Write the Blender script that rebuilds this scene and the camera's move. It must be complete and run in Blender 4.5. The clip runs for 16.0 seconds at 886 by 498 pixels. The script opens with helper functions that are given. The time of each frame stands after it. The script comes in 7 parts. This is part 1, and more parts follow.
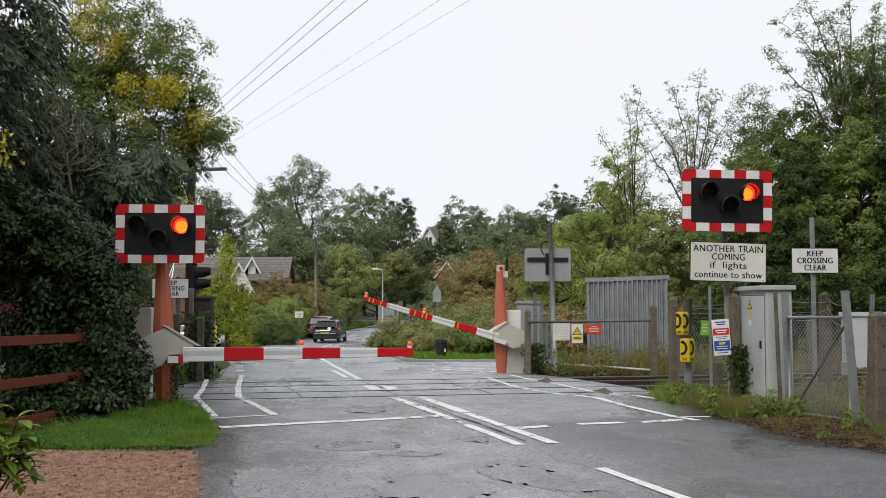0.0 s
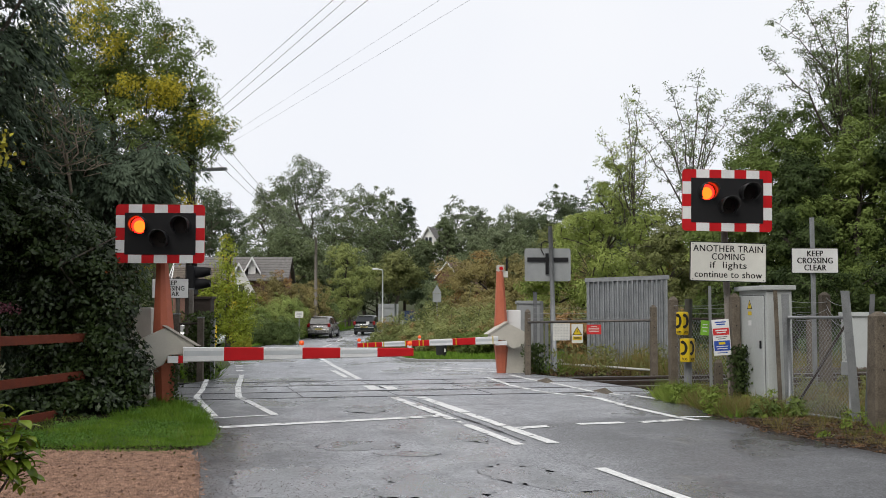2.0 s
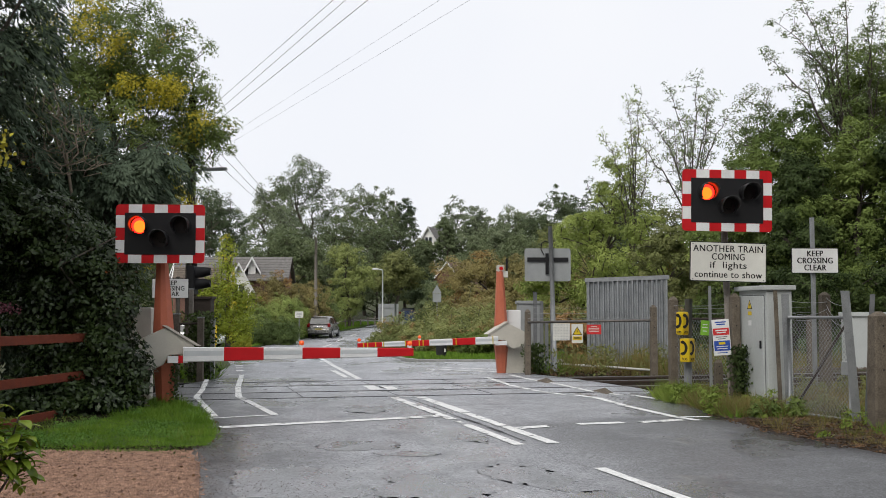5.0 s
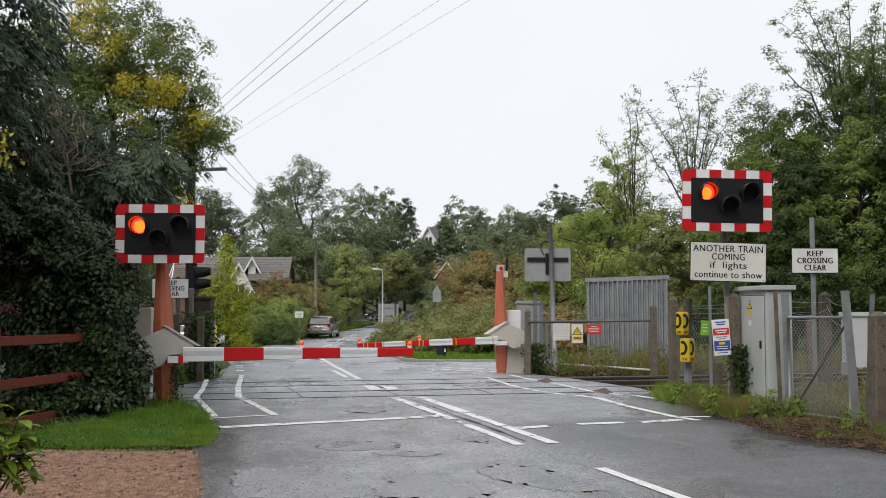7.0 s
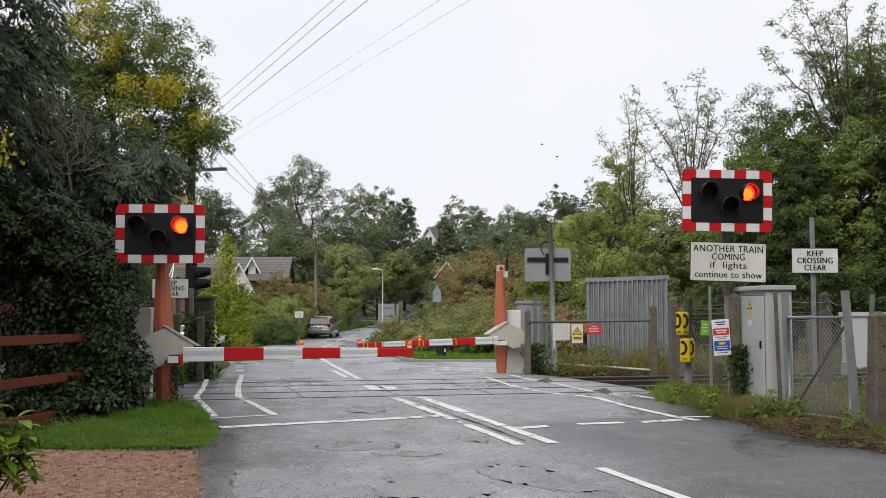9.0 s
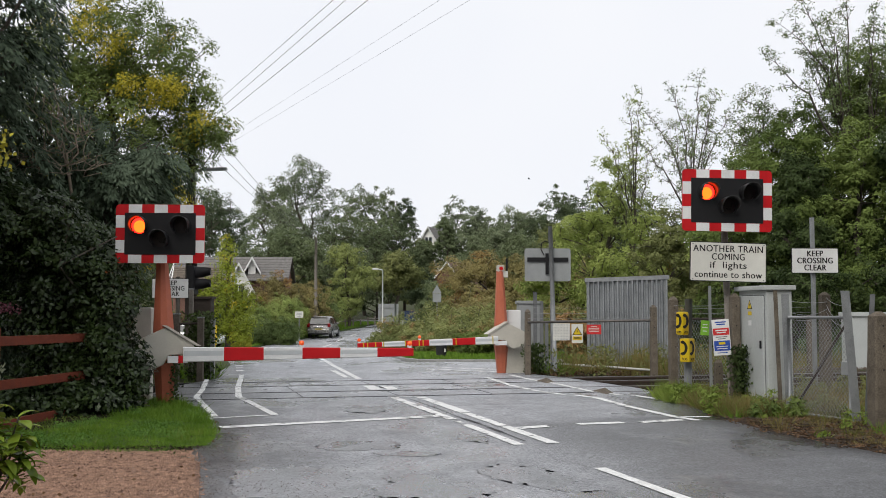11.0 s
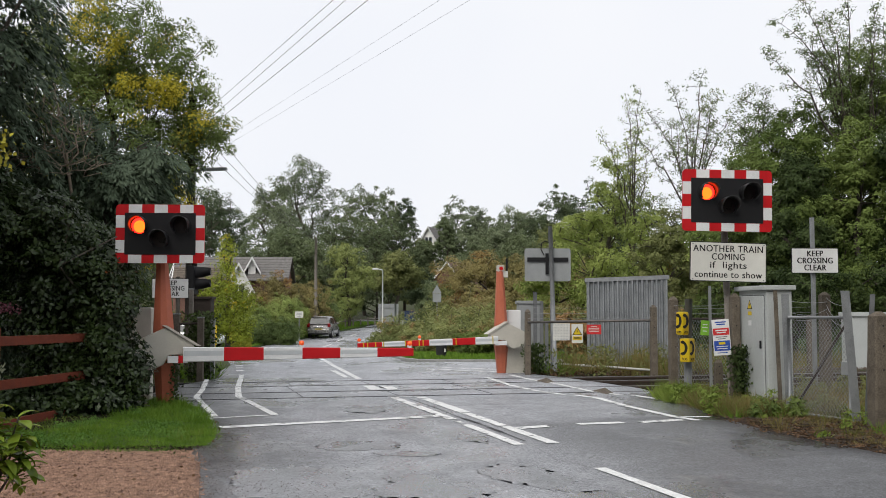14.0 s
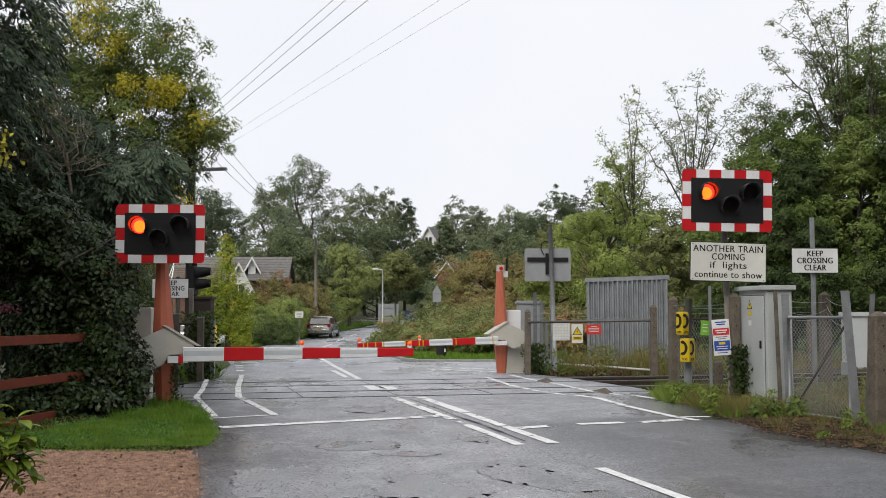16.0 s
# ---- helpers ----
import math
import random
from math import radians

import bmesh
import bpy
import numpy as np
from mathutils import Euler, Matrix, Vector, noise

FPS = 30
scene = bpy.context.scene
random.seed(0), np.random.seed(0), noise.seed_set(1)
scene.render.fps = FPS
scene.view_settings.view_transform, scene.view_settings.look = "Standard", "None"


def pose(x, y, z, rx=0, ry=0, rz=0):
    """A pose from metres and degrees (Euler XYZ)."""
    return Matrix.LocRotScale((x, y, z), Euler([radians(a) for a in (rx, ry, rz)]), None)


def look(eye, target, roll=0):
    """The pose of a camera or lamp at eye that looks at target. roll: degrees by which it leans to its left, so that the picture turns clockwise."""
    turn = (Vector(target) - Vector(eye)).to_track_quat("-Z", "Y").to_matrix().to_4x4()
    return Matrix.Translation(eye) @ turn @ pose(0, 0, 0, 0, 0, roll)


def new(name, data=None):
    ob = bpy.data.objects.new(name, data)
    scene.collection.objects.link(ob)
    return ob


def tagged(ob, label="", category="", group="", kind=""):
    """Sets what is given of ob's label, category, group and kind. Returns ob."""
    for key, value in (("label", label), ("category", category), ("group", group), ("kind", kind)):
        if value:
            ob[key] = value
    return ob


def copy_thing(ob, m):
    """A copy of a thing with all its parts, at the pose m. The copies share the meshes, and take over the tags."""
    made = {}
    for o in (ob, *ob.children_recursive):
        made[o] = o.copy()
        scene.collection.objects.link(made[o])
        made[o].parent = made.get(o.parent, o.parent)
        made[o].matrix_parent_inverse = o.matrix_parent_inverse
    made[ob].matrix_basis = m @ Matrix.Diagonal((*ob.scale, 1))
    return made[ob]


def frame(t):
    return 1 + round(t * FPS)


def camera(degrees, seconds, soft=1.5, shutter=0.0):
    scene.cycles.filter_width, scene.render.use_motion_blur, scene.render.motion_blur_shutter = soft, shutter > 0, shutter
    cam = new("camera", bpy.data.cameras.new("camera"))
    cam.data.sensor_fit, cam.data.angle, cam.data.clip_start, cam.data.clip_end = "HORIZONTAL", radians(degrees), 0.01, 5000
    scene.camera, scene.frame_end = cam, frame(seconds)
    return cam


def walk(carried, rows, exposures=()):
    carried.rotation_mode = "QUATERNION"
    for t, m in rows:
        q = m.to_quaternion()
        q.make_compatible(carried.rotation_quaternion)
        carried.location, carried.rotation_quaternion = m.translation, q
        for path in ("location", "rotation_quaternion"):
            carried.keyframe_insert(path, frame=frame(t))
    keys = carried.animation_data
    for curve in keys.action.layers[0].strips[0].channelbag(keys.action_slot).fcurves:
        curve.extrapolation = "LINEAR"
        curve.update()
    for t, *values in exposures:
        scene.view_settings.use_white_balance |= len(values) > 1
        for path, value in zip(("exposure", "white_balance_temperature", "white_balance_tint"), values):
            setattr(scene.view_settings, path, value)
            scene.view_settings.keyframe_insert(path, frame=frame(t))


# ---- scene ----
# ---- camera ----
cam = camera(45.70, 16.0, soft=0.9)
EYE = pose(0, 0, 1.5, 90 + 3.57, 0, 0)
walk(cam, [(0.0, EYE), (16.0, EYE)], exposures=[(0.0, 0.0), (16.0, 0.0)])

# ---- light: bright overcast sky with a broad, soft sun high behind the viewer ----
world = bpy.data.worlds.new("overcast_sky")
scene.world = world
world.use_nodes = True
wn, wl = world.node_tree.nodes, world.node_tree.links
sky = wn.new("ShaderNodeTexSky")
sky.sky_type, sky.sun_disc = "NISHITA", False
sky.sun_elevation, sky.sun_rotation = radians(44), radians(207)
sky.air_density, sky.dust_density = 1.0, 4.0
dim = wn.new("ShaderNodeVectorMath")
dim.operation = "SCALE"
dim.inputs["Scale"].default_value = 0.10
wl.new(sky.outputs["Color"], dim.inputs[0])
cloud_noise = wn.new("ShaderNodeTexNoise")
cloud_noise.inputs["Scale"].default_value = 1.6
cloud_noise.inputs["Detail"].default_value = 4
cloud_ramp = wn.new("ShaderNodeValToRGB")
cloud_ramp.color_ramp.elements[0].position, cloud_ramp.color_ramp.elements[1].position = 0.3, 0.72
cloud_ramp.color_ramp.elements[0].color = (0.815, 0.845, 0.92, 1)
cloud_ramp.color_ramp.elements[1].color = (0.92, 0.925, 0.95, 1)
wl.new(cloud_noise.outputs["Fac"], cloud_ramp.inputs["Fac"])
cover = wn.new("ShaderNodeMix")
cover.data_type = "RGBA"
cover.inputs["Factor"].default_value = 0.94
wl.new(dim.outputs["Vector"], cover.inputs["A"])
wl.new(cloud_ramp.outputs["Color"], cover.inputs["B"])
wl.new(cover.outputs["Result"], wn["Background"].inputs["Color"])
wn["Background"].inputs["Strength"].default_value = 1.08

sun = new("sun", bpy.data.lights.new("sun", "SUN"))
sun.data.energy, sun.data.angle, sun.data.color = 2.1, radians(36), (1.0, 0.965, 0.90)
sun.matrix_world = look((-14, -10, 30), (0, 18, 0))


# ---- materials ----
def mat(name, a, b=None, rough=0.6, metal=0.0, scale=8.0, fine=120.0, bump=0.15, dist=0.01, var=0.0, spec=0.32, rvar=0.12, emit=None, power=0.0, coat=0.0):
    """Two tints mixed by coarse patches and fine grain, with uneven gloss and relief. var: brightness differs from object to object."""
    b = b or tuple(c * 0.78 for c in a)
    m = bpy.data.materials.new(name)
    m.use_nodes = True
    n, l = m.node_tree.nodes, m.node_tree.links
    p = n["Principled BSDF"]
    geo = n.new("ShaderNodeNewGeometry")
    big, small = n.new("ShaderNodeTexNoise"), n.new("ShaderNodeTexNoise")
    big.inputs["Scale"].default_value, small.inputs["Scale"].default_value = scale, fine
    big.inputs["Detail"].default_value, small.inputs["Detail"].default_value = 5, 3
    big.inputs["Roughness"].default_value = 0.65
    tc = n.new("ShaderNodeTexCoord")
    for t in (big, small):
        l.new(tc.outputs["Object"], t.inputs["Vector"])
    add = n.new("ShaderNodeMath")
    add.operation = "ADD"
    l.new(big.outputs["Fac"], add.inputs[0])
    l.new(small.outputs["Fac"], add.inputs[1])
    span = n.new("ShaderNodeMapRange")
    span.inputs["From Min"].default_value, span.inputs["From Max"].default_value = 0.72, 1.28
    l.new(add.outputs[0], span.inputs["Value"])
    mix = n.new("ShaderNodeMix")
    mix.data_type = "RGBA"
    mix.inputs["A"].default_value, mix.inputs["B"].default_value = (*b, 1), (*a, 1)
    l.new(span.outputs["Result"], mix.inputs["Factor"])
    out = mix.outputs["Result"]
    if var:
        info = n.new("ShaderNodeObjectInfo")
        vr = n.new("ShaderNodeMapRange")
        vr.inputs["To Min"].default_value, vr.inputs["To Max"].default_value = 1 - var, 1 + var
        l.new(info.outputs["Random"], vr.inputs["Value"])
        sc = n.new("ShaderNodeVectorMath")
        sc.operation = "SCALE"
        l.new(out, sc.inputs[0])
        l.new(vr.outputs["Result"], sc.inputs["Scale"])
        out = sc.outputs["Vector"]
    l.new(out, p.inputs["Base Color"])
    rr = n.new("ShaderNodeMapRange")
    rr.inputs["From Min"].default_value, rr.inputs["From Max"].default_value = 0.3, 0.7
    rr.inputs["To Min"].default_value, rr.inputs["To Max"].default_value = max(0.02, rough - rvar), min(1, rough + rvar)
    l.new(big.outputs["Fac"], rr.inputs["Value"])
    l.new(rr.outputs["Result"], p.inputs["Roughness"])
    p.inputs["Metallic"].default_value = metal
    p.inputs["Specular IOR Level"].default_value = spec
    p.inputs["Coat Weight"].default_value = coat
    if bump:
        bp = n.new("ShaderNodeBump")
        bp.inputs["Strength"].default_value, bp.inputs["Distance"].default_value = bump, dist
        l.new(add.outputs[0], bp.inputs["Height"])
        l.new(bp.outputs["Normal"], p.inputs["Normal"])
    if emit:
        p.inputs["Emission Color"].default_value = (*emit, 1)
        p.inputs["Emission Strength"].default_value = power
    return m


def leaf_mat(name, a, b, c=None, share=0.0, gloss=0.6, trans=0.16, patch=0.35, spec=0.15):
    """Leaves: tints a to b from leaf to leaf and in patches, a share of them turned to c."""
    m = bpy.data.materials.new(name)
    m.use_nodes = True
    n, l = m.node_tree.nodes, m.node_tree.links
    p = n["Principled BSDF"]
    geo = n.new("ShaderNodeNewGeometry")
    pn = n.new("ShaderNodeTexNoise")
    pn.inputs["Scale"].default_value, pn.inputs["Detail"].default_value = patch, 3
    l.new(geo.outputs["Position"], pn.inputs["Vector"])
    avg = n.new("ShaderNodeMath")
    avg.operation = "MULTIPLY_ADD"
    avg.inputs[1].default_value = 0.32
    l.new(geo.outputs["Random Per Island"], avg.inputs[0])
    half = n.new("ShaderNodeMapRange")
    half.inputs["From Min"].default_value, half.inputs["From Max"].default_value = 0.32, 0.68
    half.inputs["To Max"].default_value = 0.68
    l.new(pn.outputs["Fac"], half.inputs["Value"])
    l.new(half.outputs["Result"], avg.inputs[2])
    mix = n.new("ShaderNodeMix")
    mix.data_type = "RGBA"
    mix.inputs["A"].default_value, mix.inputs["B"].default_value = (*a, 1), (*b, 1)
    l.new(avg.outputs[0], mix.inputs["Factor"])
    out = mix.outputs["Result"]
    if c:
        ramp = n.new("ShaderNodeMapRange")
        ramp.inputs["From Min"].default_value, ramp.inputs["From Max"].default_value = 1 - share, 1 - share + 0.12
        pn2 = n.new("ShaderNodeTexNoise")
        pn2.inputs["Scale"].default_value, pn2.inputs["Detail"].default_value = patch * 1.7, 2
        l.new(geo.outputs["Position"], pn2.inputs["Vector"])
        comb = n.new("ShaderNodeMath")
        comb.operation = "MULTIPLY_ADD"
        comb.inputs[1].default_value = 0.16
        l.new(geo.outputs["Random Per Island"], comb.inputs[0])
        wide = n.new("ShaderNodeMapRange")
        wide.inputs["From Min"].default_value, wide.inputs["From Max"].default_value = 0.3, 0.7
        wide.inputs["To Max"].default_value = 0.88
        l.new(pn2.outputs["Fac"], wide.inputs["Value"])
        l.new(wide.outputs["Result"], comb.inputs[2])
        l.new(comb.outputs[0], ramp.inputs["Value"])
        m2 = n.new("ShaderNodeMix")
        m2.data_type = "RGBA"
        m2.inputs["B"].default_value = (*c, 1)
        l.new(out, m2.inputs["A"])
        l.new(ramp.outputs["Result"], m2.inputs["Factor"])
        out = m2.outputs["Result"]
    l.new(out, p.inputs["Base Color"])
    p.inputs["Roughness"].default_value = gloss
    p.inputs["Specular IOR Level"].default_value = spec
    tr = n.new("ShaderNodeBsdfTranslucent")
    l.new(out, tr.inputs["Color"])
    ms = n.new("ShaderNodeMixShader")
    ms.inputs[0].default_value = trans
    l.new(p.outputs[0], ms.inputs[1])
    l.new(tr.outputs[0], ms.inputs[2])
    l.new(ms.outputs[0], n["Material Output"].inputs["Surface"])
    return m


def asphalt_mat(name, dry, wet, rlo, rhi, scale=0.35, streak=None, strips=()):
    """Damp asphalt: stone grain, worn lighter patches and wetter, smoother ones."""
    m = mat(name, dry, wet, rough=0.4, scale=1.3, fine=75, bump=0.3, dist=0.006, rvar=0.1, spec=0.95)
    n, l = m.node_tree.nodes, m.node_tree.links
    p = n["Principled BSDF"]
    tc = n.new("ShaderNodeTexCoord")
    pool = n.new("ShaderNodeTexNoise")
    pool.inputs["Scale"].default_value, pool.inputs["Detail"].default_value = scale, 6
    pool.inputs["Roughness"].default_value = 0.6
    mp = n.new("ShaderNodeMapping")
    mp.inputs["Scale"].default_value = streak or (1, 1, 1)
    mp.inputs["Rotation"].default_value = (0, 0, radians(-14))
    l.new(tc.outputs["Object"], mp.inputs["Vector"])
    l.new(mp.outputs["Vector"], pool.inputs["Vector"])
    rr = n.new("ShaderNodeMapRange")
    rr.inputs["From Min"].default_value, rr.inputs["From Max"].default_value = 0.42, 0.49
    rr.inputs["To Min"].default_value, rr.inputs["To Max"].default_value = rlo, rhi
    l.new(pool.outputs["Fac"], rr.inputs["Value"])
    l.new(rr.outputs["Result"], p.inputs["Roughness"])
    # single stones of the surface, and broad worn and damp patches
    stone = n.new("ShaderNodeTexVoronoi")
    stone.inputs["Scale"].default_value = 62
    l.new(tc.outputs["Object"], stone.inputs["Vector"])
    sep = n.new("ShaderNodeSeparateColor")
    l.new(stone.outputs["Color"], sep.inputs[0])
    sv = n.new("ShaderNodeMapRange")
    sv.inputs["To Min"].default_value, sv.inputs["To Max"].default_value = 0.12, 1.95
    # the stones stand out where the surface is rough and drown in the smooth wet film
    film = n.new("ShaderNodeMapRange")
    film.inputs["From Min"].default_value, film.inputs["From Max"].default_value = 0.40, 0.55
    film.inputs["To Min"].default_value, film.inputs["To Max"].default_value = 0.55, 1.0
    l.new(pool.outputs["Fac"], film.inputs["Value"])
    grain = n.new("ShaderNodeMix")
    grain.inputs["A"].default_value = 1.0
    l.new(film.outputs["Result"], grain.inputs["Factor"])
    l.new(sv.outputs["Result"], grain.inputs["B"])
    l.new(sep.outputs[0], sv.inputs["Value"])
    pit = n.new("ShaderNodeBump")
    pit.inputs["Strength"].default_value, pit.inputs["Distance"].default_value = 0.3, 0.004
    l.new(sep.outputs[1], pit.inputs["Height"])
    l.new(p.inputs["Normal"].links[0].from_socket, pit.inputs["Normal"])
    l.new(pit.outputs["Normal"], p.inputs["Normal"])
    broad = n.new("ShaderNodeTexNoise")
    broad.inputs["Scale"].default_value, broad.inputs["Detail"].default_value = 0.8, 10
    broad.inputs["Roughness"].default_value = 0.84
    l.new(mp.outputs["Vector"], broad.inputs["Vector"])
    bv = n.new("ShaderNodeMapRange")
    bv.inputs["From Min"].default_value, bv.inputs["From Max"].default_value = 0.39, 0.6
    bv.inputs["To Min"].default_value, bv.inputs["To Max"].default_value = 0.72, 1.28
    l.new(broad.outputs["Fac"], bv.inputs["Value"])
    mul = n.new("ShaderNodeMath")
    mul.operation = "MULTIPLY"
    l.new(grain.outputs["Result"], mul.inputs[0])
    l.new(bv.outputs["Result"], mul.inputs[1])

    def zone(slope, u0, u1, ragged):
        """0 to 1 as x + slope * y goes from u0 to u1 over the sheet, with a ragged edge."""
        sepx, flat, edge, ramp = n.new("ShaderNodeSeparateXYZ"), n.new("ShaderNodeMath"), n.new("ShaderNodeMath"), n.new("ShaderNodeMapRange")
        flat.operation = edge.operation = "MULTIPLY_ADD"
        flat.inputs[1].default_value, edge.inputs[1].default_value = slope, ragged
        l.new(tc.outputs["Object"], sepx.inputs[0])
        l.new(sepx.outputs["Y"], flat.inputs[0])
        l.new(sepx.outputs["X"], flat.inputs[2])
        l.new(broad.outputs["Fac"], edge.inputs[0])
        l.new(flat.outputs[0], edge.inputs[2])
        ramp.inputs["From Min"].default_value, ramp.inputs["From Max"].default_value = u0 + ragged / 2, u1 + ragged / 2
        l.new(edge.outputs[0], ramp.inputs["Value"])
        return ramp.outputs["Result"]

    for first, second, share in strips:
        # scale the asphalt colour by share where two zones overlap
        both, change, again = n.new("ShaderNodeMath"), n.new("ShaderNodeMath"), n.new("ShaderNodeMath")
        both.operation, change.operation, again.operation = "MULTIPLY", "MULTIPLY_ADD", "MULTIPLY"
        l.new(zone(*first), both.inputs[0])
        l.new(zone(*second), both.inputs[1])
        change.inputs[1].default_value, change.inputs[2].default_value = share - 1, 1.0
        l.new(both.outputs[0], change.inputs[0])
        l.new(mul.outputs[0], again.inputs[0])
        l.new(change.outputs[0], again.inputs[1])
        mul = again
    tint = n.new("ShaderNodeVectorMath")
    tint.operation = "SCALE"
    l.new(p.inputs["Base Color"].links[0].from_socket, tint.inputs[0])
    l.new(mul.outputs[0], tint.inputs["Scale"])
    l.new(tint.outputs["Vector"], p.inputs["Base Color"])
    return m


M = {}
# right: tree reflections painted dark; left: darker edge strip; far: sheen painted pale
M["asphalt"] = asphalt_mat("damp_asphalt", (0.230, 0.234, 0.250), (0.128, 0.131, 0.141), 0.2, 0.46, 0.38, (1.0, 0.6, 1),
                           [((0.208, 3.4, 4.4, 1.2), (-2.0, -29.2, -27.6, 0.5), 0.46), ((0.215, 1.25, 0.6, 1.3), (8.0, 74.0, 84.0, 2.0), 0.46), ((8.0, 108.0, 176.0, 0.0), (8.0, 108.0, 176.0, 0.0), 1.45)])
M["deck"] = asphalt_mat("crossing_deck_asphalt", (0.125, 0.126, 0.13), (0.065, 0.066, 0.07), 0.22, 0.42, 0.8, (0.5, 1.4, 1))
M["paint"] = mat("worn_white_road_paint", (0.86, 0.86, 0.84), (0.58, 0.58, 0.57), rough=0.5, scale=5, fine=40, bump=0.2)
n, l = M["paint"].node_tree.nodes, M["paint"].node_tree.links
chip = n.new("ShaderNodeTexNoise")
chip.inputs["Scale"].default_value, chip.inputs["Detail"].default_value, chip.inputs["Roughness"].default_value = 3.0, 9, 0.7
l.new(n["Texture Coordinate"].outputs["Object"], chip.inputs["Vector"])
gone = n.new("ShaderNodeMapRange")
gone.inputs["From Min"].default_value, gone.inputs["From Max"].default_value = 0.565, 0.60
l.new(chip.outputs["Fac"], gone.inputs["Value"])
worn = n.new("ShaderNodeMix")
worn.data_type = "RGBA"
worn.inputs["B"].default_value = (0.12, 0.12, 0.123, 1)
l.new(n["Principled BSDF"].inputs["Base Color"].links[0].from_socket, worn.inputs["A"])
l.new(gone.outputs["Result"], worn.inputs["Factor"])
l.new(worn.outputs["Result"], n["Principled BSDF"].inputs["Base Color"])
M["grassground"] = mat("grassy_soil", (0.055, 0.075, 0.025), (0.045, 0.04, 0.022), rough=0.95, scale=0.6, fine=14, bump=0.5, dist=0.05, spec=0.2)
M["turf"] = mat("mown_turf", (0.062, 0.102, 0.022), (0.034, 0.052, 0.014), rough=0.9, scale=2, fine=60, bump=0.5, dist=0.03, spec=0.2)
M["gravel"] = mat("brown_pea_gravel", (0.37, 0.215, 0.146), (0.15, 0.086, 0.058), rough=0.75, scale=1.2, fine=55, bump=0.9, dist=0.02)
M["ballast"] = mat("brown_ballast", (0.080, 0.062, 0.048), (0.030, 0.024, 0.019), rough=0.9, scale=2.5, fine=30, bump=0.9, dist=0.04)
M["railtop"] = mat("polished_rail_head", (0.34, 0.34, 0.34), (0.22, 0.21, 0.20), rough=0.42, metal=0.9, scale=6)
M["railgrey"] = mat("dull_grey_pipe", (0.16, 0.15, 0.14), (0.09, 0.08, 0.075), rough=0.6, metal=0.4, scale=8)
M["rust"] = mat("rusty_rail_steel", (0.062, 0.042, 0.032), (0.030, 0.023, 0.019), rough=0.8, scale=6)
M["rubber"] = mat("black_rubber", (0.025, 0.025, 0.026), (0.015, 0.015, 0.016), rough=0.7, scale=6)
M["orange"] = mat("faded_orange_red_paint", (0.46, 0.135, 0.075), (0.37, 0.10, 0.055), rough=0.5, scale=5, fine=60, bump=0.05)
M["cream"] = mat("cream_painted_steel", (0.50, 0.475, 0.415), (0.41, 0.385, 0.335), rough=0.45, scale=4, fine=60, bump=0.05)
M["red"] = mat("signal_red_paint", (0.50, 0.010, 0.014), (0.40, 0.008, 0.011), rough=0.5, scale=5, bump=0.03, spec=0.2)
M["white"] = mat("white_painted_metal", (0.70, 0.70, 0.69), (0.57, 0.57, 0.56), rough=0.4, scale=4, bump=0.04)
M["signwhite"] = mat("aged_white_sign_face", (0.62, 0.61, 0.56), (0.50, 0.49, 0.45), rough=0.5, scale=3, bump=0.03)
M["black"] = mat("matt_black_panel", (0.011, 0.0105, 0.012), (0.007, 0.007, 0.008), rough=0.6, scale=4, bump=0.04, spec=0.25)
M["visor"] = mat("satin_black_visor", (0.03, 0.03, 0.031), (0.02, 0.02, 0.021), rough=0.42, scale=5, bump=0.03, spec=0.5)
M["lettering"] = mat("black_lettering", (0.012, 0.012, 0.012), rough=0.6, bump=0)
M["galv"] = mat("galvanised_steel", (0.31, 0.32, 0.325), (0.18, 0.188, 0.194), rough=0.5, metal=0.4, scale=7, fine=90, bump=0.06)
M["greypaint"] = mat("grey_painted_steel", (0.29, 0.30, 0.30), (0.21, 0.22, 0.22), rough=0.5, scale=3, bump=0.05)
M["darksteel"] = mat("dark_grey_weathered_steel", (0.17, 0.175, 0.18), (0.095, 0.098, 0.10), rough=0.55, scale=5, bump=0.08)
M["cabinet"] = mat("light_grey_cabinet_paint", (0.46, 0.48, 0.47), (0.37, 0.385, 0.375), rough=0.45, scale=2.2, fine=40, bump=0.05)
M["concrete"] = mat("weathered_concrete", (0.17, 0.142, 0.108), (0.058, 0.047, 0.036), rough=0.9, scale=5, fine=60, bump=0.35)
M["darkwood"] = mat("dark_weathered_wood", (0.055, 0.042, 0.034), (0.028, 0.022, 0.018), rough=0.85, scale=5, fine=70, bump=0.4)
M["oldwood"] = mat("weathered_brown_wood", (0.14, 0.115, 0.09), (0.055, 0.044, 0.034), rough=0.85, scale=6, fine=60, bump=0.4)
M["greywood"] = mat("grey_weathered_pole", (0.26, 0.235, 0.205), (0.15, 0.13, 0.11), rough=0.85, scale=5, fine=70, bump=0.4)
M["redwood"] = mat("red_brown_stained_wood", (0.21, 0.046, 0.022), (0.12, 0.025, 0.013), rough=0.85, scale=5, fine=60, bump=0.25)
M["bark"] = mat("grey_brown_bark", (0.095, 0.08, 0.062), (0.045, 0.038, 0.03), rough=0.95, scale=6, fine=40, bump=0.7, dist=0.03)
M["deadtwig"] = mat("dead_grey_twig", (0.30, 0.245, 0.185), (0.17, 0.138, 0.105), rough=0.9, scale=6, bump=0.2)
M["yellow"] = mat("yellow_plastic", (0.62, 0.44, 0.012), (0.50, 0.345, 0.010), rough=0.4, scale=4, bump=0.03)
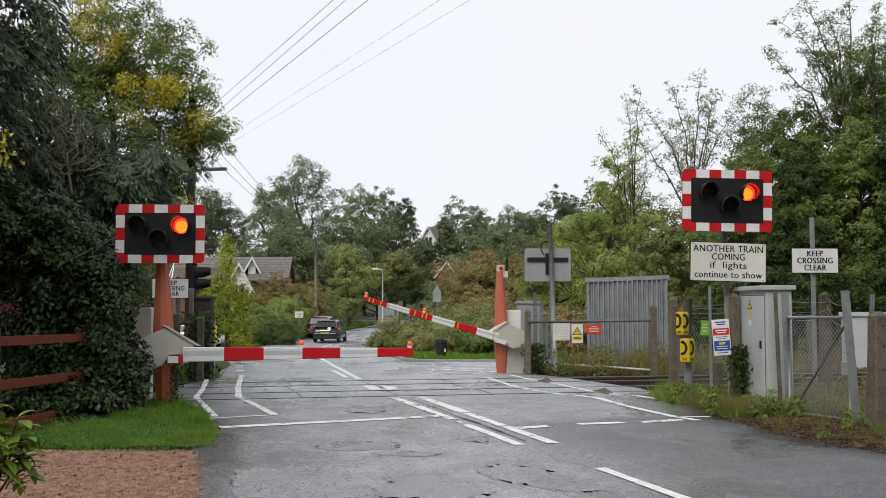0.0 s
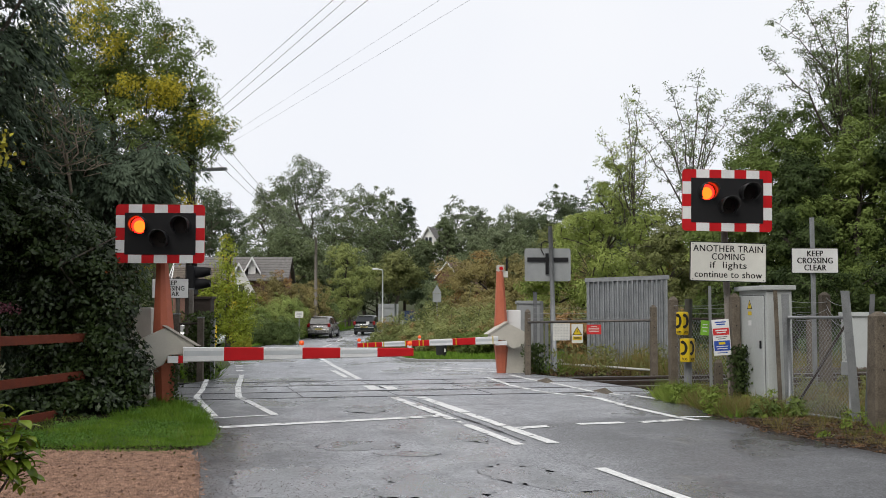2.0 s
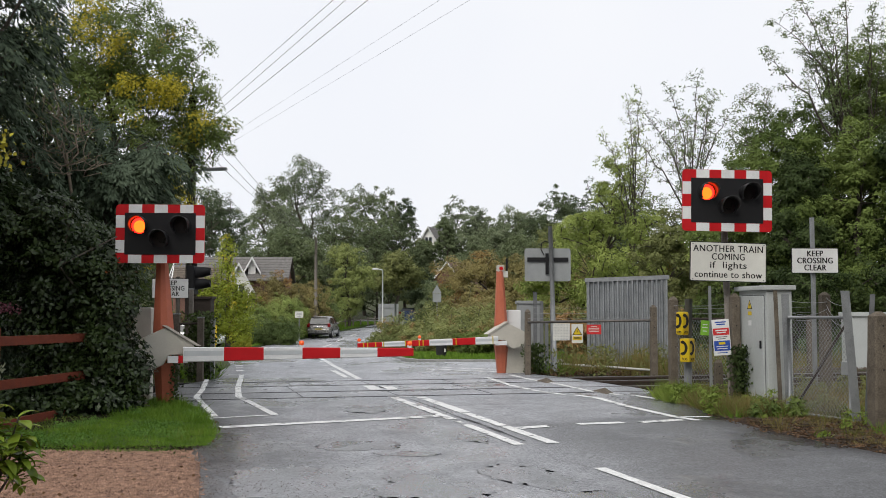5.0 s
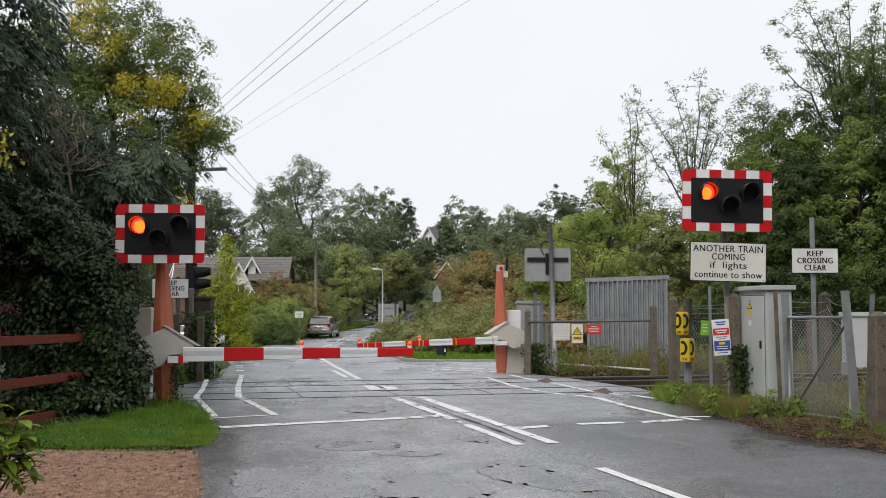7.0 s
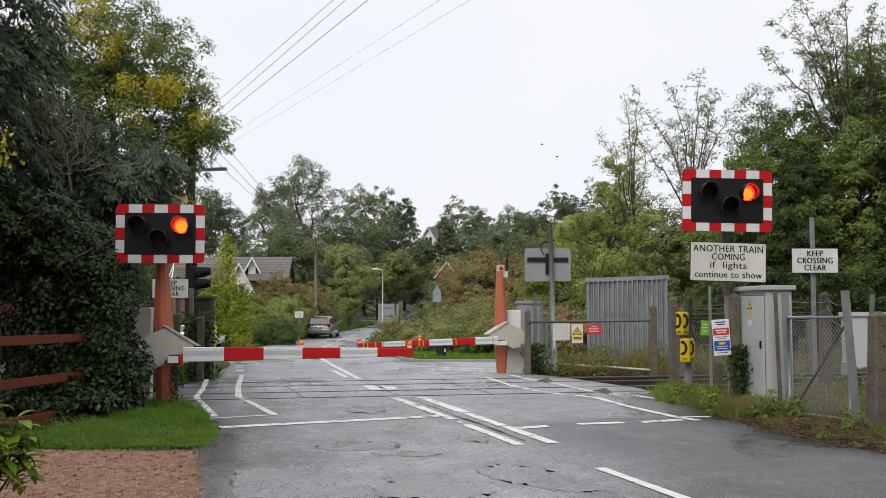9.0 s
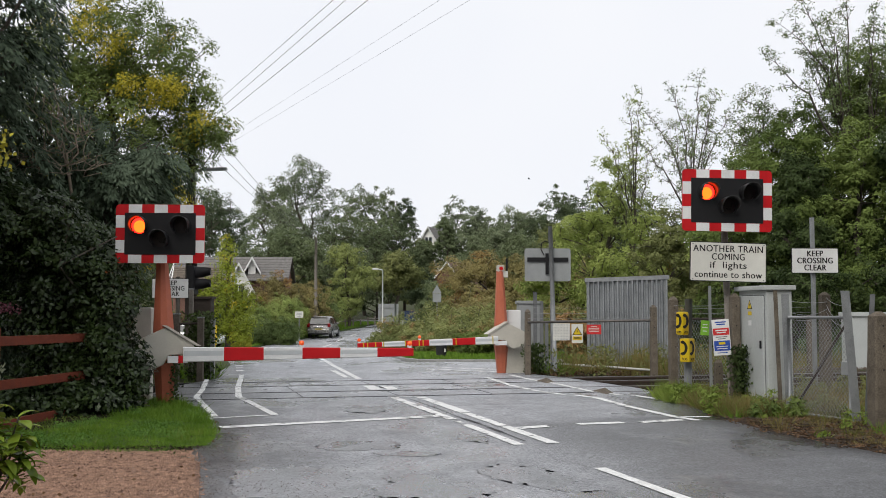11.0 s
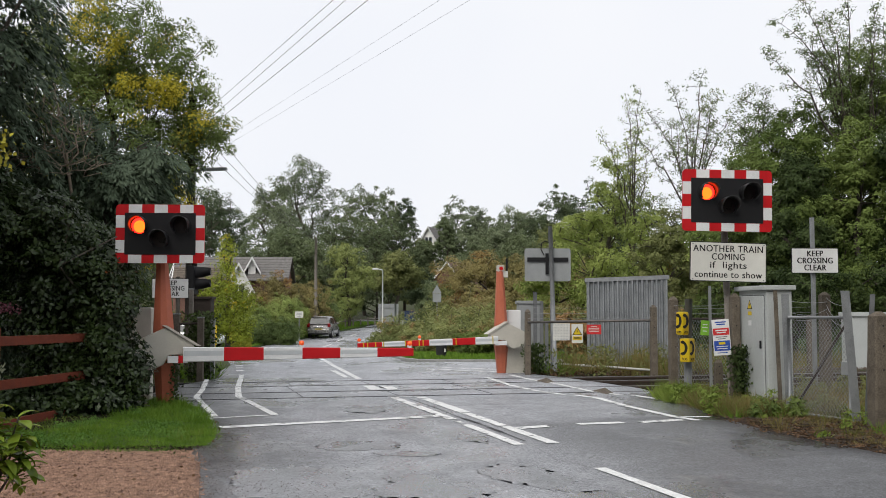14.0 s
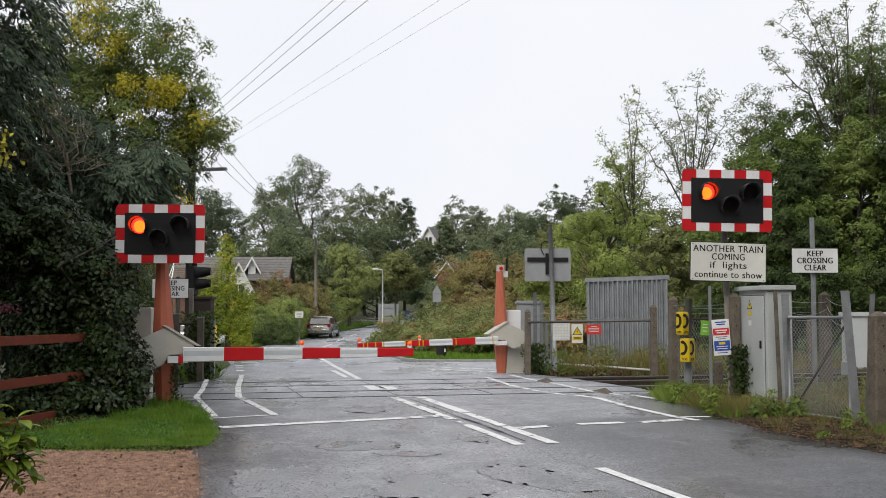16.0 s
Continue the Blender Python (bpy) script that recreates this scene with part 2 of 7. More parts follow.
M["blue"] = mat("blue_print", (0.02, 0.07, 0.35), rough=0.5, bump=0)
M["redprint"] = mat("red_print", (0.55, 0.03, 0.03), rough=0.5, bump=0)
M["greenprint"] = mat("green_print", (0.22, 0.5, 0.04), rough=0.5, bump=0)
M["wire"] = mat("dark_cable", (0.05, 0.05, 0.055), rough=0.6, bump=0)
M["amberlens"] = mat("dark_amber_lens", (0.014, 0.005, 0.004), rough=0.35, bump=0, spec=0.3)
M["darklens"] = mat("unlit_red_lens", (0.012, 0.004, 0.004), rough=0.35, bump=0, spec=0.3)
M["orangelamp"] = mat("orange_lamp_lens", (0.85, 0.14, 0.03), (0.75, 0.1, 0.02), rough=0.25, bump=0.05, emit=(1, 0.10, 0.02), power=0.25)
M["redglow"] = mat("lit_red_lens", (0.6, 0.03, 0.01), rough=0.2, bump=0, emit=(1.0, 0.008, 0.005), power=9.0)
M["glowcore"] = mat("bright_lamp_centre", (0.6, 0.1, 0.02), rough=0.2, bump=0, emit=(1.0, 0.10, 0.008), power=4.0)
M["concretepale"] = mat("pale_cast_stone", (0.36, 0.36, 0.34), (0.2, 0.2, 0.19), rough=0.8, scale=6, fine=40, bump=0.2)
M["hutmetal"] = mat("dull_corrugated_steel", (0.33, 0.345, 0.355), (0.17, 0.18, 0.186), rough=0.55, metal=0.35, scale=3, fine=50, bump=0.05)
M["tar"] = mat("black_tar_seam", (0.03, 0.03, 0.031), (0.018, 0.018, 0.019), rough=0.5, scale=4)
M["bluemetal"] = mat("blue_painted_steel", (0.022, 0.042, 0.105), rough=0.5)


# ---- mesh helpers ----
def finish(bm, name, material, parent=None, label="", smooth=False):
    me = bpy.data.meshes.new(name)
    bm.normal_update()
    bm.to_mesh(me)
    bm.free()
    for q in (material if isinstance(material, (list, tuple)) else [material]):
        me.materials.append(q)
    if smooth:
        for f in me.polygons:
            f.use_smooth = True
    ob = new(name, me)
    if parent:
        ob.parent = parent
    if label:
        tagged(ob, label)
    return ob


def part(name, bm, material, parent, label="", smooth=False):
    return finish(bm, name, material, parent, label, smooth)


def thing(name, m, label, category, group="", kind=""):
    ob = new(name)
    ob.empty_display_size = 0.2
    ob.matrix_basis = m
    return tagged(ob, label, category, group, kind)


def box(x0, x1, y0, y1, z0, z1, bevel=0.0, bm=None, m=None):
    bm = bm or bmesh.new()
    t = Matrix.Translation(((x0 + x1) / 2, (y0 + y1) / 2, (z0 + z1) / 2)) @ Matrix.Diagonal((x1 - x0, y1 - y0, z1 - z0, 1))
    made = bmesh.ops.create_cube(bm, size=1, matrix=(m or Matrix()) @ t)
    if bevel:
        edges = list({e for v in made["verts"] for e in v.link_edges})
        bmesh.ops.bevel(bm, geom=edges, offset=bevel, segments=2, profile=0.6, affect="EDGES")
    return bm


def tube(points, radii, sides=8, bm=None, cap=True):
    """A tube through points with a radius at each."""
    bm = bm or bmesh.new()
    if not isinstance(radii, (list, tuple)):
        radii = [radii] * len(points)
    pts = [Vector(p) for p in points]
    rings = []
    for i, p in enumerate(pts):
        d = (pts[min(i + 1, len(pts) - 1)] - pts[max(i - 1, 0)]).normalized()
        ref = Vector((0, 0, 1)) if abs(d.z) < 0.9 else Vector((1, 0, 0))
        u = d.cross(ref).normalized()
        w = d.cross(u)
        rings.append([bm.verts.new(p + radii[i] * (math.cos(k * math.tau / sides) * u + math.sin(k * math.tau / sides) * w)) for k in range(sides)])
    for a, b in zip(rings, rings[1:]):
        for k in range(sides):
            bm.faces.new((a[k], a[(k + 1) % sides], b[(k + 1) % sides], b[k]))
    if cap:
        bm.faces.new(rings[0])
        bm.faces.new(rings[-1][::-1])
    return bm


def prism(outline, y0, y1, bm=None, m=None):
    """A plate: an outline in x, z from y0 (front) to y1 (back)."""
    bm = bm or bmesh.new()
    m = m or Matrix()
    a = [bm.verts.new(m @ Vector((x, y0, z))) for x, z in outline]
    b = [bm.verts.new(m @ Vector((x, y1, z))) for x, z in outline]
    bm.faces.new(a[::-1])
    bm.faces.new(b)
    for i in range(len(a)):
        j = (i + 1) % len(a)
        bm.faces.new((a[i], a[j], b[j], b[i]))
    bmesh.ops.recalc_face_normals(bm, faces=bm.faces[:])
    return bm


def disc(cx, cz, r, y0, y1, sides=24, bm=None):
    return prism([(cx + r * math.cos(k * math.tau / sides), cz + r * math.sin(k * math.tau / sides)) for k in range(sides)], y0, y1, bm)


def round_rect(w, h, r, n=5):
    pts = []
    for cx, cz, a0 in ((w / 2 - r, h / 2 - r, 0), (-w / 2 + r, h / 2 - r, 90), (-w / 2 + r, -h / 2 + r, 180), (w / 2 - r, -h / 2 + r, 270)):
        for k in range(n + 1):
            a = radians(a0 + 90 * k / n)
            pts.append((cx + r * math.cos(a), cz + r * math.sin(a)))
    return pts


def lettering(body, size, x, z, y, parent, material=None, bold=0.0, spacing=1.0, width=1.0):
    """A line of words as thin raised letters on a sign face, centred at x, z; each word is a part."""
    cu = bpy.data.curves.new("words", "FONT")
    cu.body, cu.size, cu.align_x, cu.align_y = body, size, "CENTER", "CENTER"
    cu.extrude, cu.space_character, cu.resolution_u = 0.001, spacing, 3
    tmp = bpy.data.objects.new("words", cu)
    scene.collection.objects.link(tmp)
    me = bpy.data.meshes.new_from_object(tmp.evaluated_get(bpy.context.evaluated_depsgraph_get()))
    bpy.data.objects.remove(tmp)
    bpy.data.curves.remove(cu)
    co = [(v.co.x * width, v.co.y, v.co.z) for v in me.vertices]
    polys = [tuple(p.vertices) for p in me.polygons]
    bpy.data.meshes.remove(me)
    # islands of letters, then words by the gaps between them
    root = list(range(len(co)))

    def top(i):
        while root[i] != i:
            root[i] = root[root[i]]
            i = root[i]
        return i

    for p in polys:
        for k in p[1:]:
            root[top(k)] = top(p[0])
    spans = {}
    for i, c in enumerate(co):
        r = top(i)
        a, b = spans.get(r, (9, -9))
        spans[r] = (min(a, c[0]), max(b, c[0]))
    words, edge = [], None
    for r, (a, b) in sorted(spans.items(), key=lambda q: q[1][0]):
        if edge is None or a - edge > 0.16 * size * spacing * width:
            words.append(set())
        words[-1].add(r)
        edge = b if edge is None else max(edge, b)
    for group in words:
        vs, fs = [], []
        for k, dx in enumerate((0.0, -bold, bold) if bold else (0.0,)):
            ids = {}
            for p in polys:
                if top(p[0]) in group:
                    for q in p:
                        if q not in ids:
                            ids[q] = len(vs)
                            vs.append((x + co[q][0] + dx, y - co[q][2] - 0.0003 * k, z + co[q][1]))
                    fs.append([ids[q] for q in p])
        wm = bpy.data.meshes.new("word")
        wm.from_pydata(vs, [], fs)
        wm.materials.append(material or M["lettering"])
        new("word", wm).parent = parent


# ---- lie of the land: level at the crossing, a slight dip beyond, then a wooded hill ----
def ease(t):
    t = max(0.0, min(1.0, t))
    return t * t * (3 - 2 * t)


SLANT = radians(14)          # the railway crosses the view at this angle
UX, UY = -math.sin(SLANT), math.cos(SLANT)


def along(a, b, z=0.0):
    """A place a metres along the railway and b metres up the road."""
    return Vector((a * UY + b * UX, -a * UX + b * UY, z))


def lie(y):
    z = -0.45 * ease((y - 28) / 34)
    if y > 62:
        s = y - 62
        z += 0.028 * (math.sqrt(s * s + 16) - 4)
    return z + 9 * ease((y - 130) / 120)


def land(x, y):
    b = x * UX + y * UY
    trench = ease((b - 17.9) / 0.7) * (1 - ease((b - 25.0) / 0.8))
    return lie(y) - 0.05 - 0.27 * trench


def steps(*spans):
    out = []
    for a, b, n in spans:
        out += [a + (b - a) * i / n for i in range(n)]
    return out + [spans[-1][1]]


def sheet(name, xs_of, ys, height, material, parent=None, label="", kind="structure", skirt=0.0):
    """A sheet over stations ys; xs_of(y) gives the x of its lines, height(x, y) its level."""
    bm = bmesh.new()
    rows = [[bm.verts.new((x, y, height(x, y))) for x in xs_of(y)] for y in ys]
    for r, q in zip(rows, rows[1:]):
        for i in range(len(r) - 1):
            bm.faces.new((r[i], r[i + 1], q[i + 1], q[i]))
    if skirt:
        edge = [e for e in bm.edges if len(e.link_faces) == 1]
        made = bmesh.ops.extrude_edge_only(bm, edges=edge)
        for v in made["geom"]:
            if isinstance(v, bmesh.types.BMVert):
                v.co.z -= skirt
    ob = finish(bm, name, material, parent, smooth=True)
    if not parent:
        tagged(ob, label, name.split("_")[0], kind=kind)
    return ob


gx = steps((-2500, -200, 12), (-200, -40, 16), (-40, 40, 100), (40, 200, 16), (200, 2500, 12))
gy = steps((-600, -20, 8), (-20, 45, 100), (45, 260, 70), (260, 3000, 14))
sheet("ground", lambda y: gx, gy, land, M["grassground"], label="grassy soil under the verges, gardens and wooded hill")


def between(table, y):
    for (y0, *a), (y1, *b) in zip(table, table[1:]):
        if y <= y1:
            f = max(0, (y - y0) / (y1 - y0))
            return [p + (q - p) * f for p, q in zip(a, b)]
    return list(table[-1][1:])


# left and right edge of the asphalt along the main road
ROAD = [(-40, 9.5, 17.6), (0, -0.2, 7.5), (8.6, -2.08, 5.45), (11.7, -2.8, 4.7), (14.2, -3.1, 4.15), (17, -4.4, 4.12), (19, -5.4, 4.1), (21.5, -5.7, 4.05), (25, -5.3, 3.0), (28, -5.9, 1.75),
        (32, -6.4, -0.8), (40, -8.2, -1.9), (50, -10.0, -3.1), (60, -11.0, -4.3), (68, -11.0, -5.2), (74, -9.8, -4.8), (80, -9.0, -4.5), (86, -8.3, -4.2), (95, -7.2, -3.4), (104, -6.2, -2.2), (114, -4.6, -0.6), (124, -2.2, 2.5), (134, 0.5, 6)]


def road_line(y, n=12):
    l, r = between(ROAD, y)
    return [l + (r - l) * i / n for i in range(n + 1)]


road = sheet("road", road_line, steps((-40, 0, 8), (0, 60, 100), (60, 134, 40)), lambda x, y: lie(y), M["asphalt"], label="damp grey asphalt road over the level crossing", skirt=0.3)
side = [(26.2, 1.2, 1.9), (27.4, -1.0, 2.2), (30, -1.6, 3.0), (32.5, -1.9, 3.6), (34.3, -1.6, 4.0), (34.9, 0.2, 4.0)]
sheet("road_side", lambda y: [between(side, y)[0] + (between(side, y)[1] - between(side, y)[0]) * (i / 30) ** 1.5 for i in range(31)], steps((27.0, 34.6, 16)), lambda x, y: lie(y) + 0.004 + 0.0 * x, M["asphalt"], label="damp asphalt side road joining beyond the crossing", skirt=0.1)
back = [(106, -60, -3), (109, -60, 1), (113, -60, 3)]
sheet("road_cross", lambda y: [-60 + i * (between(back, y)[1] + 60) / 20 for i in range(21)], steps((108, 114, 6)), lambda x, y: lie(y) + 0.004, M["asphalt"], label="distant asphalt lane turning off behind the hedge", skirt=0.1)


# ---- road markings ----
def stripe(points, width, paint="paint", name="road_marking", lift=0.007):
    """A painted line of that width along points on the road."""
    bm = bmesh.new()
    pts = [Vector((x, y, 0)) for x, y in points]
    fine = []
    for a, b in zip(pts, pts[1:]):
        n = max(1, int((b - a).length / 0.6))
        fine += [a.lerp(b, i / n) for i in range(n)]
    fine.append(pts[-1])
    prev = None
    for i, p in enumerate(fine):
        d = (fine[min(i + 1, len(fine) - 1)] - fine[max(i - 1, 0)]).normalized()
        s = Vector((-d.y, d.x, 0)) * width / 2 * random.uniform(0.9, 1.08)
        pair = [bm.verts.new((q.x, q.y, lie(q.y) + lift)) for q in (p + s, p - s)]
        if prev:
            bm.faces.new((prev[0], prev[1], pair[1], pair[0]))
        prev = pair
    bmesh.ops.recalc_face_normals(bm, faces=bm.faces[:])
    for f in bm.faces:
        if f.normal.z < 0:
            f.normal_flip()
    return finish(bm, name, M[paint], road)


stripe([(-2.96, 14.1), (-0.03, 15.65)], 0.24)
stripe([(-5.0, 26.3), (-4.26, 22.0), (-3.75, 19.4), (-2.51, 15.83)], 0.115)
stripe([(-2.51, 15.83), (-3.38, 15.3)], 0.10)
stripe([(-5.45, 24.4), (-4.78, 21.0), (-4.49, 19.25), (-3.35, 15.57)], 0.10)
stripe([(1.03, 25.3), (1.46, 22.3), (1.86, 20.75), (2.28, 19.8)], 0.13)
stripe([(2.46, 19.7), (2.78, 19.0), (3.02, 17.3), (3.4, 15.55), (3.62, 15.0)], 0.14)
stripe([(1.68, 26.2), (2.03, 24.4), (2.5, 22.8)], 0.13)
stripe([(2.5, 22.75), (2.88, 20.75), (3.3, 19.75)], 0.13)
stripe([(3.52, 19.7), (3.8, 18.9)], 0.13)
stripe([(0.98, 13.98), (1.47, 14.3)], 0.22)
stripe([(1.84, 14.5), (2.5, 14.72)], 0.22)
stripe([(2.74, 14.75), (3.42, 15.1)], 0.2)
stripe([(3.42, 15.5), (3.92, 15.55)], 0.12)
stripe([(-0.92, 19.28), (0.14, 15.15)], 0.15)
stripe([(0.17, 14.95), (0.27, 14.7)], 0.08)
stripe([(0.30, 14.5), (0.88, 12.22)], 0.13)
stripe([(-0.42, 19.28), (0.35, 16.2)], 0.18)
stripe([(0.36, 16.1), (1.29, 12.38)], 0.15)
stripe([(-0.95, 19.25), (-0.42, 19.25)], 0.12)
stripe([(-1.58, 22.3), (-1.32, 21.1)], 0.24)
stripe([(-1.22, 22.3), (-0.98, 21.1)], 0.24)
stripe([(-4.59, 39.3), (-3.2, 31.0), (-1.95, 24.6)], 0.15)
stripe([(-2.95, 28.3), (-2.27, 25.1)], 0.15)
stripe([(1.53, 10.39), (2.45, 6.8)], 0.12)
stripe([(3.2, 3.8), (4.2, 0.0)], 0.12)
for a in range(6):
    stripe([(-0.45 + 0.42 * a, 29.1 - 0.33 * a), (-0.17 + 0.42 * a, 28.88 - 0.33 * a)], 0.27)
    stripe([(0.0 + 0.42 * a, 30.0 - 0.3 * a), (0.27 + 0.42 * a, 29.8 - 0.3 * a)], 0.26)
for y in (28.2, 29.7, 31.1):
    stripe([(-6.1 + (31.1 - y) * 0.2, y), (-5.9 + (31.1 - y) * 0.2, y + 0.05)], 0.5)
for x, y in ((-4.0, 34.9), (-3.5, 31.5)):
    stripe([(x - 0.08, y), (x + 0.08, y)], 0.5)
for a, b in (((-7.2, 63.5), (-7.1, 67)), ((-7.15, 70.5), (-7.0, 74.5)), ((-6.95, 77.5), (-6.7, 82)), ((-6.55, 85), (-6.1, 90)), ((-5.8, 93), (-5.2, 98))):
    stripe([a, b], 0.13)
stripe([(-4.0, 58), (-2.9, 46), (-1.7, 39.5)], 0.12)

# tar seams and cracks in the asphalt
for pts, w in (([(-0.6, 18.9), (-0.1, 17.0), (0.25, 15.5), (0.62, 14.1), (1.0, 12.6)], 0.022), ([(0.3, 15.3), (0.5, 14.6)], 0.08), ([(0.62, 14.1), (0.78, 13.5)], 0.07), 
               ([(-2.2, 16.9), (-1.2, 17.2), (0.0, 17.4), (1.5, 17.9)], 0.02), ([(-4.2, 30), (-3.0, 30.4), (-1.6, 30.2)], 0.05), ([(-5.4, 27.2), (-3.4, 27.6), (-1.0, 26.9)], 0.05)):
    stripe([(x + random.uniform(-0.03, 0.03), y) for x, y in pts], w, "tar", "tar_seam", 0.004)

# smoother patches of the surface that hold a film of water
M["wetfilm"] = asphalt_mat("wet_polished_asphalt", (0.165, 0.168, 0.182), (0.108, 0.111, 0.120), 0.11, 0.28, 1.4, (1.0, 0.5, 1))


def wet_patch(cx, cy, rx, ry, seed):
    bm = bmesh.new()
    ring = []
    for k in range(180):
        a = math.tau * k / 180
        f = 1 + 0.45 * noise.noise((math.cos(a) * 1.3 + seed * 3.7, math.sin(a) * 1.3, 0.5)) + 0.22 * noise.noise((math.cos(a) * 4 + seed, math.sin(a) * 5, 2.5)) + 0.16 * noise.noise((math.cos(a) * 14 + seed, math.sin(a) * 14, 4.5))
        x, y = cx + rx * f * math.cos(a), cy + ry * f * math.sin(a)
        ring.append(bm.verts.new((x + 0.22 * (cy - y), y, lie(y) + 0.003)))
    bm.faces.new(ring)
    bmesh.ops.triangulate(bm, faces=bm.faces[:])
    return finish(bm, "wet_patch", M["wetfilm"], road, "smooth wet patch of asphalt")


for k, spot in enumerate(((-0.85, 12.1, 0.50, 0.40), (-0.40, 11.45, 0.30, 0.22), (-1.35, 9.4, 0.55, 1.15), (-0.1, 9.2, 0.42, 0.95), (0.75, 9.9, 0.38, 0.75), (0.35, 12.9, 0.20, 0.45), (-1.2, 16.6, 0.30, 0.5), (1.35, 8.6, 0.25, 0.5))):
    wet_patch(*spot, k)

# ---- railway: rubber-edged decks in the road, rails and ballast beside it ----
TRACKS = (19.15, 20.585, 22.35, 23.785)
ballast = bmesh.new()
for side_a in ((-60, -1.1), (8.1, 70)):
    na = 90
    grid = []
    for i in range(na + 1):
        a = side_a[0] + (side_a[1] - side_a[0]) * i / na
        grid.append([ballast.verts.new(along(a, b, -0.3 + h + 0.03 * noise.noise((a * 3, b * 3, 0)))) for b, h in ((17.6, 0.2), (18.2, 0.03), (18.9, 0.05), (19.9, 0.04), (21.4, 0.04), (22.6, 0.05), (23.6, 0.04), (24.6, 0.03), (25.4, 0.22), (26.4, 0.24))])
    for r, q in zip(grid, grid[1:]):
        for k in range(len(r) - 1):
            ballast.faces.new((r[k], q[k], q[k + 1], r[k + 1]))
bmesh.ops.recalc_face_normals(ballast, faces=ballast.faces[:])
tagged(finish(ballast, "trackbed", M["ballast"]), "brown stone ballast under the railway tracks", "ballast", kind="structure")


def rail(b):
    ob = thing("rail", Matrix(), "worn steel railway rail with a polished head", "rail", "railway rails")
    turn = Matrix.Translation(along(0, b)) @ pose(0, 0, 0, 0, 0, 14)
    bm = bmesh.new()
    for y0, y1, z0, z1 in ((-0.012, 0.012, -0.15, -0.03), (-0.07, 0.07, -0.165, -0.145), (-0.034, 0.034, -0.045, -0.004)):
        box(-60, 70, y0, y1, z0, z1, bm=bm, m=turn)
    part("rail_web", bm, M["rust"], ob)
    part("rail_head", box(-60, 70, -0.033, 0.033, -0.004, 0.010, m=turn), M["railtop"], ob, "polished rail head")
    return ob


for b in TRACKS:
    rail(b)
    for k, off in enumerate((-0.06, 0.04)):
        bm = box(-1.05, 8.0, off, off + 0.02, -0.05, 0.006, m=Matrix.Translation(along(0, b)) @ pose(0, 0, 0, 0, 0, 14))
        tagged(finish(bm, "rail_groove", M["rubber"]), "black rubber strip beside a rail in the road", "rubber strip", kind="structure")
sleeper = None
for b in (19.87, 23.07):
    for i in range(110):
        a = 8.3 + i * 0.65 if i < 62 else -1.6 - (i - 62) * 0.65
        m = Matrix.Translation(along(a, b, -0.23)) @ pose(0, 0, 0, 0, 0, 14)
        if sleeper is None:
            sleeper = tagged(finish(box(-0.13, 0.13, -1.25, 1.25, -0.05, 0.055, 0.01), "sleeper", M["concrete"]), "weathered concrete railway sleeper", "sleeper", "railway sleepers")
            sleeper.matrix_basis = m
        else:
            copy_thing(sleeper, m)
# deck panel joints across the running lanes
for a in (0.4, 2.2, 4.0, 5.8):
    for b0, b1 in ((19.3, 20.45), (20.75, 22.2), (22.5, 23.65)):
        bm = box(-0.005, 0.005, b0, b1, -0.03, 0.005, m=pose(0, 0, 0, 0, 0, 14) @ Matrix.Translation((a + random.uniform(-0.1, 0.1), 0, 0)))
        tagged(finish(bm, "deck_joint", M["rubber"]), "dark joint between crossing deck panels", "joint", kind="structure")
# a pale pipe lying on the bank beyond the tracks
ob = thing("pipe", Matrix(), "pale plastic pipe lying among weeds on the bank", "pipe")
part("tube", tube([(2.9, 29.6, 0.16), (3.6, 28.7, 0.13), (4.5, 27.6, 0.12), (5.3, 26.6, 0.1)], 0.03, 8), M["signwhite"], ob, smooth=True)
# yellow-grey end ramps where the deck meets the ballast
for a, b in ((8.05, 19.0), (8.05, 22.3)):
    bm = bmesh.new()
    vs = [bm.verts.new(along(a + x, b + y, z)) for x, y, z in ((-0.25, -0.5, -0.02), (-0.25, 0.5, -0.02), (0.35, 0.4, -0.25), (0.35, -0.4, -0.25), (-0.1, 0, 0.1))]
    for f in ((0, 1, 4), (1, 2, 4), (2, 3, 4), (3, 0, 4), (0, 3, 2, 1)):
        bm.faces.new([vs[k] for k in f])
    tagged(finish(bm, "trespass_guard", M["concrete"]), "small pale pyramid guard at the deck end", "trespass guard", kind="structure")


# ---- verges, drive and kerbs ----
def outline_x(table, n):
    return lambda y: [between(table, y)[0] + (between(table, y)[1] - between(table, y)[0]) * i / n for i in range(n + 1)]


drive = [(-3, -12, 0.2), (8.6, -12, -1.97), (11.1, -12, -2.54), (11.75, -12, -2.75), (11.9, -12, -4.4)]
sheet("drive", outline_x(drive, 10), steps((-3, 11.8, 14)), lambda x, y: 0.012 + 0.006 * noise.noise((x * 2, y * 2, 0)), M["gravel"], label="brown gravel drive beside the road", skirt=0.05)
vergel = [(11.55, -14, -3.0), (12.1, -14, -2.72), (13.2, -14, -2.85), (14.6, -14, -3.2), (16.2, -14, -3.7), (17.6, -14, -4.4), (18.4, -14, -5.0)]
sheet("verge_left", outline_x(vergel, 24), steps((11.55, 18.4, 20)), lambda x, y: 0.02 + 0.05 * ease((-3.2 - x) / 1.5) * ease((y - 11.6) / 0.8) + 0.02 * noise.noise((x, y, 1)), M["turf"], label="mown green grass verge under the barrier post", skirt=0.08)
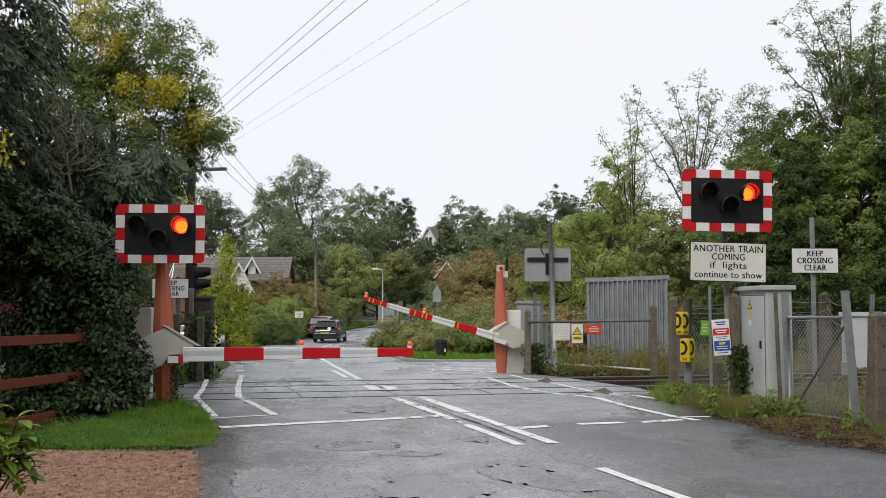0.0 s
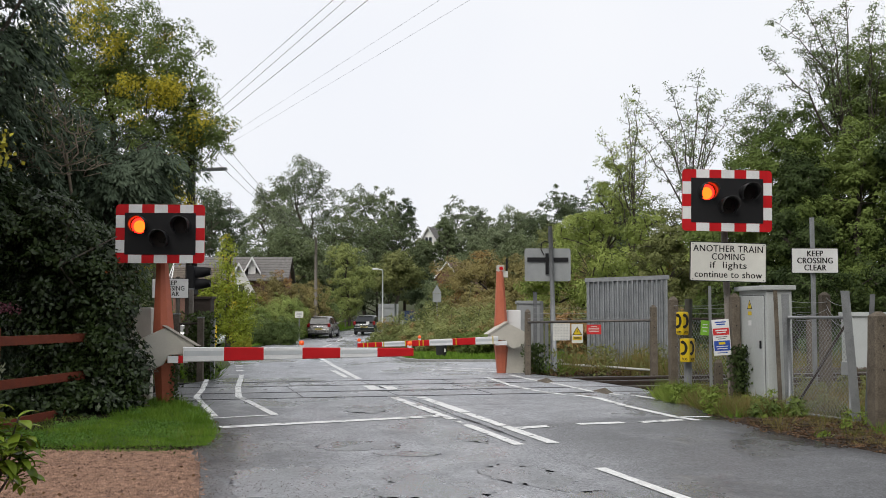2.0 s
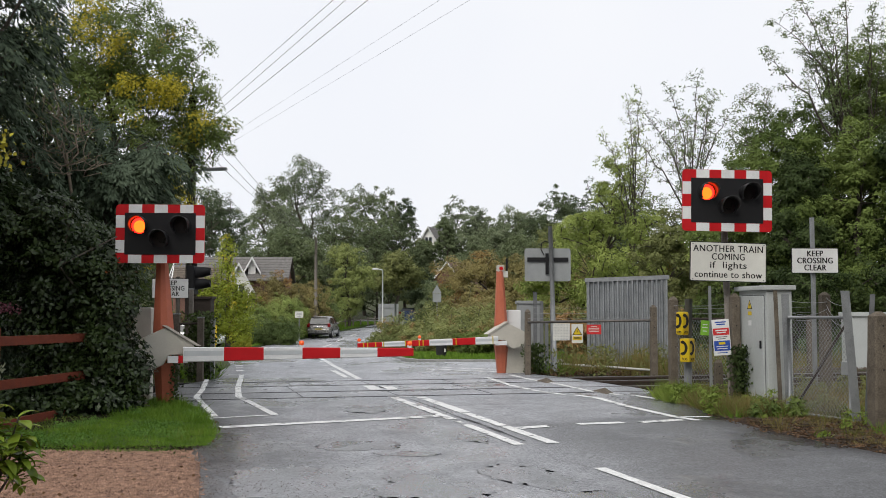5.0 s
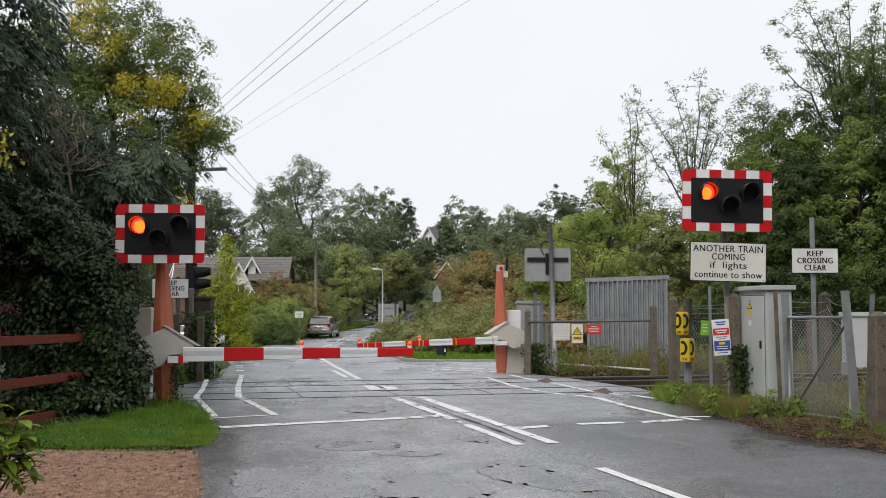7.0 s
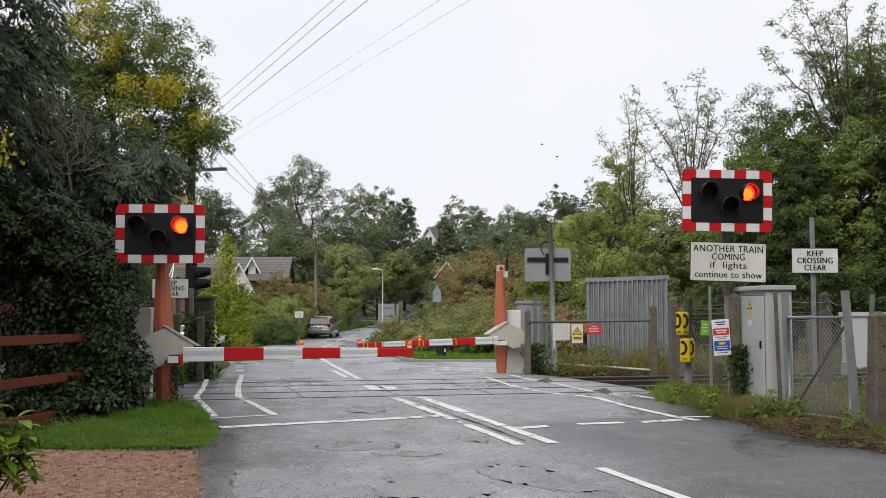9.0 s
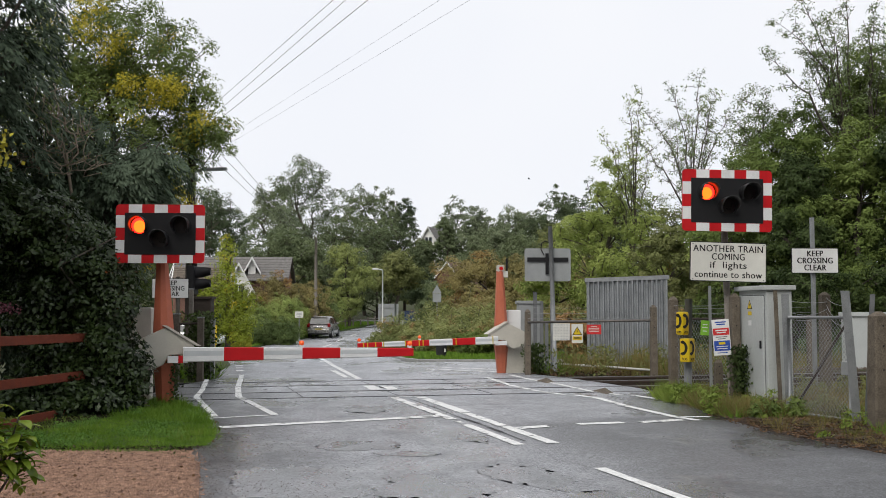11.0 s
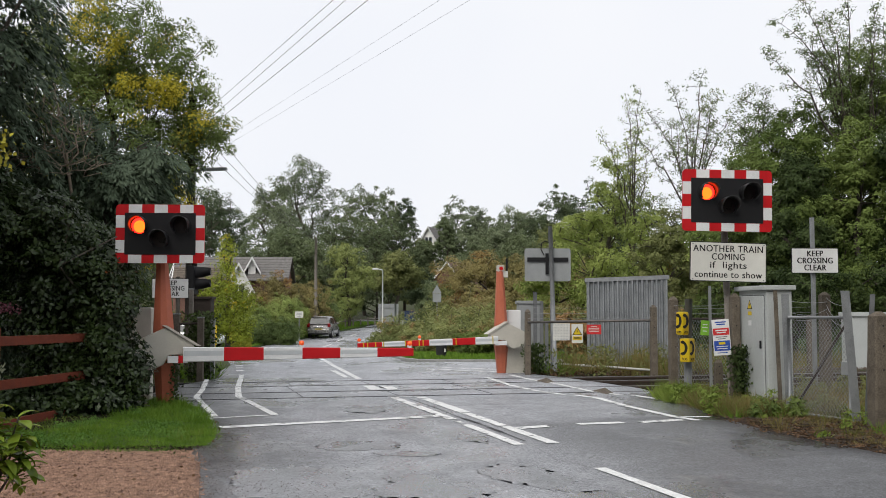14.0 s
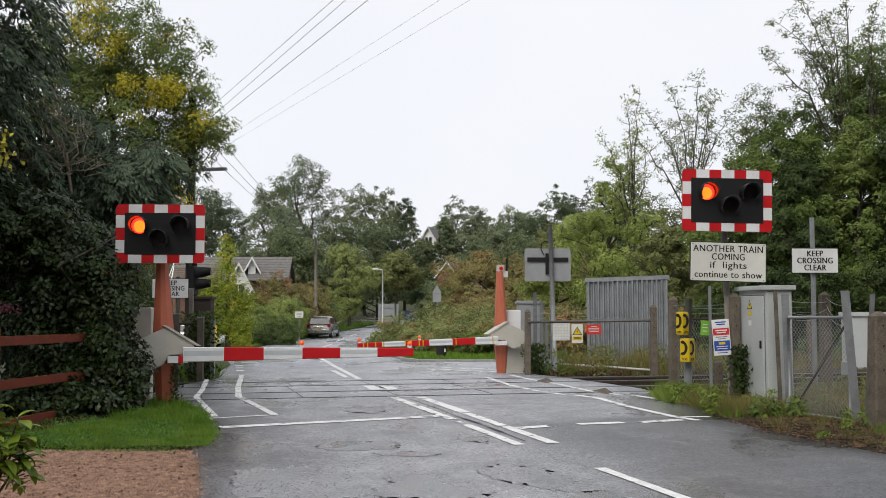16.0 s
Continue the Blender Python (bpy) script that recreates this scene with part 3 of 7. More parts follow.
island = [(34.5, 0.1, 40), (35.0, -0.9, 40), (36.5, -1.35, 40), (40, -1.8, 40), (50, -3.0, 40), (60, -4.2, 40), (68, -5.05, 40), (74, -4.65, 40), (80, -4.35, 40), (86, -4.05, 40), (95, -3.25, 40), (104, -2.0, 40)]
sheet("verge_island", outline_x(island, 30), steps((34.6, 104, 60)), lambda x, y: lie(y) + 0.065, M["turf"], label="green grass island between the two roads", skirt=0.2)
verge_far = [(60, -40, -11.1), (68, -40, -11.15), (74, -40, -9.95), (80, -40, -9.15), (86, -40, -8.45), (95, -40, -7.35), (104, -40, -6.4), (107.5, -40, -6.0)]
sheet("verge_far", outline_x(verge_far, 20), steps((60, 107.5, 30)), lambda x, y: lie(y) + 0.08, M["turf"], label="grass verge below the roadside hedge", skirt=0.2)
verger = [(6, 6.3, 30), (11.25, 4.85, 30), (13.7, 4.2, 30), (15.1, 4.1, 30), (17.5, 4.08, 30), (19.5, 4.08, 30)]
M["litter"] = mat("leaf_littered_soil", (0.066, 0.042, 0.028), (0.020, 0.017, 0.012), rough=0.9, scale=3, fine=35, bump=0.8, dist=0.03)
sheet("verge_right", outline_x(verger, 24), steps((6, 19.4, 30)), lambda x, y: 0.006 + 0.05 * ease((x - between(verger, y)[0] - 0.15) / 1.2) + 0.03 * ease((x - between(verger, y)[0]) / 0.3) * noise.noise((x * 2, y * 2, 3)) - 0.33 * ease((x * UX + y * UY - 17.9) / 0.7), M["litter"], label="soil verge strewn with brown fallen leaves", skirt=0.1)


# kerbstones round the island
kerb = None
edge = [(0.2, 34.55), (-0.8, 34.9), (-1.3, 36.3), (-1.8, 40), (-3.0, 50), (-4.2, 60), (-5.05, 68)]
edge = [(4.0, 34.5), (0.9, 34.5)] + edge
for (x0, y0), (x1, y1) in zip(edge, edge[1:]):
    a, b = Vector((x0, y0, 0)), Vector((x1, y1, 0))
    n = max(1, round((b - a).length / 0.92))
    for i in range(n):
        c = a.lerp(b, (i + 0.5) / n)
        d = (b - a).normalized()
        m = Matrix.Translation((c.x, c.y, lie(c.y) + 0.03)) @ Matrix.Rotation(math.atan2(d.y, d.x), 4, "Z")
        if kerb is None:
            kerb = tagged(finish(box(-0.45, 0.45, -0.07, 0.07, -0.12, 0.05, 0.015), "kerbstone", M["concretepale"]), "grey concrete kerbstone edging the grass island", "kerb", "kerbstones")
            kerb.matrix_basis = m
        else:
            copy_thing(kerb, m)


# ---- barrier machines ----
def post_outline(top):
    return [(0.0, 0.115), (0.75, 0.178), (1.25, 0.162), (top, 0.085)]


M["stripgrey"] = mat("grey_boom_strip", (0.50, 0.52, 0.53), (0.42, 0.44, 0.45), rough=0.45, scale=4, bump=0.03)


def barrier(name, m, s, top, lean, band, lamps, label, straps=()):
    """A barrier machine: spindle post, head, cabinet and a banded boom pointing along s times x."""
    ob = thing(name, m, label, "barrier", "level crossing barriers")
    bm = bmesh.new()
    prev = None
    for z, w in post_outline(top):
        c = w * 0.35
        ring = [(w, c), (c, w), (-c, w), (-w, c), (-w, -c), (-c, -w), (c, -w), (w, -c)]
        ring = [bm.verts.new((x + z * math.tan(radians(lean)), y + 0.14, z - 0.12 if z == 0 else z)) for x, y in ring]
        if prev:
            for k in range(8):
                bm.faces.new((prev[k], prev[(k + 1) % 8], ring[(k + 1) % 8], ring[k]))
        prev = ring
    bm.faces.new(prev)
    bmesh.ops.recalc_face_normals(bm, faces=bm.faces[:])
    part("post", bm, M["orange"], ob, "faded orange-red tapered post")
    head = [(-0.52, 1.06), (-0.03, 1.29), (0.42, 1.02), (0.39, 0.87), (0.02, 0.85), (-0.06, 0.70), (-0.2, 0.63), (-0.36, 0.66), (-0.48, 0.76), (-0.53, 0.9)]
    bm = prism([(x * s, z) for x, z in head], -0.2, 0.02)
    bmesh.ops.bevel(bm, geom=bm.edges[:], offset=0.012, segments=2, affect="EDGES")
    housing = part("boom_head", bm, M["cream"], ob, "cream painted steel boom head")
    bm = prism([(x * s, z) for x, z in ((-0.08, 1.325), (-0.01, 1.325), (0.52, 1.0), (0.45, 1.0))], -0.235, 0.1)
    part("cover_plate", bm, M["cream"], housing)
    for x, z in ((-0.05, 1.18), (0.3, 0.96), (-0.42, 0.98), (-0.28, 0.72), (0.1, 0.92)):
        part("bolt", disc(x * s, z, 0.016, -0.208, -0.2, 8), M["cream"], housing)
    x0, x1 = sorted((-0.08 * s, -0.62 * s)) if s < 0 else (-0.85, -0.32)
    bm = box(x0, x1, 0.06, 0.5, -0.12, 0.98, 0.02)
    part("machine_cabinet", bm, M["cream"], ob, "cream steel machine cabinet")
    boom = new("boom")
    boom.parent = ob
    boom.matrix_basis = pose(0, -0.26 if s > 0 else -0.24, 0.86)
    tagged(boom, "red and white banded barrier boom")
    n = 6
    thick, thin = (0.108, 0.05) if s > 0 else (0.086, 0.046)
    for k in range(n):
        a0, a1 = 0.24 + band * k, 0.24 + band * (k + 1)
        h0, h1 = [thick - thin * (a - 0.24) / (n * band) for a in (a0, a1)]
        bm = bmesh.new()
        vs = []
        for a, h in ((a0, h0), (a1, h1)):
            vs.append([bm.verts.new((a * s, y, z)) for y, z in ((-0.045, -h), (-0.045, h), (-0.03, h + 0.012), (0.03, h + 0.012), (0.045, h), (0.045, -h), (0.03, -h - 0.012), (-0.03, -h - 0.012))])
        for i in range(8):
            bm.faces.new((vs[0][i], vs[0][(i + 1) % 8], vs[1][(i + 1) % 8], vs[1][i]))
        bm.faces.new(vs[0])
        bm.faces.new(vs[1][::-1])
        bmesh.ops.recalc_face_normals(bm, faces=bm.faces[:])
        part("boom_band", bm, M["red"] if k % 2 else M["boomwhite"], boom)
        if k % 2 == 0:
            # grey strip along the front of each white band
            strip = prism([((a0 + 0.01) * s, -0.2 * h0), ((a1 - 0.01) * s, -0.2 * h1), ((a1 - 0.01) * s, 0.58 * h1), ((a0 + 0.01) * s, 0.58 * h0)], -0.049, -0.0455)
            part("grey_strip", strip, M["stripgrey"], boom, "grey strip along a white boom band")
    bm = box(*sorted((0.0, 0.31 * s)), -0.03, 0.03, -0.13, -0.02)
    part("boom_tail", bm, M["boomwhite"], boom)
    if s > 0:
        part("red_mark", box(*sorted((0.165 * s, 0.235 * s)), -0.034, 0.034, -0.134, -0.016), M["red"], boom, "small red band")
    for a in lamps:
        h = thick - thin * (a - 0.3) / (n * band)
        lamp = part("lamp_base", box(a * s - 0.03, a * s + 0.03, -0.035, 0.035, h, h + 0.055, 0.008), M["white"], boom)
        bm = bmesh.new()
        bmesh.ops.create_uvsphere(bm, u_segments=12, v_segments=8, radius=0.045, matrix=Matrix.Translation((a * s, -0.01, h + 0.085)))
        part("lamp_lens", bm, M["orangelamp"], lamp, "orange boom lamp", True)
    for a in straps:
        h = thick + 0.01 - thin * (a - 0.3) / (n * band)
        part("strap", box(a * s - 0.012, a * s + 0.012, -0.052, 0.052, -h, h + 0.006), M["yellow"], boom, "yellow strap")
    return ob, boom


M["boomwhite"] = mat("white_boom_paint", (0.72, 0.72, 0.715), (0.60, 0.60, 0.60), rough=0.35, scale=3, bump=0.02)
near_barrier, near_boom = barrier("barrier", pose(-4.47, 17.07, 0, 0, 0, 18.5), 1, 2.45, -2.0, 0.64, (2.15, 4.02), "lowered level crossing barrier with orange post on the grass verge")
far_barrier, far_boom = barrier("barrier", pose(1.55, 27.02, 0, 0, 0, 15.5), -1, 2.62, -1.0, 0.6, (2.28, 3.80), "level crossing barrier with orange post beyond the tracks, coming down", (0.38, 1.35, 2.2, 2.3, 2.5, 2.65, 3.2, 3.4, 3.6, 3.7))
part("lamp_case", box(-0.12, 0.06, 0.06, 0.22, 2.60, 2.77, 0.02), M["cream"], far_barrier, "pale lamp case on top of the post")
part("red_lamp", disc(-0.04, 2.685, 0.05, 0.035, 0.062, 14), M["red"], far_barrier, "small red lamp lens")
part("plate", box(0.02, 0.16, 0.1, 0.12, 2.46, 2.62), M["signwhite"], far_barrier)
part("bracket", box(0.12, 0.16, 0.12, 0.16, 2.45, 2.95), M["black"], far_barrier)
bm = box(0.15, 0.50, 0.3, 0.8, -0.1, 1.62, 0.03)
tagged(finish(bm, "equipment_cabinet", M["white"]), "white equipment cabinet behind the far barrier", "cabinet").matrix_basis = pose(1.55, 27.02, 0, 0, 0, 5)


# ---- flashing signals ----
def hole_plate(w, h, holes, y0, y1):
    loops = [[(-w / 2, -h / 2), (w / 2, -h / 2), (w / 2, h / 2), (-w / 2, h / 2)]]
    for cx, cz, r in holes:
        loops.append([(cx + r * math.cos(k * math.tau / 28), cz + r * math.sin(k * math.tau / 28)) for k in range(28)])
    return loop_plate(loops, y0, y1)


def loop_plate(loops, y0, y1):
    """A plate between an outer outline and the holes in it."""
    bm = bmesh.new()
    edges = []
    for lp in loops:
        vs = [bm.verts.new((x, y0, z)) for x, z in lp]
        edges += [bm.edges.new((vs[i], vs[(i + 1) % len(vs)])) for i in range(len(vs))]
    bmesh.ops.triangle_fill(bm, use_beauty=True, edges=edges)
    made = bmesh.ops.extrude_face_region(bm, geom=bm.faces[:])
    for v in made["geom"]:
        if isinstance(v, bmesh.types.BMVert):
            v.co.y = y1
    bmesh.ops.recalc_face_normals(bm, faces=bm.faces[:])
    return bm


def hood(cx, cz, r, deep):
    """A visor round the upper part of a lamp, longer at the top."""
    bm = bmesh.new()
    rows = []
    for k in range(19):
        a = radians(-48 + 276 * k / 18)
        reach = deep * min(1.0, 0.78 + 0.5 * math.sin(a))
        rows.append([bm.verts.new((cx + q * math.cos(a), y, cz + q * math.sin(a))) for q, y in ((r, 0.0), (r * 0.985, -reach), (r * 0.985 - 0.008, -reach), (r - 0.008, 0.0))])
    for p, q in zip(rows, rows[1:]):
        for i in range(4):
            bm.faces.new((p[i], p[(i + 1) % 4], q[(i + 1) % 4], q[i]))
    bm.faces.new(rows[0])
    bm.faces.new(rows[-1][::-1])
    bmesh.ops.recalc_face_normals(bm, faces=bm.faces[:])
    return bm


LAMPS = ((-0.33, 0.13), (0.33, 0.13), (0.0, -0.09))


def signal_board(m, w, h, label):
    """A chequered board with two red lamps and an amber one; returns the board and the two shutters."""
    ob = thing("signal_board", m, label, "signal", "crossing signals")
    iw, ih = w - 0.28, h - 0.27
    inner = [(-iw / 2, -ih / 2), (iw / 2, -ih / 2), (iw / 2, ih / 2), (-iw / 2, ih / 2)]
    rim = part("border", loop_plate([round_rect(w, h, 0.06), inner], -0.118, -0.09), M["red"], ob, "red and white chequered border")
    for k in (-1, 0, 1):
        for z in (h / 2 - 0.068, -h / 2 + 0.066):
            part("white_patch", box(k * 0.405 - 0.105 + 0.01, k * 0.405 + 0.105 + 0.01, -0.121, -0.117, z - 0.066, z + 0.066), M["boomwhite"], rim)
    for x in (-w / 2 + 0.07, w / 2 - 0.07):
        for z in (0.195, -0.205):
            part("white_patch", box(x - 0.069, x + 0.069, -0.121, -0.117, z - 0.1, z + 0.1), M["boomwhite"], rim)
    part("panel", hole_plate(iw - 0.004, ih - 0.004, [(x, z, 0.125) for x, z in LAMPS], -0.125, -0.112), M["black"], ob, "matt black signal panel")
    back = loop_plate([inner], -0.012, 0.0)
    part("back_plate", back, M["black"], ob)
    bm = bmesh.new()
    for x0, x1, z0, z1 in ((-iw / 2, iw / 2, ih / 2 - 0.01, ih / 2), (-iw / 2, iw / 2, -ih / 2, -ih / 2 + 0.01), (-iw / 2, -iw / 2 + 0.01, -ih / 2, ih / 2), (iw / 2 - 0.01, iw / 2, -ih / 2, ih / 2)):
        box(x0, x1, -0.11, -0.012, z0, z1, bm=bm)
    part("case", bm, M["black"], ob)
    shutters = []
    for k, (x, z) in enumerate(LAMPS):
        hd = hood(x, z, 0.145, 0.30)
        for v in hd.verts:
            v.co.y -= 0.126
        part("hood", hd, M["visor"], ob, "black lamp visor", True)
        if k < 2:
            lens = part("lamp_lens", disc(x, z, 0.135, -0.075, -0.06, 28), M["redglow"], ob, "red signal lamp lens")
            part("lamp_core", disc(x, z - 0.012, 0.098, -0.079, -0.074, 24), M["glowcore"], lens, "bright orange-red lamp centre")
            # added shutter: covers the ever-lit lens to show the lamp as off
            sh = part("lamp_shutter", disc(0, 0, 0.137, -0.098, -0.088, 28), M["darklens"], ob, "added dark shutter that makes a signal lamp look unlit")
            sh.matrix_basis = pose(x, 0, z)
            shutters.append((sh, x, z))
        else:
            part("lamp_lens", disc(x, z, 0.135, -0.098, -0.08, 28), M["amberlens"], ob, "unlit amber signal lamp lens")
    part("bracket", box(-0.1, 0.1, 0.02, 0.09, -0.3, 0.3), M["galv"], ob)
    return ob, shutters


left_signal, left_shutters = signal_board(pose(-4.53, 16.88, 2.79, 0, 0, 4), 1.40, 0.94, "red and white bordered crossing signal above an orange post")
right_signal, right_shutters = signal_board(pose(4.555, 16.9, 3.325, 0, 1.0, 2), 1.45, 0.99, "red and white bordered crossing signal above the another train sign")
ob = thing("signal_post", pose(4.56, 17.05, 0), "pale weathered signal post behind the cabinet", "post")
part("pole", tube([(0.1, 0, -0.1), (0.02, 0, 2.6), (0, 0, 3.7)], 0.055, 12), M["greywood"], ob, smooth=True)


# ---- written signs ----
def sign(name, m, w, h, lines, size, label, rim=0.012, bold=0.0035, face="signwhite", spacing=1.08):
    ob = thing(name, m, label, "sign")
    part("backing", prism(round_rect(w, h, 0.02), -0.004, 0.012), M["black"], ob)
    part("face", prism(round_rect(w - 2 * rim, h - 2 * rim, 0.016), -0.008, -0.004), M[face], ob)
    for words, sz, z, *narrow in lines:
        lettering(words, sz, 0, z, -0.0095, ob, bold=bold, spacing=spacing, width=narrow[0] if narrow else 0.85)
    return ob


ob = sign("another_train_sign", pose(4.54, 16.72, 2.335, 0, 1.6, 2), 1.23, 0.63, (("ANOTHER TRAIN", 0.150, 0.205, 0.90), ("COMING", 0.150, 0.077, 0.84), ("if  lights", 0.150, -0.055, 1.16), ("continue to show", 0.150, -0.205, 0.94)), 0.1, "white sign reading another train coming if lights continue to show", bold=0.002)
for x in (-0.57, 0.57):
    for z in (-0.28, 0.28):
        part("bolt", disc(x, z, 0.012, -0.013, -0.008, 8), M["galv"], ob)
sign("keep_clear_sign", pose(6.87, 19.4, 2.495, 0, 0, 2), 0.88, 0.47, (("KEEP", 0.155, 0.125), ("CROSSING", 0.155, -0.005), ("CLEAR", 0.155, -0.135)), 0.1, "white sign reading keep crossing clear on a steel post", face="white", bold=0.005)
ob = thing("sign_post", pose(6.86, 19.48, 0), "square galvanised steel sign post", "post")
part("pole", box(-0.035, 0.035, -0.03, 0.04, -0.3, 3.3, 0.006), M["galv"], ob)
sign("keep_clear_sign", pose(-6.455, 24.9, 2.12, 0, 0, 4), 0.86, 0.47, (("KEEP", 0.155, 0.125), ("CROSSING", 0.155, -0.005), ("CLEAR", 0.155, -0.135)), 0.1, "white sign reading keep crossing clear, partly behind the orange post", face="white")
ob = thing("sign_post", pose(-6.3, 25.0, 0), "grey steel post carrying a keep clear sign", "post")
part("pole", tube([(0, 0, -0.3), (0, 0, 2.4)], 0.05, 10), M["greywood"], ob, smooth=True)


# ---- right-hand corner: cabinet, fence, gate, telephones ----
def warning_triangle(cx, cz, s, y, parent, plate=True):
    """A yellow triangle with a black rim and bolt mark, on the face at y."""
    tri = [(cx - s / 2, cz - s * 0.43), (cx + s / 2, cz - s * 0.43), (cx, cz + s * 0.43)]
    part("triangle_rim", prism(tri, y - 0.003, y), M["lettering"], parent)
    k = 0.78
    part("triangle", prism([(cx + (x - cx) * k, cz - s * 0.03 + (z - cz) * k) for x, z in tri], y - 0.005, y - 0.003), M["yellow"], parent, "yellow electrical warning triangle")
    part("bolt_mark", prism([(cx + a * s, cz + b * s) for a, b in ((0.03, 0.2), (-0.09, -0.05), (0.0, -0.04), (-0.05, -0.26), (0.09, 0.02), (0.0, 0.02))], y - 0.007, y - 0.005), M["lettering"], parent)


def bars(parent, w, rows, y, material, height=0.012, x=0.0):
    """Unreadable writing: plain bars."""
    for z, share in rows:
        part("writing", box(x - w * share / 2, x + w * share / 2, y - 0.002, y, z - height / 2, z + height / 2), material, parent)


ob = thing("equipment_cabinet", pose(4.93, 16.05, 0.0, 0, 0, 9.5), "tall pale grey steel equipment cabinet with a closed door, among weeds", "cabinet")
part("body", box(0, 0.42, 0, 0.93, 0.16, 1.88, 0.015), M["cabinet"], ob)
part("plinth", box(0.03, 0.39, 0.03, 0.9, -0.1, 0.16), M["concrete"], ob)
part("roof", box(-0.07, 0.47, -0.05, 0.98, 1.875, 1.945, 0.012), M["cabinet"], ob, "overhanging cabinet roof")
turn = pose(0, 0.465, 0, 0, 0, -90)
bm = prism(round_rect(0.80, 1.58, 0.04), -0.03, 0.0, m=pose(0, 0.465, 1.0, 0, 0, -90))
bmesh.ops.bevel(bm, geom=bm.edges[:], offset=0.006, segments=1, affect="EDGES")
door = part("door", bm, M["cabinet"], ob, "pale grey cabinet door")
part("seam", loop_plate([round_rect(0.83, 1.61, 0.045), round_rect(0.80, 1.58, 0.04)], -0.006, -0.001), M["darksteel"], door, "dark seam round the cabinet door").matrix_basis = pose(0, 0.465, 1.0, 0, 0, -90)
for z in (0.42, 1.62):
    part("hinge", box(-0.05, -0.01, 0.84, 0.9, z - 0.05, z + 0.05, 0.006), M["greypaint"], door)
part("handle", box(-0.055, -0.03, 0.12, 0.15, 0.98, 1.10, 0.005), M["black"], door)
label_holder = new("warning_label")
label_holder.parent = ob
label_holder.matrix_basis = pose(-0.03, 0.5, 1.66, 0, 0, -90)
warning_triangle(0, 0, 0.17, 0.0, label_holder)
part("plate", box(-0.06, 0.06, -0.003, 0, -0.17, -0.11), M["yellow"], label_holder)
part("sticker", box(-0.05, 0.05, -0.003, 0, -0.33, -0.25), M["white"], label_holder)


def concrete_post(x, y, h, w=0.15, lean=0.0, turn=8, label="weathered concrete fence post with a pointed top"):
    ob = thing("fence_post", pose(x, y, land(x, y), 0, lean, turn), label, "fence post", "concrete fence posts")
    bm = bmesh.new()
    prev = None
    for z, k in ((-0.3, 1.0), (h * 0.5, 0.94), (h, 0.86), (h + 0.06, 0.25)):
        ring = [bm.verts.new((a * w / 2 * k, b * w / 2 * k, z)) for a, b in ((-1, -0.8), (-0.8, -1), (0.8, -1), (1, -0.8), (1, 0.8), (0.8, 1), (-0.8, 1), (-1, 0.8))]
        if prev:
            for i in range(8):
                bm.faces.new((prev[i], prev[(i + 1) % 8], ring[(i + 1) % 8], ring[i]))
        prev = ring
    bm.faces.new(prev)
    bmesh.ops.recalc_face_normals(bm, faces=bm.faces[:])
    part("shaft", bm, M["concrete"], ob)
    for z in (h * 0.55, h * 0.75, h * 0.92):
        part("wire_hole", disc(0, z, 0.012, -w / 2 * 0.95, -w / 2 * 0.9, 8), M["black"], ob)
    return ob


concrete_post(5.61, 13.62, 1.53, 0.24, 0.8)
concrete_post(4.665, 16.85, 1.83, 0.16)
concrete_post(4.35, 19.9, 1.97, 0.18)
concrete_post(7.32, 20.2, 1.92, 0.2)
concrete_post(2.12, 26.4, 1.88, 0.15)
concrete_post(5.25, 26.3, 2.0, 0.17)
concrete_post(4.74, 18.2, 0.72, 0.14)
concrete_post(9.6, 27.6, 1.75, 0.15)


def chain_link(name, m, w, h, label, pitch=0.055, r=0.0028):
    """A woven wire panel: zigzag wires on both diagonals."""
    ob = thing(name, m, label, "wire mesh")
    bm = bmesh.new()
    for sgn in (1, -1):
        k = -h
        while k < w:
            x0, z0 = (max(k, 0), max(-k, 0))
            run = min(w - x0, h - z0)
            if run > 0.02:
                a, b = Vector((x0, 0, z0)), Vector((x0 + run, 0, z0 + run))
                if sgn < 0:
                    a.z, b.z = h - a.z, h - b.z
                a.y = b.y = r * sgn
                tube([a, b], r, 4, bm, False)
            k += pitch * 1.42
    part("wire_mesh", bm, M["galv"], ob)
    return ob


# bent galvanised posts and the mesh gate
gate_dir = math.degrees(math.atan2(14.25 - 15.5, 5.5 - 5.08))
gate = chain_link("mesh_gate", pose(5.08, 15.5, 0.06, 0, 0, gate_dir), 1.28, 1.38, "galvanised chain-link gate with a diagonal brace", 0.050, 0.0032)
tagged(gate, category="gate")
part("top_rail", tube([(0, 0, 1.40), (1.3, 0, 1.40)], 0.022, 8), M["galv"], gate, smooth=True)
part("bottom_rail", tube([(0, 0, 0.02), (1.3, 0, 0.02)], 0.02, 8), M["galv"], gate, smooth=True)
part("stile", tube([(0, 0, 0.0), (0, 0, 1.42)], 0.022, 8), M["galv"], gate, smooth=True)
part("stile", tube([(1.3, 0, 0.0), (1.3, 0, 1.42)], 0.022, 8), M["galv"], gate, smooth=True)
part("brace", tube([(0.1, 0.03, 0.1), (1.25, 0.03, 1.36)], 0.02, 6), M["rust"], gate, "dark diagonal brace")
part("latch", box(1.18, 1.32, -0.05, 0.03, 0.62, 0.80, 0.01), M["greypaint"], gate)


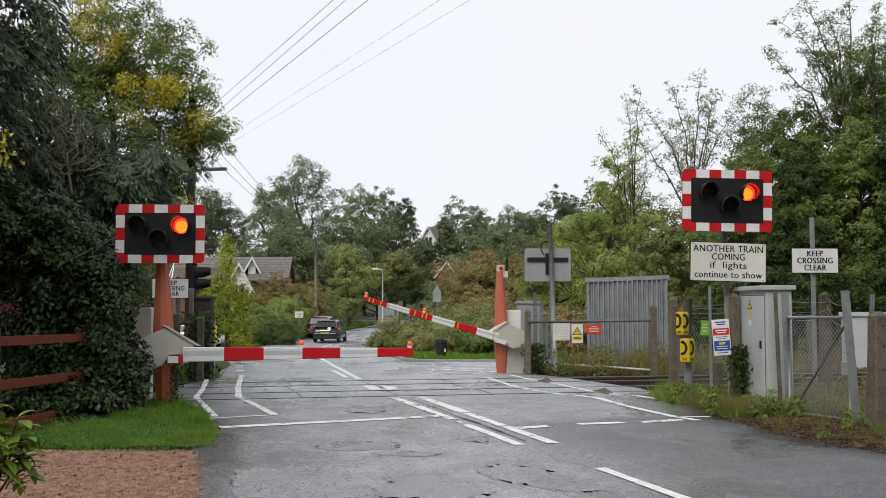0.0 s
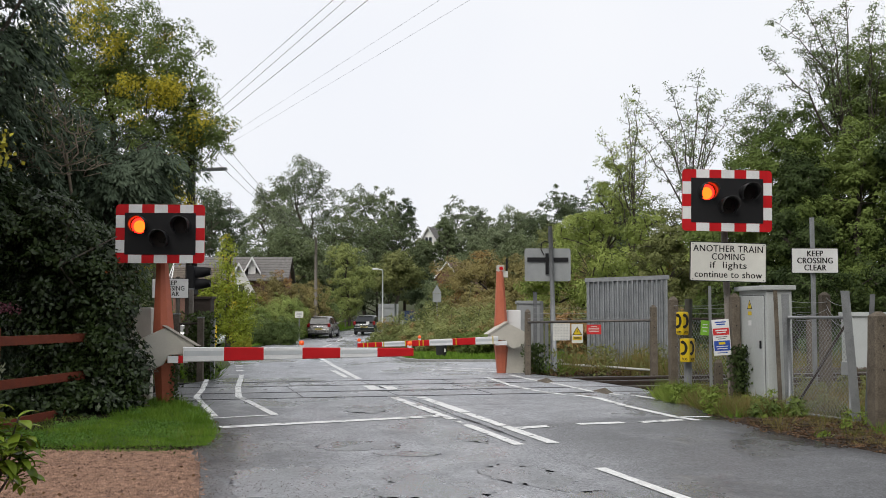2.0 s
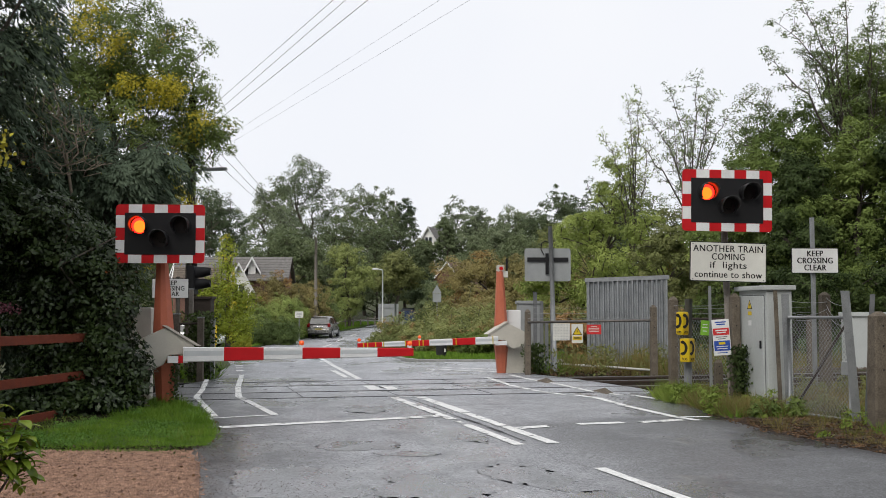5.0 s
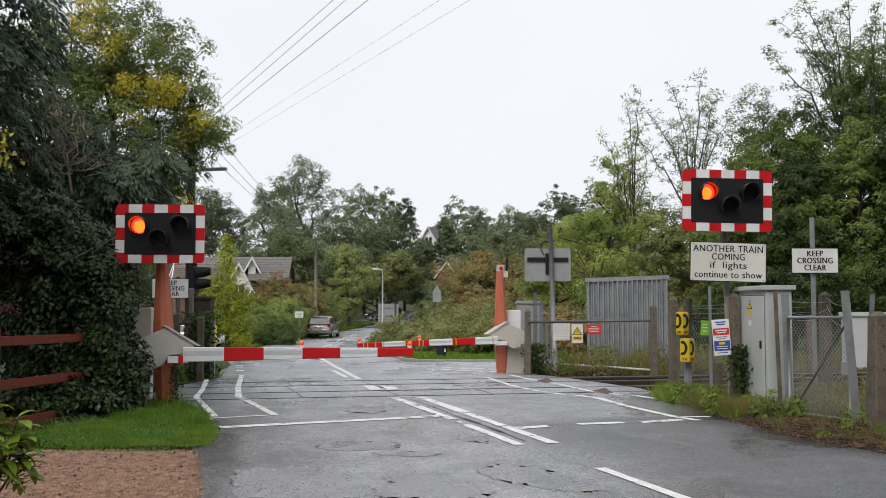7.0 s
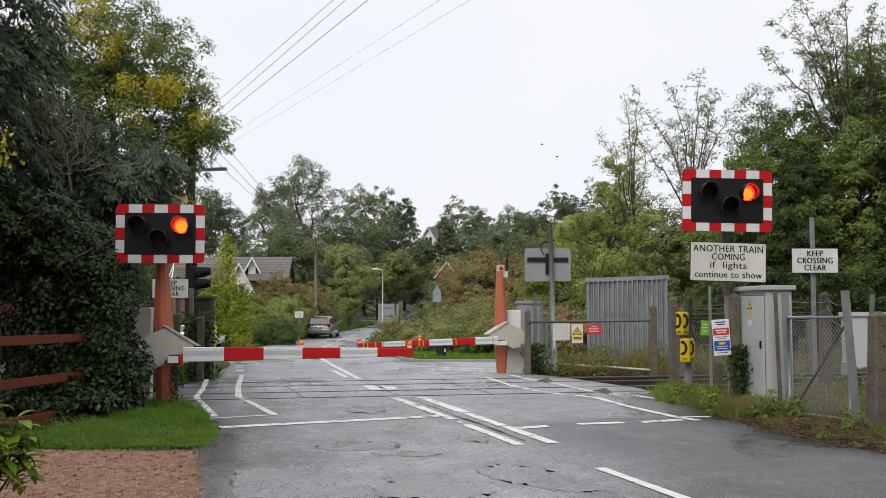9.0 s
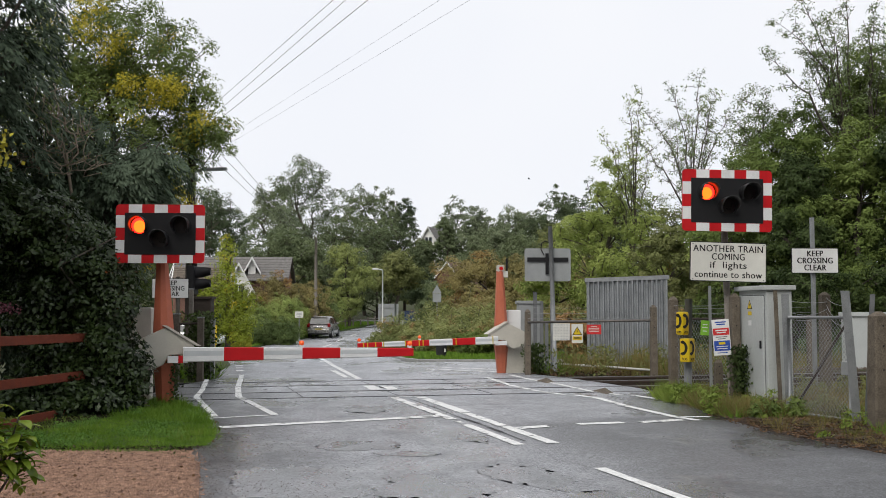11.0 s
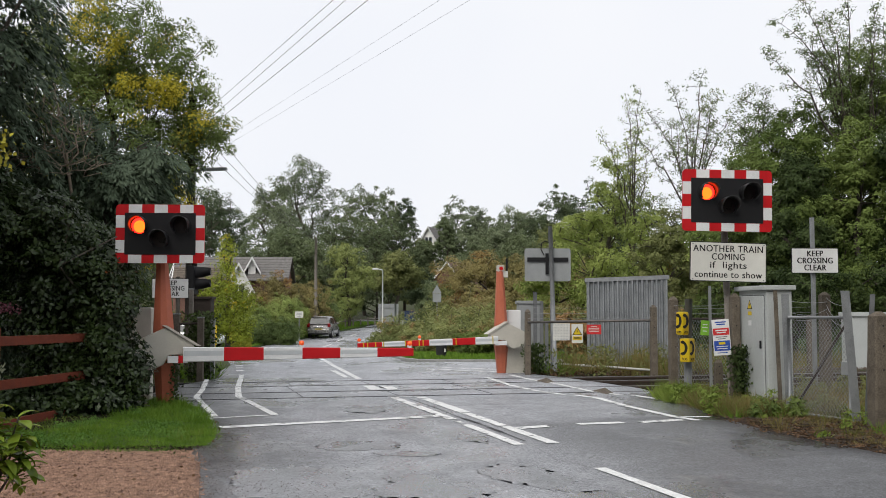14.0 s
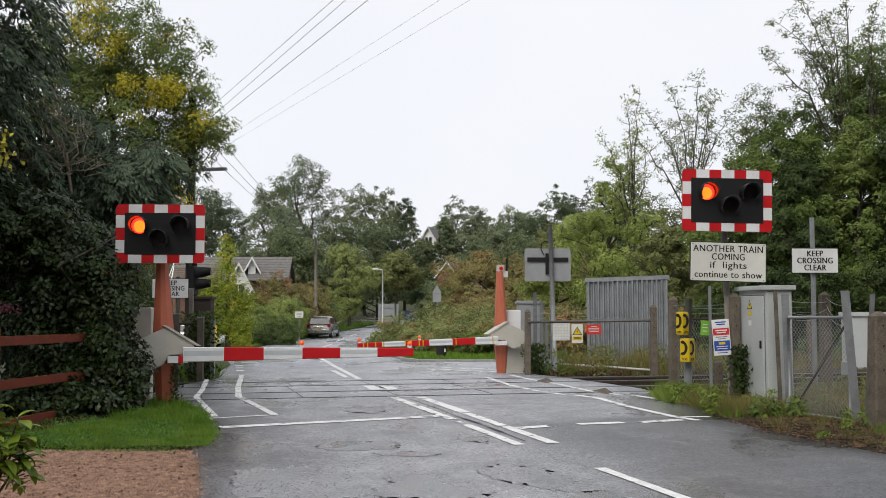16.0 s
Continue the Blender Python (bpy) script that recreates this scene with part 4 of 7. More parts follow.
def angle_post(points, w, label, material="galv"):
    ob = thing("steel_post", pose(0, 0, 0), label, "post")
    bm = bmesh.new()
    prev = None
    for p in points:
        p = Vector(p)
        ring = [bm.verts.new(p + Vector(q)) for q in ((-w / 2, -w / 2, 0), (w / 2, -w / 2, 0), (w / 2, w / 2, 0), (w / 2 - 0.012, w / 2, 0), (w / 2 - 0.012, -w / 2 + 0.012, 0), (-w / 2, -w / 2 + 0.012, 0))]
        if prev:
            for i in range(6):
                bm.faces.new((prev[i], prev[(i + 1) % 6], ring[(i + 1) % 6], ring[i]))
        prev = ring
    bm.faces.new(prev)
    bmesh.ops.recalc_face_normals(bm, faces=bm.faces[:])
    part("shaft", bm, M[material], ob)
    return ob


angle_post([(5.54, 14.2, -0.1), (5.405, 14.2, 1.82)], 0.115, "leaning galvanised steel gate post")
angle_post([(5.575, 14.0, -0.1), (5.705, 14.0, 1.77)], 0.065, "dark leaning steel post", "darksteel")
angle_post([(5.10, 15.62, -0.1), (5.055, 15.6, 1.80)], 0.11, "galvanised steel gate hinge post")
angle_post([(5.02, 15.75, -0.1), (4.965, 15.75, 1.86)], 0.06, "mossy timber batten beside the cabinet", "concrete")
angle_post([(4.66, 18.4, -0.1), (4.66, 18.4, 2.0)], 0.05, "thin grey steel post", "greypaint")

fence = chain_link("mesh_fence", pose(4.4, 19.8, -0.1, 0, 0, math.degrees(math.atan2(-2.1, 0.56))), 2.15, 1.5, "rusty chain-link fence between concrete posts", 0.07, 0.003)
part("top_rail", tube([(0, 0.02, 1.52), (2.15, 0.02, 1.52)], 0.03, 6), M["rust"], fence)


def strand(points, r, label="strand of barbed fence wire", name="fence_wire", sag=0.0, material="galv", category="wire"):
    ob = thing(name, Matrix(), label, category)
    pts = []
    for a, b in zip(points, points[1:]):
        a, b = Vector(a), Vector(b)
        n = 10
        for i in range(n + (b is points[-1])):
            f = i / n
            q = a.lerp(b, f)
            q.z -= sag * 4 * f * (1 - f)
            pts.append(q)
    pts.append(Vector(points[-1]))
    part("strand", tube(pts, r, 5), M[material], ob)
    return ob


for z, sag in ((1.45, 0.06), (1.58, 0.10), (1.72, 0.03)):
    strand([(5.06, 15.7, z), (7.32, 20.1, z + 0.02)], 0.004, sag=sag)
    strand([(5.38, 14.2, z - 0.1), (7.32, 20.1, z + 0.1)], 0.004, sag=sag)
    strand([(4.35, 19.8, z - 0.05), (4.98, 17.6, z - 0.02)], 0.004, sag=0.03)
    strand([(2.12, 26.3, z - 0.05), (5.28, 26.25, z - 0.02)], 0.004, sag=0.02)
    strand([(5.28, 26.25, z - 0.05), (9.6, 27.5, z - 0.02)], 0.004, sag=0.03)

# telephones on a grey post
ob = thing("telephone_post", pose(4.335, 18.75, -0.1), "grey round post carrying two emergency telephones", "post")
part("pole", tube([(0, 0, 0), (0.04, 0, 1.88)], 0.07, 12), M["darksteel"], ob, smooth=True)


def handset(x, z, s, y, parent):
    """A black telephone handset mark."""
    pts = []
    for k in range(13):
        a = radians(-70 + 140 * k / 12)
        pts.append((x - s * 0.30 + math.cos(a) * s * 0.52, z + math.sin(a) * s * 0.5))
    for k in range(12, -1, -1):
        a = radians(-70 + 140 * k / 12)
        wide = 0.32 if 2 < k < 10 else 0.06
        pts.append((x - s * 0.30 + math.cos(a) * s * wide, z + math.sin(a) * s * (0.40 if 2 < k < 10 else 0.42)))
    part("handset_mark", prism(pts, y - 0.003, y), M["lettering"], parent)


def phone_box(m, label, w, d, soft):
    ob = thing("telephone_box", m, label, "telephone", "crossing telephones")
    body = box(-w / 2, w / 2, -d / 2, d / 2, -0.205, 0.205, soft)
    part("case", body, M["yellow"], ob, "yellow plastic case")
    handset(0.0, 0.04, 0.28, -d / 2 - 0.001, ob)
    side_mark = new("side_mark")
    side_mark.parent = ob
    side_mark.matrix_basis = pose(-w / 2 - 0.001, 0, 0, 0, 0, -90)
    handset(0.0, 0.04, 0.28, 0.0, side_mark)
    lettering("SOS", 0.062, 0, -0.155, -0.001, side_mark, bold=0.002)
    lettering("SOS", 0.062, 0, -0.155, -d / 2 - 0.002, ob, bold=0.002)
    part("hinge", box(w / 2, w / 2 + 0.012, -0.03, 0.03, -0.1, 0.1), M["black"], ob)
    return ob


phone_box(pose(4.225, 18.60, 1.345, 0, 1, 33), "yellow emergency telephone box with a handset mark, on a grey post", 0.165, 0.17, 0.035)
phone_box(pose(4.30, 18.57, 0.875, 0, 0, 46), "yellow emergency telephone box marked with a handset, lower on the post", 0.19, 0.19, 0.02)


# notices tied to the fence
ob = thing("notice_board", pose(4.43, 16.78, 1.145, 0, -4, -6), "white notice with red and blue printed panels on the fence", "notice")
part("board", box(-0.135, 0.135, -0.006, 0.006, -0.29, 0.28), M["white"], ob)
part("red_panel", box(-0.125, 0.125, -0.009, -0.006, 0.03, 0.14), M["redprint"], ob)
part("blue_panel", box(-0.125, 0.125, -0.009, -0.006, -0.22, -0.06), M["blue"], ob)
part("yellow_panel", box(-0.05, 0.05, -0.011, -0.009, -0.12, -0.08), M["yellow"], ob)
bars(ob, 0.22, ((0.235, 0.8), (0.2, 0.6)), -0.006, M["blue"], 0.02)
bars(ob, 0.2, ((0.105, 0.9), (0.07, 0.7)), -0.009, M["white"], 0.018)
bars(ob, 0.2, ((0.0, 0.9), (-0.03, 0.6)), -0.006, M["lettering"], 0.01)
bars(ob, 0.2, ((-0.15, 0.9), (-0.185, 0.8)), -0.009, M["white"], 0.012)
bars(ob, 0.2, ((-0.25, 0.8),), -0.006, M["blue"], 0.012)
ob = thing("notice_board", pose(4.46, 17.95, 1.28, 0, 4, -10), "small bright green notice on the fence", "notice")
part("board", box(-0.07, 0.07, -0.005, 0.005, -0.13, 0.12), M["greenprint"], ob)
bars(ob, 0.1, ((0.05, 0.8), (0.0, 0.9), (-0.06, 0.6)), -0.005, M["white"], 0.015)

# bar, notices and hut beyond the tracks
ob = thing("barrier_rail", pose(2.12, 26.3, 1.33), "rusty horizontal tube rail between two concrete posts", "rail")
part("tube", tube([(0, 0, -0.02), (3.2, 0.0, 0.03)], 0.032, 8), M["railgrey"], ob, smooth=True)
ob = thing("mesh_notice", pose(2.95, 26.22, 1.07), "white perforated plate hung from the rail", "plate")
part("plate", box(-0.21, 0.21, -0.01, 0.01, -0.21, 0.21), M["signwhite"], ob)
bm = bmesh.new()
for i in range(11):
    for j in range(11):
        box(-0.2 + i * 0.038, -0.184 + i * 0.038, -0.013, -0.01, -0.2 + j * 0.038, -0.184 + j * 0.038, bm=bm)
tagged(part("perforation", bm, M["greypaint"], ob), kind="stuff")
ob = thing("danger_sign", pose(3.33, 26.16, 1.03), "yellow electrical danger sign with a black bolt", "sign")
part("plate", prism(round_rect(0.28, 0.47, 0.02), -0.006, 0.006), M["signwhite"], ob)
warning_triangle(0, 0.07, 0.25, -0.006, ob)
part("panel", box(-0.115, 0.115, -0.009, -0.006, -0.16, -0.07), M["yellow"], ob)
bars(ob, 0.2, ((-0.095, 0.8), (-0.125, 0.9)), -0.009, M["lettering"], 0.014)
ob = thing("red_notice", pose(3.75, 26.2, 1.13), "red notice with white lettering bars on the rail", "sign")
part("plate", prism(round_rect(0.36, 0.24, 0.015), -0.006, 0.006), M["redprint"], ob)
bars(ob, 0.3, ((0.07, 0.5), (0.03, 0.9), (-0.01, 0.9), (-0.05, 0.8)), -0.006, M["signwhite"], 0.016)

ob = thing("metal_hut", pose(4.24, 31.0, -0.05, 0, 0, -8), "grey corrugated metal hut beside the railway", "hut")
hw, hd, hh = 2.32, 2.0, 2.58
bm = bmesh.new()
prev = None
count = 66
for i in range(count + 1):
    x = hw * i / count
    yy = -0.075 if i % 4 in (1, 2) else 0.0
    a, b = bm.verts.new((x, yy, 0.0)), bm.verts.new((x, yy, hh - 0.06 + 0.05 * i / count))
    if prev:
        bm.faces.new((prev[0], a, b, prev[1]))
    prev = (a, b)
part("front_sheet", bm, M["hutmetal"], ob, "corrugated grey front wall")
part("body", box(0, hw, 0.01, hd, 0, hh - 0.1), M["greypaint"], ob)
for x in (-0.01, hw - 0.08):
    part("corner_trim", box(x, x + 0.09, -0.04, 0.02, 0, hh - 0.02 + 0.05 * (x > 1)), M["galv"], ob)
bm = prism([(-0.06, hh - 0.08), (hw + 0.06, hh + 0.0), (hw + 0.06, hh + 0.12), (-0.06, hh + 0.04)], -0.08, hd + 0.1)
part("roof", bm, M["galv"], ob, "flat metal roof with a deep edge")

ob = thing("road_sign", pose(2.74, 27.5, 2.80, 0, 0, 3), "grey back of a crossing signal board on a galvanised pole", "road sign")
part("panel", prism(round_rect(1.21, 0.86, 0.05), -0.01, 0.01), M["greypaint"], ob)
part("stiffener", box(-0.54, 0.54, -0.05, -0.01, 0.08, 0.19), M["black"], ob)
part("stiffener", box(-0.06, 0.02, -0.06, -0.01, -0.25, 0.3), M["black"], ob)
cable = [(0.02, -0.12, 0.58), (-0.08, -0.1, 0.62), (-0.17, -0.08, 0.55), (-0.18, -0.06, 0.4), (-0.1, -0.06, 0.25)]
part("cable", tube(cable, 0.014, 6), M["black"], ob, smooth=True)
ob = thing("sign_post", pose(2.82, 27.4, -0.1, 0, -1.6, 0), "galvanised steel pole behind the crossing signal", "post")
part("pole", tube([(0.09, 0, 0), (0.09, 0, 3.9)], 0.058, 12), M["galv"], ob, smooth=True)
ob = thing("equipment_cabinet", pose(2.36, 29.0, -0.1), "grey-green steel lineside cabinet with a lipped lid", "cabinet")
part("body", box(-0.3, 0.32, 0, 0.5, 0, 1.9, 0.02), M["greypaint"], ob)
part("lid", box(-0.34, 0.36, -0.04, 0.54, 1.9, 1.98, 0.01), M["greypaint"], ob)
for x, h in ((2.45, 2.2), (2.62, 1.95), (2.9, 1.9), (2.75, 1.4)):
    ob = thing("fence_pale", pose(x, 28.0, -0.1), "grey upright steel fence pale", "fence pale", "steel pales")
    part("pale", box(-0.05, 0.05, -0.012, 0.012, 0, h, 0.003), M["darksteel"], ob)
ob = thing("equipment_cabinet", pose(11.8, 30.0, -0.05, 0, 0, 5), "white lineside cabinet beyond the tracks", "cabinet")
part("body", box(-0.15, 1.6, 0, 0.7, 0, 1.56, 0.02), M["cabinet"], ob)
part("lid", box(-0.2, 1.65, -0.05, 0.75, 1.5, 1.62, 0.01), M["cabinet"], ob)
ob = thing("litter_bin", pose(-0.06, 37.8, lie(37.8) + 0.06), "black plastic litter bin on the grass", "bin")
bm = bmesh.new()
prev = None
for z, r in ((0, 0.17), (0.5, 0.205), (0.52, 0.225), (0.62, 0.22), (0.66, 0.15)):
    ring = [bm.verts.new((r * math.cos(k * math.tau / 16), r * math.sin(k * math.tau / 16), z)) for k in range(16)]
    if prev:
        for k in range(16):
            bm.faces.new((prev[k], prev[(k + 1) % 16], ring[(k + 1) % 16], ring[k]))
    prev = ring
bm.faces.new(prev)
part("body", bm, M["rubber"], ob)
part("label", box(0.1, 0.16, -0.215, -0.18, 0.2, 0.32), M["signwhite"], ob, "small white label")

# ---- left-hand corner ----
ob = thing("utility_pole", pose(-6.5, 27.0, -0.1), "tall dark wooden utility pole with a street lamp", "utility pole")
part("pole", tube([(0, 0, 0), (0, 0, 7.2)], [0.13, 0.10], 12), M["darkwood"], ob, smooth=True)
part("lamp_arm", tube([(0, -0.1, 5.1), (0.1, -0.12, 5.25), (0.4, -0.14, 5.33)], 0.022, 6), M["greypaint"], ob)
bm = box(0.36, 0.95, -0.22, -0.06, 5.28, 5.36, 0.03)
bmesh.ops.rotate(bm, cent=(0.36, 0, 5.3), matrix=Matrix.Rotation(radians(-2), 3, "Y"), verts=bm.verts[:])
part("lamp_head", bm, M["greypaint"], ob, "grey street lamp head")
part("crossarm", box(-0.5, 0.12, -0.14, -0.04, 6.85, 6.95), M["darkwood"], ob)
for x in (-0.42, -0.2):
    part("insulator", tube([(x, -0.09, 6.95), (x, -0.09, 7.07)], 0.03, 8), M["white"], ob)
ob = thing("traffic_signal", pose(-6.17, 26.0, 2.42, 0, 0, 0), "black crossing signal seen from the side, with two hoods", "signal")
part("case", box(-0.12, 0.06, -0.25, 0.25, -0.42, 0.28, 0.02), M["black"], ob)
for z in (0.12, -0.17):
    part("hood", tube([(0.05, 0, z), (0.22, 0, z + 0.01), (0.42, 0, z + 0.03)], [0.15, 0.13, 0.09], 14), M["black"], ob, smooth=True)
ob = thing("signal_post", pose(-6.18, 26.1, -0.1), "dark steel post of a crossing signal", "post")
part("pole", tube([(0, 0, 0), (0, 0, 2.9)], 0.07, 10), M["darkwood"], ob, smooth=True)
ob = thing("equipment_box", pose(-5.85, 25.6, -0.1), "dark weathered equipment box among ivy", "box")
part("body", box(-0.22, 0.2, 0, 0.4, 0.0, 2.0, 0.02), M["darkwood"], ob)
part("lid", box(-0.26, 0.24, -0.04, 0.44, 1.98, 2.04), M["darkwood"], ob)
for x, y, h, w, k in ((-5.56, 24.2, 1.52, 0.14, "oldwood"), (-5.52, 25.3, 1.48, 0.1, "greypaint"), (-6.15, 24.3, 1.6, 0.16, "oldwood"), (-6.05, 25.3, 2.2, 0.1, "greywood")):
    ob = thing("fence_post", pose(x, y, -0.1), "upright weathered fence post by the railway", "fence post", "railway fence posts")
    part("shaft", box(-w / 2, w / 2, -w / 2, w / 2, 0, h, 0.012), M[k], ob)
    part("cap", box(-w / 2 - 0.006, w / 2 + 0.006, -w / 2 - 0.006, w / 2 + 0.006, h, h + 0.03, 0.008), M["galv"], ob)
ob = thing("gate_rail", pose(-6.1, 24.25, 1.28), "dark horizontal rail between fence posts", "rail")
part("bar", tube([(-0.5, 0, 0), (0.55, 0, 0.02)], 0.03, 6), M["darkwood"], ob)
ob = thing("equipment_cabinet", pose(-5.25, 17.7, 0, 0, 0, 10), "cream steel barrier equipment cabinet behind the shrub", "cabinet")
part("body", box(-0.36, 0.34, 0, 0.5, -0.05, 1.62, 0.02), M["cream"], ob)

ob = thing("marker_post", pose(-9.05, 42.0, lie(42)), "yellow marker post in the garden", "post")
part("shaft", box(-0.05, 0.04, -0.03, 0.03, 0, 1.25, 0.01), M["yellow"], ob)

# stained timber fence round the garden
ob = thing("timber_fence", Matrix(), "red-brown stained post and rail fence overgrown by a shrub", "fence")
fa, fb = Vector((-5.50, 13.0, 0)), Vector((-5.14, 16.0, 0))
fdir = (fb - fa).normalized()
for i in range(1):
    p = fa + fdir * 2.4 * i
    part("post", box(-0.055, 0.055, -0.055, 0.055, -0.1, 1.34, 0.01, m=Matrix.Translation(p - Vector((0.03, 0, 0))) @ pose(0, 0, 0, 0, 0, -9)), M["redwood"], ob)
for z in (0.12, 0.62, 1.17):
    for i in range(-1, 1):
        a, b = fa + fdir * (2.4 * i), fa + fdir * (2.4 * (i + 1) - 0.02)
        bm = bmesh.new()
        d = b - a
        m = Matrix.Translation((a + b) / 2 + Vector((0, 0, z + random.uniform(-0.012, 0.012)))) @ d.to_track_quat("X", "Z").to_matrix().to_4x4()
        part("rail", box(-d.length / 2, d.length / 2, -0.02, 0.02, -0.06, 0.06, 0.006, m=m), M["redwood"], ob)

# ---- beyond the crossing: posts, signs, wires ----
ob = thing("utility_pole", pose(-9.5, 78.5, lie(78.5)), "grey wooden utility pole beside the lane", "utility pole")
part("pole", tube([(0, 0, -0.2), (0, 0, 7.35)], [0.14, 0.10], 10), M["greywood"], ob, smooth=True)
ob = thing("street_lamp", pose(-4.25, 74.0, lie(74)), "pale slender street lamp post with a small head", "street lamp")
part("pole", tube([(0, 0, -0.1), (0, 0, 1.2), (0, 0, 4.85)], [0.09, 0.06, 0.045], 10), M["white"], ob, smooth=True)
part("lamp_arm", tube([(0, 0, 4.83), (-0.35, 0, 4.92)], 0.03, 6), M["white"], ob)
part("lamp_head", box(-0.72, -0.3, -0.1, 0.1, 4.86, 4.97, 0.03), M["white"], ob)
ob = thing("direction_sign", pose(-4.1, 79.0, lie(79), 0, 0, 4), "grey back of a large ribbed road sign on two posts", "road sign")
part("panel", box(-0.76, 0.76, 0, 0.02, 0.72, 2.38), M["greypaint"], ob)
for z in (0.95, 1.5, 2.1):
    part("rib", box(-0.76, 0.76, -0.05, 0.0, z - 0.03, z + 0.03), M["galv"], ob)
for x in (-0.5, 0.5):
    part("post", tube([(x, -0.1, -0.2), (x, -0.1, 2.42)], 0.045, 8), M["galv"], ob, smooth=True)
ob = thing("warning_sign", pose(-0.36, 62.0, lie(62)), "grey back of a triangular warning sign on a post", "road sign")
part("triangle", prism([(-0.29, 3.20), (0.29, 3.20), (0.0, 3.72)], 0, 0.02), M["greypaint"], ob)
part("plate", box(-0.25, 0.25, 0, 0.02, 2.68, 3.19), M["greypaint"], ob)
part("post", tube([(0, 0.06, -0.1), (0, 0.06, 3.3)], 0.04, 8), M["galv"], ob, smooth=True)
ob = thing("road_sign", pose(-9.6, 70.3, lie(70)), "small square white sign on a grey post", "road sign")
part("plate", box(-0.28, 0.28, -0.02, 0, 1.6, 2.02, 0.01), M["signwhite"], ob)
bars(ob, 0.4, ((1.9, 0.8), (1.8, 0.9), (1.7, 0.6)), -0.02, M["greypaint"], 0.04)
part("post", tube([(0, 0.04, -0.1), (0, 0.04, 1.9)], 0.035, 8), M["galv"], ob, smooth=True)
part("band", tube([(0, 0.04, 0.75), (0, 0.04, 0.95)], 0.045, 8), M["signwhite"], ob)
ob = thing("skip", pose(-2.85, 90.0, lie(90) + 0.09), "blue metal skip with a ridged lid beside the lane", "skip")
bm = prism([(-0.4, 0.0), (0.4, 0.0), (0.48, 1.34), (-0.48, 1.34)], -0.5, 0.5)
part("tub", bm, M["bluemetal"], ob)
part("lid", prism([(-0.52, 1.35), (0.52, 1.35), (0.38, 1.5), (-0.38, 1.5)], -0.55, 0.55), M["bluemetal"], ob)
ob = thing("timber_fence", Matrix(), "low dark timber fence below the hedge at the bend", "fence")
for i in range(9):
    p = Vector((-9.6 + i * 0.52, 88.5 + i * 1.95, 0))
    part("post", box(-0.06, 0.06, -0.06, 0.06, -0.1, 0.75, m=Matrix.Translation((p.x, p.y, lie(p.y) + 0.08))), M["greywood"], ob)
    if i < 8:
        a, b = p + Vector((0, 0, lie(p.y) + 0.62)), p + Vector((0.52, 1.95, lie(p.y + 1.95) + 0.62))
        part("rail", tube([a, b], 0.05, 4), M["greywood"], ob)

for a, b, r in (((-6.43, 28.2, 6.98), (10.28, -6.68, 8.07), 0.005), ((-6.28, 28.26, 6.86), (10.86, -8.32, 7.95), 0.005), ((-6.2, 28.34, 6.71), (12.29, -10.42, 7.8), 0.006), ((-6.0, 28.54, 6.3), (16.49, -16.05, 7.39), 0.002), ((-5.91, 28.61, 6.15), (18.06, -18.15, 7.24), 0.002)):
    strand([a, b], r, "overhead cable crossing above the road", "overhead_cable", 0.0, "wire", "cable")
for dx in (-0.3, 0.0, 0.3):
    strand([(-6.4 + dx, 27.0, 6.35 + dx * 0.3), (-9.5 + dx * 0.5, 78.5, lie(78) + 7.1)], 0.007, "overhead cable running along the lane", "overhead_cable", 0.35, "wire", "cable")


# ---- houses ----
M["tile"] = mat("grey_brown_roof_tile", (0.205, 0.195, 0.185), (0.075, 0.068, 0.063), rough=0.8, scale=5, fine=14, bump=0.4)
M["oldtile"] = mat("mossy_brown_roof_tile", (0.17, 0.135, 0.105), (0.055, 0.045, 0.035), rough=0.85, scale=4, fine=12, bump=0.4)
M["redtile"] = mat("red_brown_roof_tile", (0.16, 0.10, 0.082), (0.10, 0.062, 0.05), rough=0.8, scale=3, fine=20, bump=0.4)
M["brickwall"] = mat("red_brick_wall", (0.20, 0.105, 0.08), (0.13, 0.07, 0.055), rough=0.85, scale=2, fine=12, bump=0.4)
M["render"] = mat("white_rendered_wall", (0.80, 0.79, 0.76), (0.68, 0.67, 0.64), rough=0.8, scale=1, fine=20, bump=0.1)
M["windowglass"] = mat("dark_window_glass", (0.03, 0.035, 0.04), rough=0.08, bump=0, rvar=0.02)


